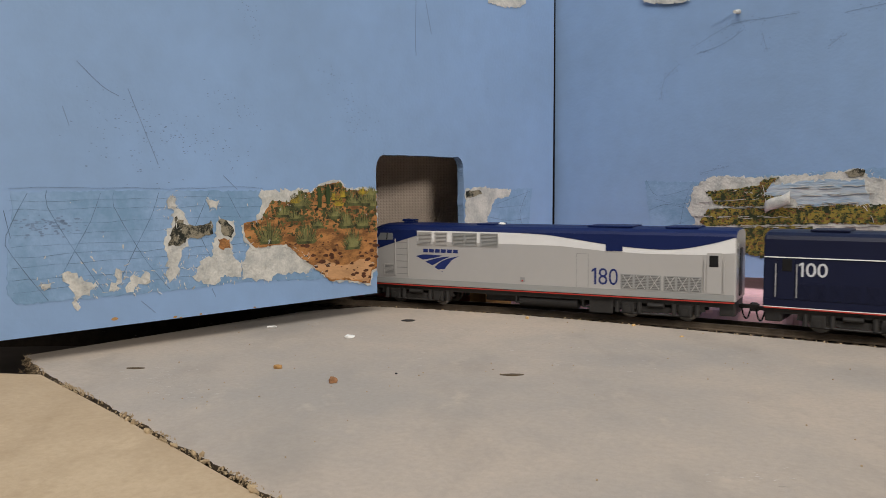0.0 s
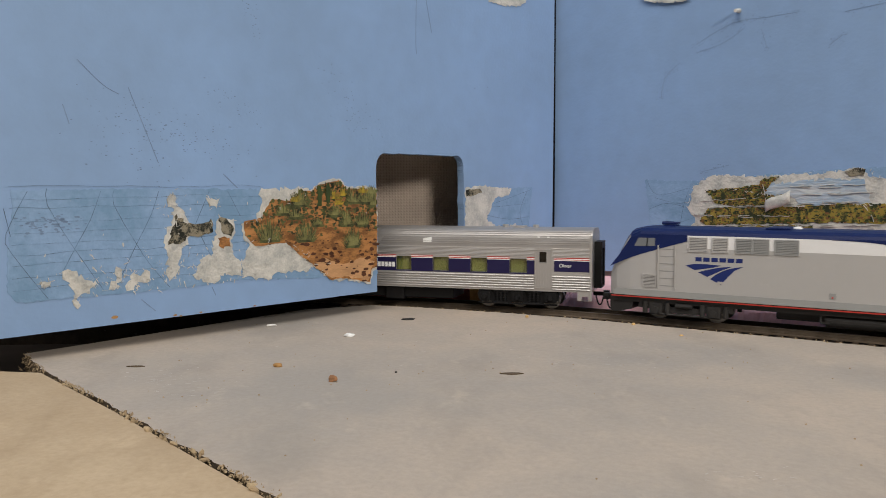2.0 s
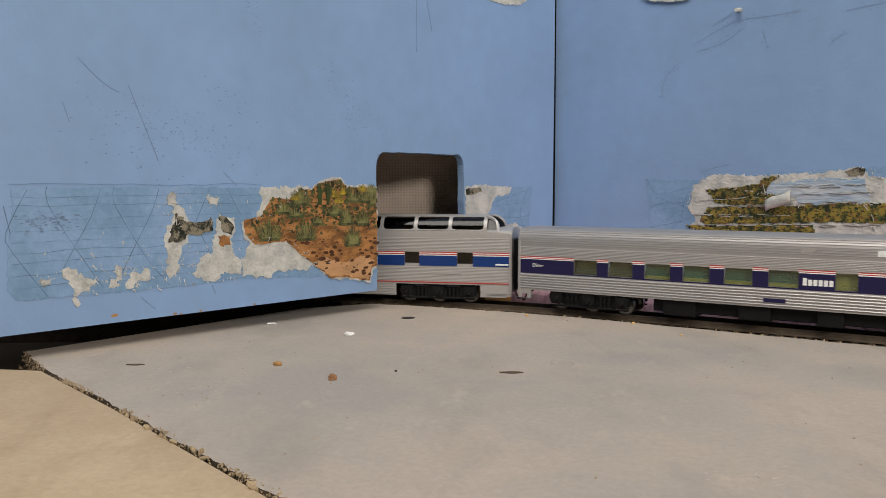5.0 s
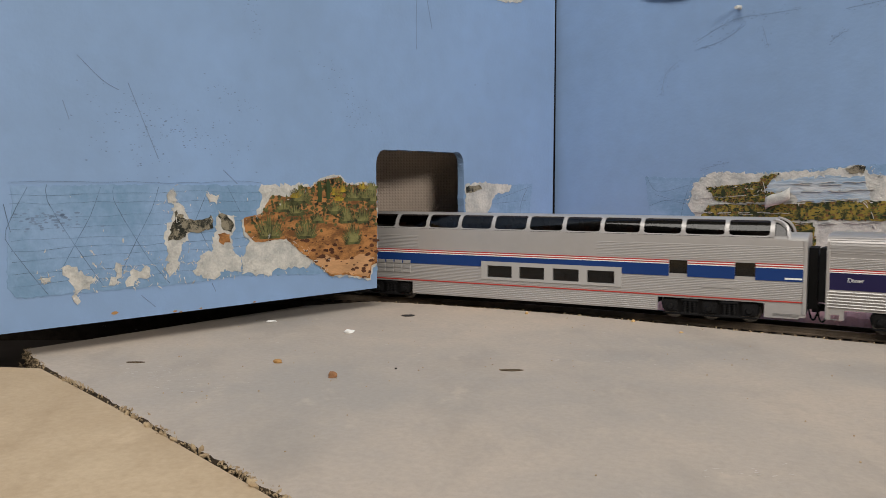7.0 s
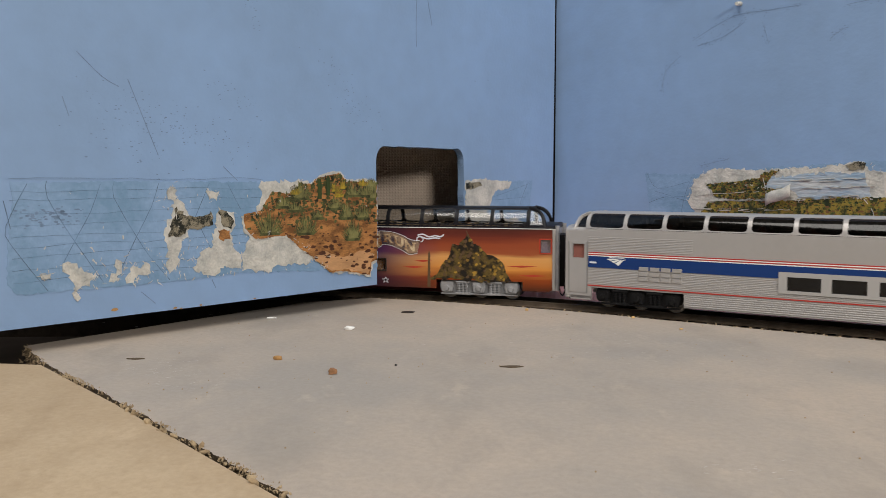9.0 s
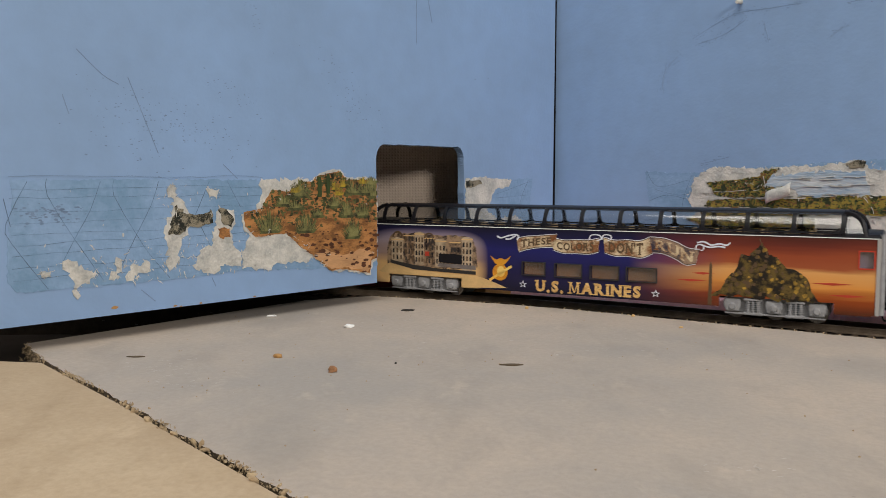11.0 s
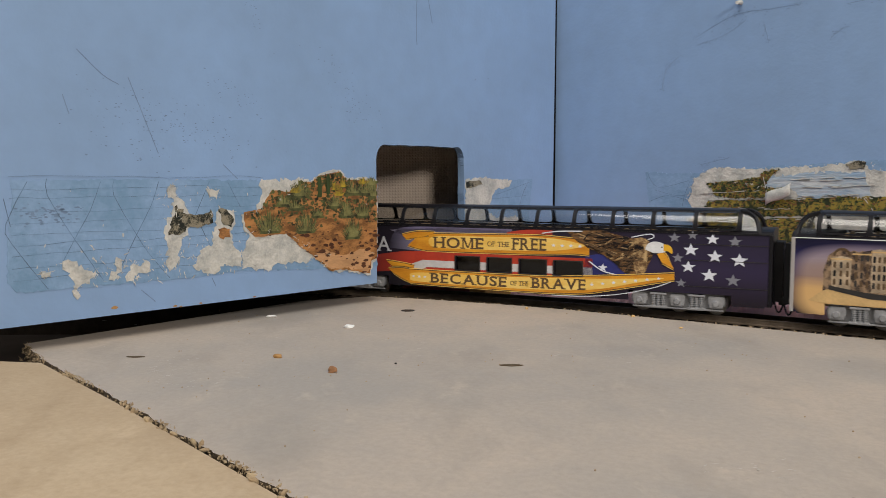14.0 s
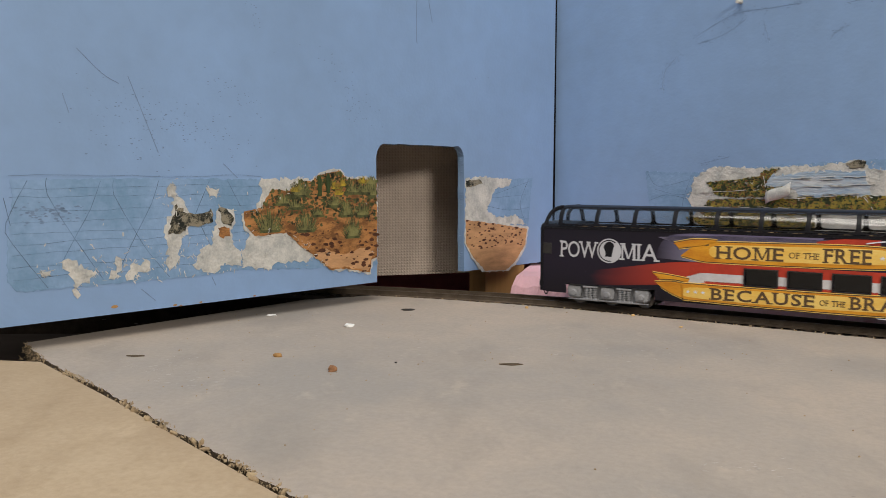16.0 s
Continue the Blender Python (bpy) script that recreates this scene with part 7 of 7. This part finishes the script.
def flag_dome_car():
    dark = [(0.0, (0.010, 0.008, 0.012)), (0.5, (0.016, 0.012, 0.022)), (1.0, (0.012, 0.010, 0.016))]
    dusk = [(0.0, (0.014, 0.010, 0.014)), (0.5, (0.030, 0.022, 0.055)), (1.0, (0.020, 0.016, 0.035))]
    low = [(-0.0316, -0.0157), (-0.0106, 0.0049), (0.0100, 0.0266), (0.0312, 0.0482)]
    car = print_dome_car("flag_dome_car", "black dome car printed with an eagle, stars, stripes and gold ribbons", mural("night_flag_print", dark, dusk, 0.03, 0.06), COALBLACK, low, (0.0172, 0.0255), (-0.1070, 0.1010))
    # stripes of the flag
    gap = [(a - 0.0005, b + 0.0005, 0.0167, 0.0260) for a, b in low]

    def stripe(name, top, lowr, mat, layer):
        t, l = smooth_line(top, 5), smooth_line(lowr, 5)
        return decal(name, t + l[::-1], mat, car, layer)
    red = [(0.0, (0.40, 0.035, 0.02)), (0.5, (0.46, 0.05, 0.025)), (1.0, (0.42, 0.04, 0.02))]
    decal("fading_stripe", smooth_line([(-0.1240, 0.0185), (-0.1050, 0.0215), (-0.0850, 0.0248), (-0.0700, 0.0270), (-0.0595, 0.0276)], 5) + smooth_line([(-0.0595, 0.0160), (-0.0700, 0.0150), (-0.0850, 0.0136), (-0.1050, 0.0122), (-0.1240, 0.0115)], 5), mural("fading_red_print", dark, red, -0.086, 0.030), car, 1)
    pale = [(0.0, (0.30, 0.28, 0.33)), (0.5, (0.26, 0.24, 0.33)), (1.0, (0.16, 0.14, 0.24))]
    decal("cloud_print", smooth_line([(-0.0790, 0.0290), (-0.0740, 0.0400), (-0.0600, 0.0430), (-0.0300, 0.0431), (0.0050, 0.0431)], 4) + [(0.0050, 0.0280), (-0.0600, 0.0280)], mural("pale_cloud_print", dark, pale, -0.068, 0.012), car, 1)
    part("red_stripe", plates(bmesh.new(), -0.0600, 0.0540, 0.0225, 0.0276, gap, -HW - 0.00012, -HW), FLAGRED, car)
    part("white_stripe", plates(bmesh.new(), -0.0560, 0.0540, 0.0176, 0.0225, gap, -HW - 0.00012, -HW), FLAGWHITE, car)
    part("red_stripe", plates(bmesh.new(), -0.0600, 0.0300, 0.0150, 0.0180, gap, -HW - 0.00012, -HW), FLAGRED, car)
    decal("red_stripe", [(-0.0600, 0.0277), (-0.0321, 0.0277), (-0.0321, 0.0223), (-0.0535, 0.0223), (-0.0600, 0.0202)], FLAGRED, car, 3)
    stripe("white_stripe", [(-0.0700, 0.0165), (-0.0620, 0.0196), (-0.0540, 0.0225)], [(-0.0680, 0.0145), (-0.0600, 0.0156), (-0.0520, 0.0172)], FLAGWHITE, 3)
    stripe("white_stripe", [(-0.0780, 0.0405), (-0.0400, 0.0424), (0.0100, 0.0420)], [(-0.0700, 0.0380), (-0.0400, 0.0398), (0.0050, 0.0402)], material("grey_cloud_print", (0.20, 0.18, 0.24), 0.4, vary=0.7, scale=60, second=(0.05, 0.04, 0.09)), 1)
    stripe("red_stripe", [(0.0020, 0.0412), (0.0150, 0.0430), (0.0300, 0.0430)], [(0.0020, 0.0402), (0.0150, 0.0405), (0.0300, 0.0404)], FLAGRED, 2)
    stripe("blue_field", [(0.0500, 0.0290), (0.0600, 0.0300), (0.0740, 0.0240)], [(0.0485, 0.0180), (0.0600, 0.0190), (0.0760, 0.0200)], FLAGBLUE, 2)
    star(0.0600, 0.0228, 0.0028, STARWHITE, car, 3)
    # lettering and emblem at the tail
    grey = material("pale_grey_lettering", (0.50, 0.50, 0.52), 0.45)
    serif_lettering("POW", -0.1356, -0.1132, grey, car, lambda x: 0.0268, lambda x: 0.0362, 2, 0.004, 0.02, serif=0.12)
    serif_lettering("MIA", -0.0988, -0.0778, grey, car, lambda x: 0.0268, lambda x: 0.0362, 2, 0.004, 0.06, serif=0.12)
    em = decal("round_emblem", [(-0.1058 + 0.0072 * math.cos(a), 0.0315 + 0.0070 * math.sin(a)) for a in np.linspace(0, 6.28, 26, endpoint=False)], grey, car, 3)
    decal("emblem_ring", [(-0.1058 + 0.0064 * math.cos(a), 0.0315 + 0.0062 * math.sin(a)) for a in np.linspace(0.9, 4.9, 18)] + [(-0.1058 + 0.0058 * math.cos(a), 0.0315 + 0.0056 * math.sin(a)) for a in np.linspace(4.9, 0.9, 18)], COALBLACK, em, 4)
    decal("emblem_shade", smooth_line([(-0.1092, 0.0270), (-0.1078, 0.0300), (-0.1090, 0.0340), (-0.1060, 0.0368), (-0.1030, 0.0350), (-0.1035, 0.0320), (-0.1045, 0.0270)], 4), COALBLACK, em, 4)
    decal("emblem_bar", [(-0.1090, 0.0268), (-0.1028, 0.0268), (-0.1028, 0.0282), (-0.1090, 0.0282)], grey, em, 5)
    # upper ribbon
    banner("ribbon", [(-0.0500, 0.0388), (-0.0200, 0.0392), (0.0200, 0.0396), (0.0420, 0.0385), (0.0520, 0.0380)], [(-0.0520, 0.0284), (-0.0200, 0.0284), (0.0200, 0.0290), (0.0420, 0.0300), (0.0520, 0.0296)], GOLD, car, 4)
    decal("ribbon_light", smooth_line([(-0.0500, 0.0350), (-0.0440, 0.0374), (-0.01, 0.0381), (0.030, 0.0384), (0.0500, 0.0350)], 5) + smooth_line([(0.0480, 0.0340), (0.030, 0.0312), (-0.01, 0.0302), (-0.0440, 0.0304), (-0.0500, 0.0330)], 5), GOLDLIGHT, car, 7)
    banner("ribbon_fold", [(-0.0690, 0.0376), (-0.0580, 0.0398), (-0.0460, 0.0398)], [(-0.0660, 0.0350), (-0.0560, 0.0366), (-0.0470, 0.0384)], GOLD, car, 4)
    banner("ribbon_fold", [(-0.0560, 0.0384), (-0.0520, 0.0370), (-0.0500, 0.0365)], [(-0.0650, 0.0310), (-0.0560, 0.0290), (-0.0505, 0.0284)], GOLD, car, 3)
    for word, x0, x1, lo, hi, bold in (("HOME", -0.0462, -0.0130, 0.0303, 0.0370, 0.016), ("OF THE", -0.0105, 0.0035, 0.0322, 0.0352, 0.0), ("FREE", 0.0058, 0.0266, 0.0307, 0.0378, 0.016)):
        serif_lettering(word, x0, x1, BROWNLETTER, car, lambda x, lo=lo: lo + 0.004 * (x + 0.05), lambda x, hi=hi: hi + 0.004 * (x + 0.05), 9, bold)
    for k in range(4):
        star(0.0310 + k * 0.0052, 0.0344, 0.0014, STARWHITE, car, 9)
    # eagle
    rng = random.Random(9)
    wing = smooth_line([(0.0390, 0.0425), (0.0480, 0.0432), (0.0580, 0.0440), (0.0680, 0.0415), (0.0760, 0.0400), (0.0850, 0.0372), (0.0880, 0.0330), (0.0850, 0.0250), (0.0800, 0.0205), (0.0730, 0.0205), (0.0680, 0.0245), (0.0600, 0.0300), (0.0500, 0.0345), (0.0430, 0.0385)], 4)
    eagle = decal("eagle", torn(wing, 0.0006, 0.0018, 12), FEATHER, car, 8)
    for k in range(260):
        x, z = rng.uniform(0.050, 0.084), rng.uniform(0.028, 0.041)
        a = math.radians(rng.uniform(150, 250))
        l, w = rng.uniform(0.004, 0.022), rng.uniform(0.0002, 0.0006)
        tx, tz = x + math.cos(a) * l, z + math.sin(a) * l * 0.7
        if inside((tx, tz), wing) and inside((x, z), wing):
            nx, nz = -math.sin(a) * w, math.cos(a) * w
            decal("feather", [(x - nx, z - nz), (x + nx, z + nz), (tx * 0.8 + x * 0.2 + nx, tz * 0.8 + z * 0.2 + nz), (tx, tz), (tx * 0.8 + x * 0.2 - nx, tz * 0.8 + z * 0.2 - nz)], rng.choice((FEATHERTAN, BROWNLETTER, COALBLACK, BROWNLETTER, FEATHER, FEATHER)), eagle, 9 + k % 4)
    decal("pale_breast", torn(smooth_line([(0.0760, 0.0395), (0.0820, 0.0405), (0.0860, 0.0370), (0.0850, 0.0300), (0.0840, 0.0220), (0.0790, 0.0205), (0.0770, 0.0280)], 4), 0.0006, 0.0018, 13), FEATHERTAN, eagle, 10)
    decal("head", smooth_line([(0.0835, 0.0340), (0.0850, 0.0372), (0.0890, 0.0385), (0.0935, 0.0372), (0.0950, 0.0345), (0.0930, 0.0325), (0.0880, 0.0322)], 5), material("white_feather", (0.74, 0.74, 0.74), 0.5, vary=0.2, scale=200), eagle, 13)
    decal("beak", smooth_line([(0.0935, 0.0372), (0.0965, 0.0365), (0.0982, 0.0340), (0.0978, 0.0322), (0.0960, 0.0334), (0.0935, 0.0335)], 4), BEAK, eagle, 14)
    decal("eye", [(0.0925 + 0.0005 * math.cos(a), 0.0356 + 0.0004 * math.sin(a)) for a in np.linspace(0, 6.28, 8, endpoint=False)], COALBLACK, eagle, 14)
    banner("ribbon_end", [(0.0900, 0.0318), (0.0935, 0.0325), (0.0960, 0.0300)], [(0.0930, 0.0270), (0.0960, 0.0255), (0.0990, 0.0240)], GOLD, car, 11)
    outline = smooth_line([(0.0300, 0.0432), (0.0420, 0.0440), (0.0520, 0.0448)], 5)
    part("white_outline", ribbon(bmesh.new(), smooth_line([(0.0240, 0.0412), (0.0340, 0.0426), (0.0480, 0.0430)], 5), 0.0006, -HW - 0.0007, -HW), STARWHITE, car)
    part("white_outline", ribbon(bmesh.new(), smooth_line([(0.0760, 0.0405), (0.0860, 0.0425), (0.0880, 0.0408), (0.0850, 0.0395)], 5), 0.0005, -HW - 0.0007, -HW), STARWHITE, car)
    part("white_outline", ribbon(bmesh.new(), smooth_line([(0.0520, 0.0262), (0.0600, 0.0210), (0.0700, 0.0190)], 5), 0.0005, -HW - 0.0007, -HW), STARWHITE, car)
    part("white_outline", ribbon(bmesh.new(), smooth_line([(0.0300, 0.0055), (0.0500, 0.0060), (0.0700, 0.0085), (0.0880, 0.0130), (0.0980, 0.0170)], 5), 0.0004, -HW - 0.0007, -HW), STARWHITE, car)
    # lower ribbon
    banner("ribbon", [(-0.0640, 0.0160), (-0.0300, 0.0157), (0.0200, 0.0158), (0.0480, 0.0172), (0.0700, 0.0188), (0.0930, 0.0208), (0.0995, 0.0214)], [(-0.0630, 0.0076), (-0.0300, 0.0070), (0.0200, 0.0068), (0.0480, 0.0078), (0.0700, 0.0118), (0.0930, 0.0168), (0.0995, 0.0180)], GOLD, car, 12)
    decal("ribbon_light", smooth_line([(-0.0630, 0.0118), (-0.0560, 0.0144), (0.0, 0.0147), (0.050, 0.0162), (0.080, 0.0178), (0.0940, 0.0190)], 5) + smooth_line([(0.0940, 0.0184), (0.080, 0.0156), (0.050, 0.0096), (0.0, 0.0080), (-0.0560, 0.0086), (-0.0630, 0.0108)], 5), GOLDLIGHT, car, 15)
    banner("ribbon_fold", [(-0.0805, 0.0208), (-0.0700, 0.0198), (-0.0600, 0.0184)], [(-0.0760, 0.0175), (-0.0680, 0.0178), (-0.0610, 0.0166)], GOLD, car, 4)
    banner("ribbon_fold", [(-0.0790, 0.0158), (-0.0700, 0.0165), (-0.0640, 0.0160)], [(-0.0750, 0.0130), (-0.0690, 0.0100), (-0.0635, 0.0080)], GOLD, car, 4)
    for word, x0, x1, lo, hi, bold, rise in (("BECAUSE", -0.0482, 0.0022, 0.0085, 0.0146, 0.018, 0.001), ("OF THE", 0.0045, 0.0160, 0.0098, 0.0126, 0.0, 0.002), ("BRAVE", 0.0182, 0.0504, 0.0090, 0.0152, 0.018, 0.016)):
        serif_lettering(word, x0, x1, BROWNLETTER, car, lambda x, lo=lo, x0=x0, rise=rise: lo + rise * (x - x0), lambda x, hi=hi, x0=x0, rise=rise: hi + rise * (x - x0), 17, bold)
    for k in range(7):
        star(0.0540 + k * 0.0062, 0.0130 + k * 0.0009, 0.0013, STARWHITE, car, 17)
    for k in range(3):
        star(-0.0605 + k * 0.0040, 0.0118, 0.0012, STARWHITE, car, 17)
    # stars of the flag
    for x, z, r, m in ((0.1188, 0.0406, 0.0036, STARWHITE), (0.1077, 0.0346, 0.0042, STARWHITE), (0.1202, 0.0315, 0.0042, STARWHITE), (0.1325, 0.0299, 0.0045, STARWHITE), (0.1066, 0.0254, 0.0040, STARWHITE), (0.1175, 0.0214, 0.0044, STARWHITE),
                       (0.1300, 0.0396, 0.0036, STARDIM), (0.1296, 0.0192, 0.0040, STARDIM), (0.0990, 0.0410, 0.0034, STARDIM), (0.1085, 0.0425, 0.0030, STARDIM), (0.1010, 0.0300, 0.0032, STARDIM), (0.1030, 0.0165, 0.0030, STARDIM)):
        star(x, z, r, m, car, 3)
    for z in (0.0150, 0.0290, 0.0376):
        panel("seam", 0.104, 0.147, z, z + 0.0003, GUNMETAL, car, 0.00025)
    panel("end_window", -0.1470, -0.1415, 0.0282, 0.0345, GUNMETAL, car, 0.0004, 0.0003)
    return car


def drop_glyphs():
    for me, _, _ in GLYPHS.values():
        bpy.data.meshes.remove(me)
    GLYPHS.clear()


# ---- small things on the tabletop ----


def crumb(name, x, y, size, mat, label, seed, flat=0.5):
    rng = random.Random(seed)
    bm = bmesh.new()
    bmesh.ops.create_icosphere(bm, subdivisions=2, radius=1.0)
    for v in bm.verts:
        v.co *= rng.uniform(0.65, 1.1)
        v.co.x *= size[0]
        v.co.y *= size[1]
        v.co.z = v.co.z * size[2] + size[2] * 0.6
    ob = part(name, bm, mat)
    ob.location = (x, y, 0)
    return tagged(ob, label, "crumb")


def build_crumbs():
    crumb("brown_crumb", -0.0427, 0.3111, (0.0020, 0.0014, 0.0016), CRUMB, "rusty brown crumb lying on the grey slab", 1)
    crumb("brown_crumb", -0.0691, 0.3373, (0.0022, 0.0013, 0.0011), CHIPWOOD, "tan wood crumb lying on the grey slab", 2)
    crumb("white_chip", -0.0471, 0.4068, (0.0028, 0.0018, 0.0012), WHITE, "white paint chip lying on the grey slab", 3)
    crumb("white_chip", -0.0929, 0.4391, (0.0030, 0.0012, 0.0008), WHITE, "white paper chip lying on the grey slab", 4)
    crumb("dark_speck", -0.0191, 0.3257, (0.0006, 0.0006, 0.0004), BLACK, "tiny dark speck on the grey slab", 5)
    crumb("pale_crumb", 0.1027, 0.4391, (0.0012, 0.0009, 0.0008), SAND, "pale tan crumb beside the track", 6)
    crumb("pale_crumb", 0.1189, 0.4052, (0.0012, 0.0009, 0.0006), SAND, "pale tan crumb on the grey slab", 7)
    crumb("pale_crumb", 0.0480, 0.4660, (0.0011, 0.0009, 0.0010), SAND, "yellow crumb beside the track", 8)
    # one screw head, then two brown smears made as thin plates
    for x, y, a, b, seed in ((-0.0198, 0.4602, 0.0040, 0.0033, 1), (0.0273, 0.3227, 0.0044, 0.0016, 2), (-0.1287, 0.3384, 0.0036, 0.0011, 2)):
        rng = random.Random(seed)
        bm = prism(bmesh.new(), [(a * math.cos(t) * rng.uniform(0.8, 1.1), b * math.sin(t) * rng.uniform(0.8, 1.1)) for t in np.linspace(0, 6.28, 16, endpoint=False)], 0.0001, 0.0004, axis="z")
        ob = part("screw_head", bm, RAWEDGE if seed == 2 else GUNMETAL)
        ob.location = (x, y, 0)
        tagged(ob, "thin brown smear on the slab" if seed == 2 else "dull dark countersunk screw head in the slab", "screw")
    rng = random.Random(3)
    bm = bmesh.new()
    for _ in range(140):
        x = rng.uniform(-0.14, 0.17)
        y = rng.uniform(0.20, 0.50)
        if y > 0.50 - x * 0.5 or y < 0.17 - 1.15 * x:
            continue
        bmesh.ops.create_icosphere(bm, subdivisions=1, radius=rng.uniform(0.0001, 0.0004), matrix=Matrix.Translation((x, y, 0.0001)))
    tagged(part("dust_specks", bm, FIBRE), "scattered dust specks on the grey slab", "dust", kind="stuff")
    bm = bmesh.new()
    for cx, cy, sx, sy, n in ((-0.118, 0.318, 0.012, 0.012, 60), (-0.105, 0.30, 0.016, 0.010, 40), (0.075, 0.205, 0.008, 0.004, 14), (-0.06, 0.40, 0.06, 0.03, 50), (0.06, 0.37, 0.03, 0.02, 30), (0.06, 0.33, 0.05, 0.02, 20)):
        for _ in range(n):
            x, y, r, a = cx + rng.gauss(0, sx), cy + rng.gauss(0, sy), rng.uniform(0.0002, 0.0009), rng.uniform(-0.6, 0.9)
            if y < 0.175 - 1.15 * x:
                continue
            bm.faces.new([bm.verts.new((x + r * (1.6 * math.cos(t) * math.cos(a) - 0.3 * math.sin(t) * math.sin(a)) * rng.uniform(0.5, 1.2), y + r * (1.6 * math.cos(t) * math.sin(a) + 0.3 * math.sin(t) * math.cos(a)) * rng.uniform(0.5, 1.2), 0.00008)) for t in np.linspace(0, 6.28, 9, endpoint=False)])
    tagged(part("pale_scuffs", bm, PALESCUFF), "pale scuff marks on the grey slab", "scuffs", kind="stuff")
    bm = prism(bmesh.new(), torn([(-0.1640, 0.3010), (-0.1560, 0.3015), (-0.1520, 0.3040), (-0.1570, 0.3030), (-0.1630, 0.3022)], 0.0004, 0.001, 3), -0.0012, -0.0009, axis="z")
    tagged(part("dark_splinter", bm, GUNMETAL), "dark splinter lying on the plywood board", "splinter")


build_crumbs()

# ---- the train ----
SILVERLOCO = dict(slot=material("dull_slot_grey", (0.13, 0.125, 0.12), 0.6), sill=SILL, vent=SILVER, rail=SILVER, light=True, paint=paint_silver)
NAVYLOCO = dict(slot=NAVY, sill=NAVY, vent=NAVY, rail=TRUCKGREY, light=False, paint=paint_navy, sill_white=True)
CARS = (
    (locomotive("locomotive", "silver diesel locomotive with a blue roof and sweep", SILVER, ROOFBLUE, GUNMETAL, SILVERLOCO), 0.0185, 0.1515),
    (turned_round(locomotive("locomotive", "midnight blue diesel locomotive with a white line", NAVY, NAVY, GUNMETAL, NAVYLOCO)), -0.2330, 0.1515),
    (dining_car(), 0.3023, 0.205),
    (silver_dome_car(), 0.6106, 0.205),
    (sunset_dome_car(), 0.9218, 0.205),
    (flag_dome_car(), 1.2311, 0.205),
)
drop_glyphs()
# the train's way along the track, every half second
WAY = (0.0792, 0.1216, 0.1639, 0.2062, 0.2481, 0.2904, 0.3332, 0.3762, 0.4192, 0.4622, 0.5044, 0.5462, 0.5885, 0.6317, 0.6746, 0.7164, 0.7584, 0.8010, 0.8440, 0.8876, 0.9315, 0.9755, 1.0193, 1.0627, 1.1060, 1.1483, 1.1902, 1.2336, 1.2782, 1.3210, 1.3622, 1.4046, 1.4484)


def motions():
    for ob, behind, pivots in CARS:
        walk(ob, [(k / 2, car_pose(s - behind, pivots)) for k, s in enumerate(WAY)])


motions()
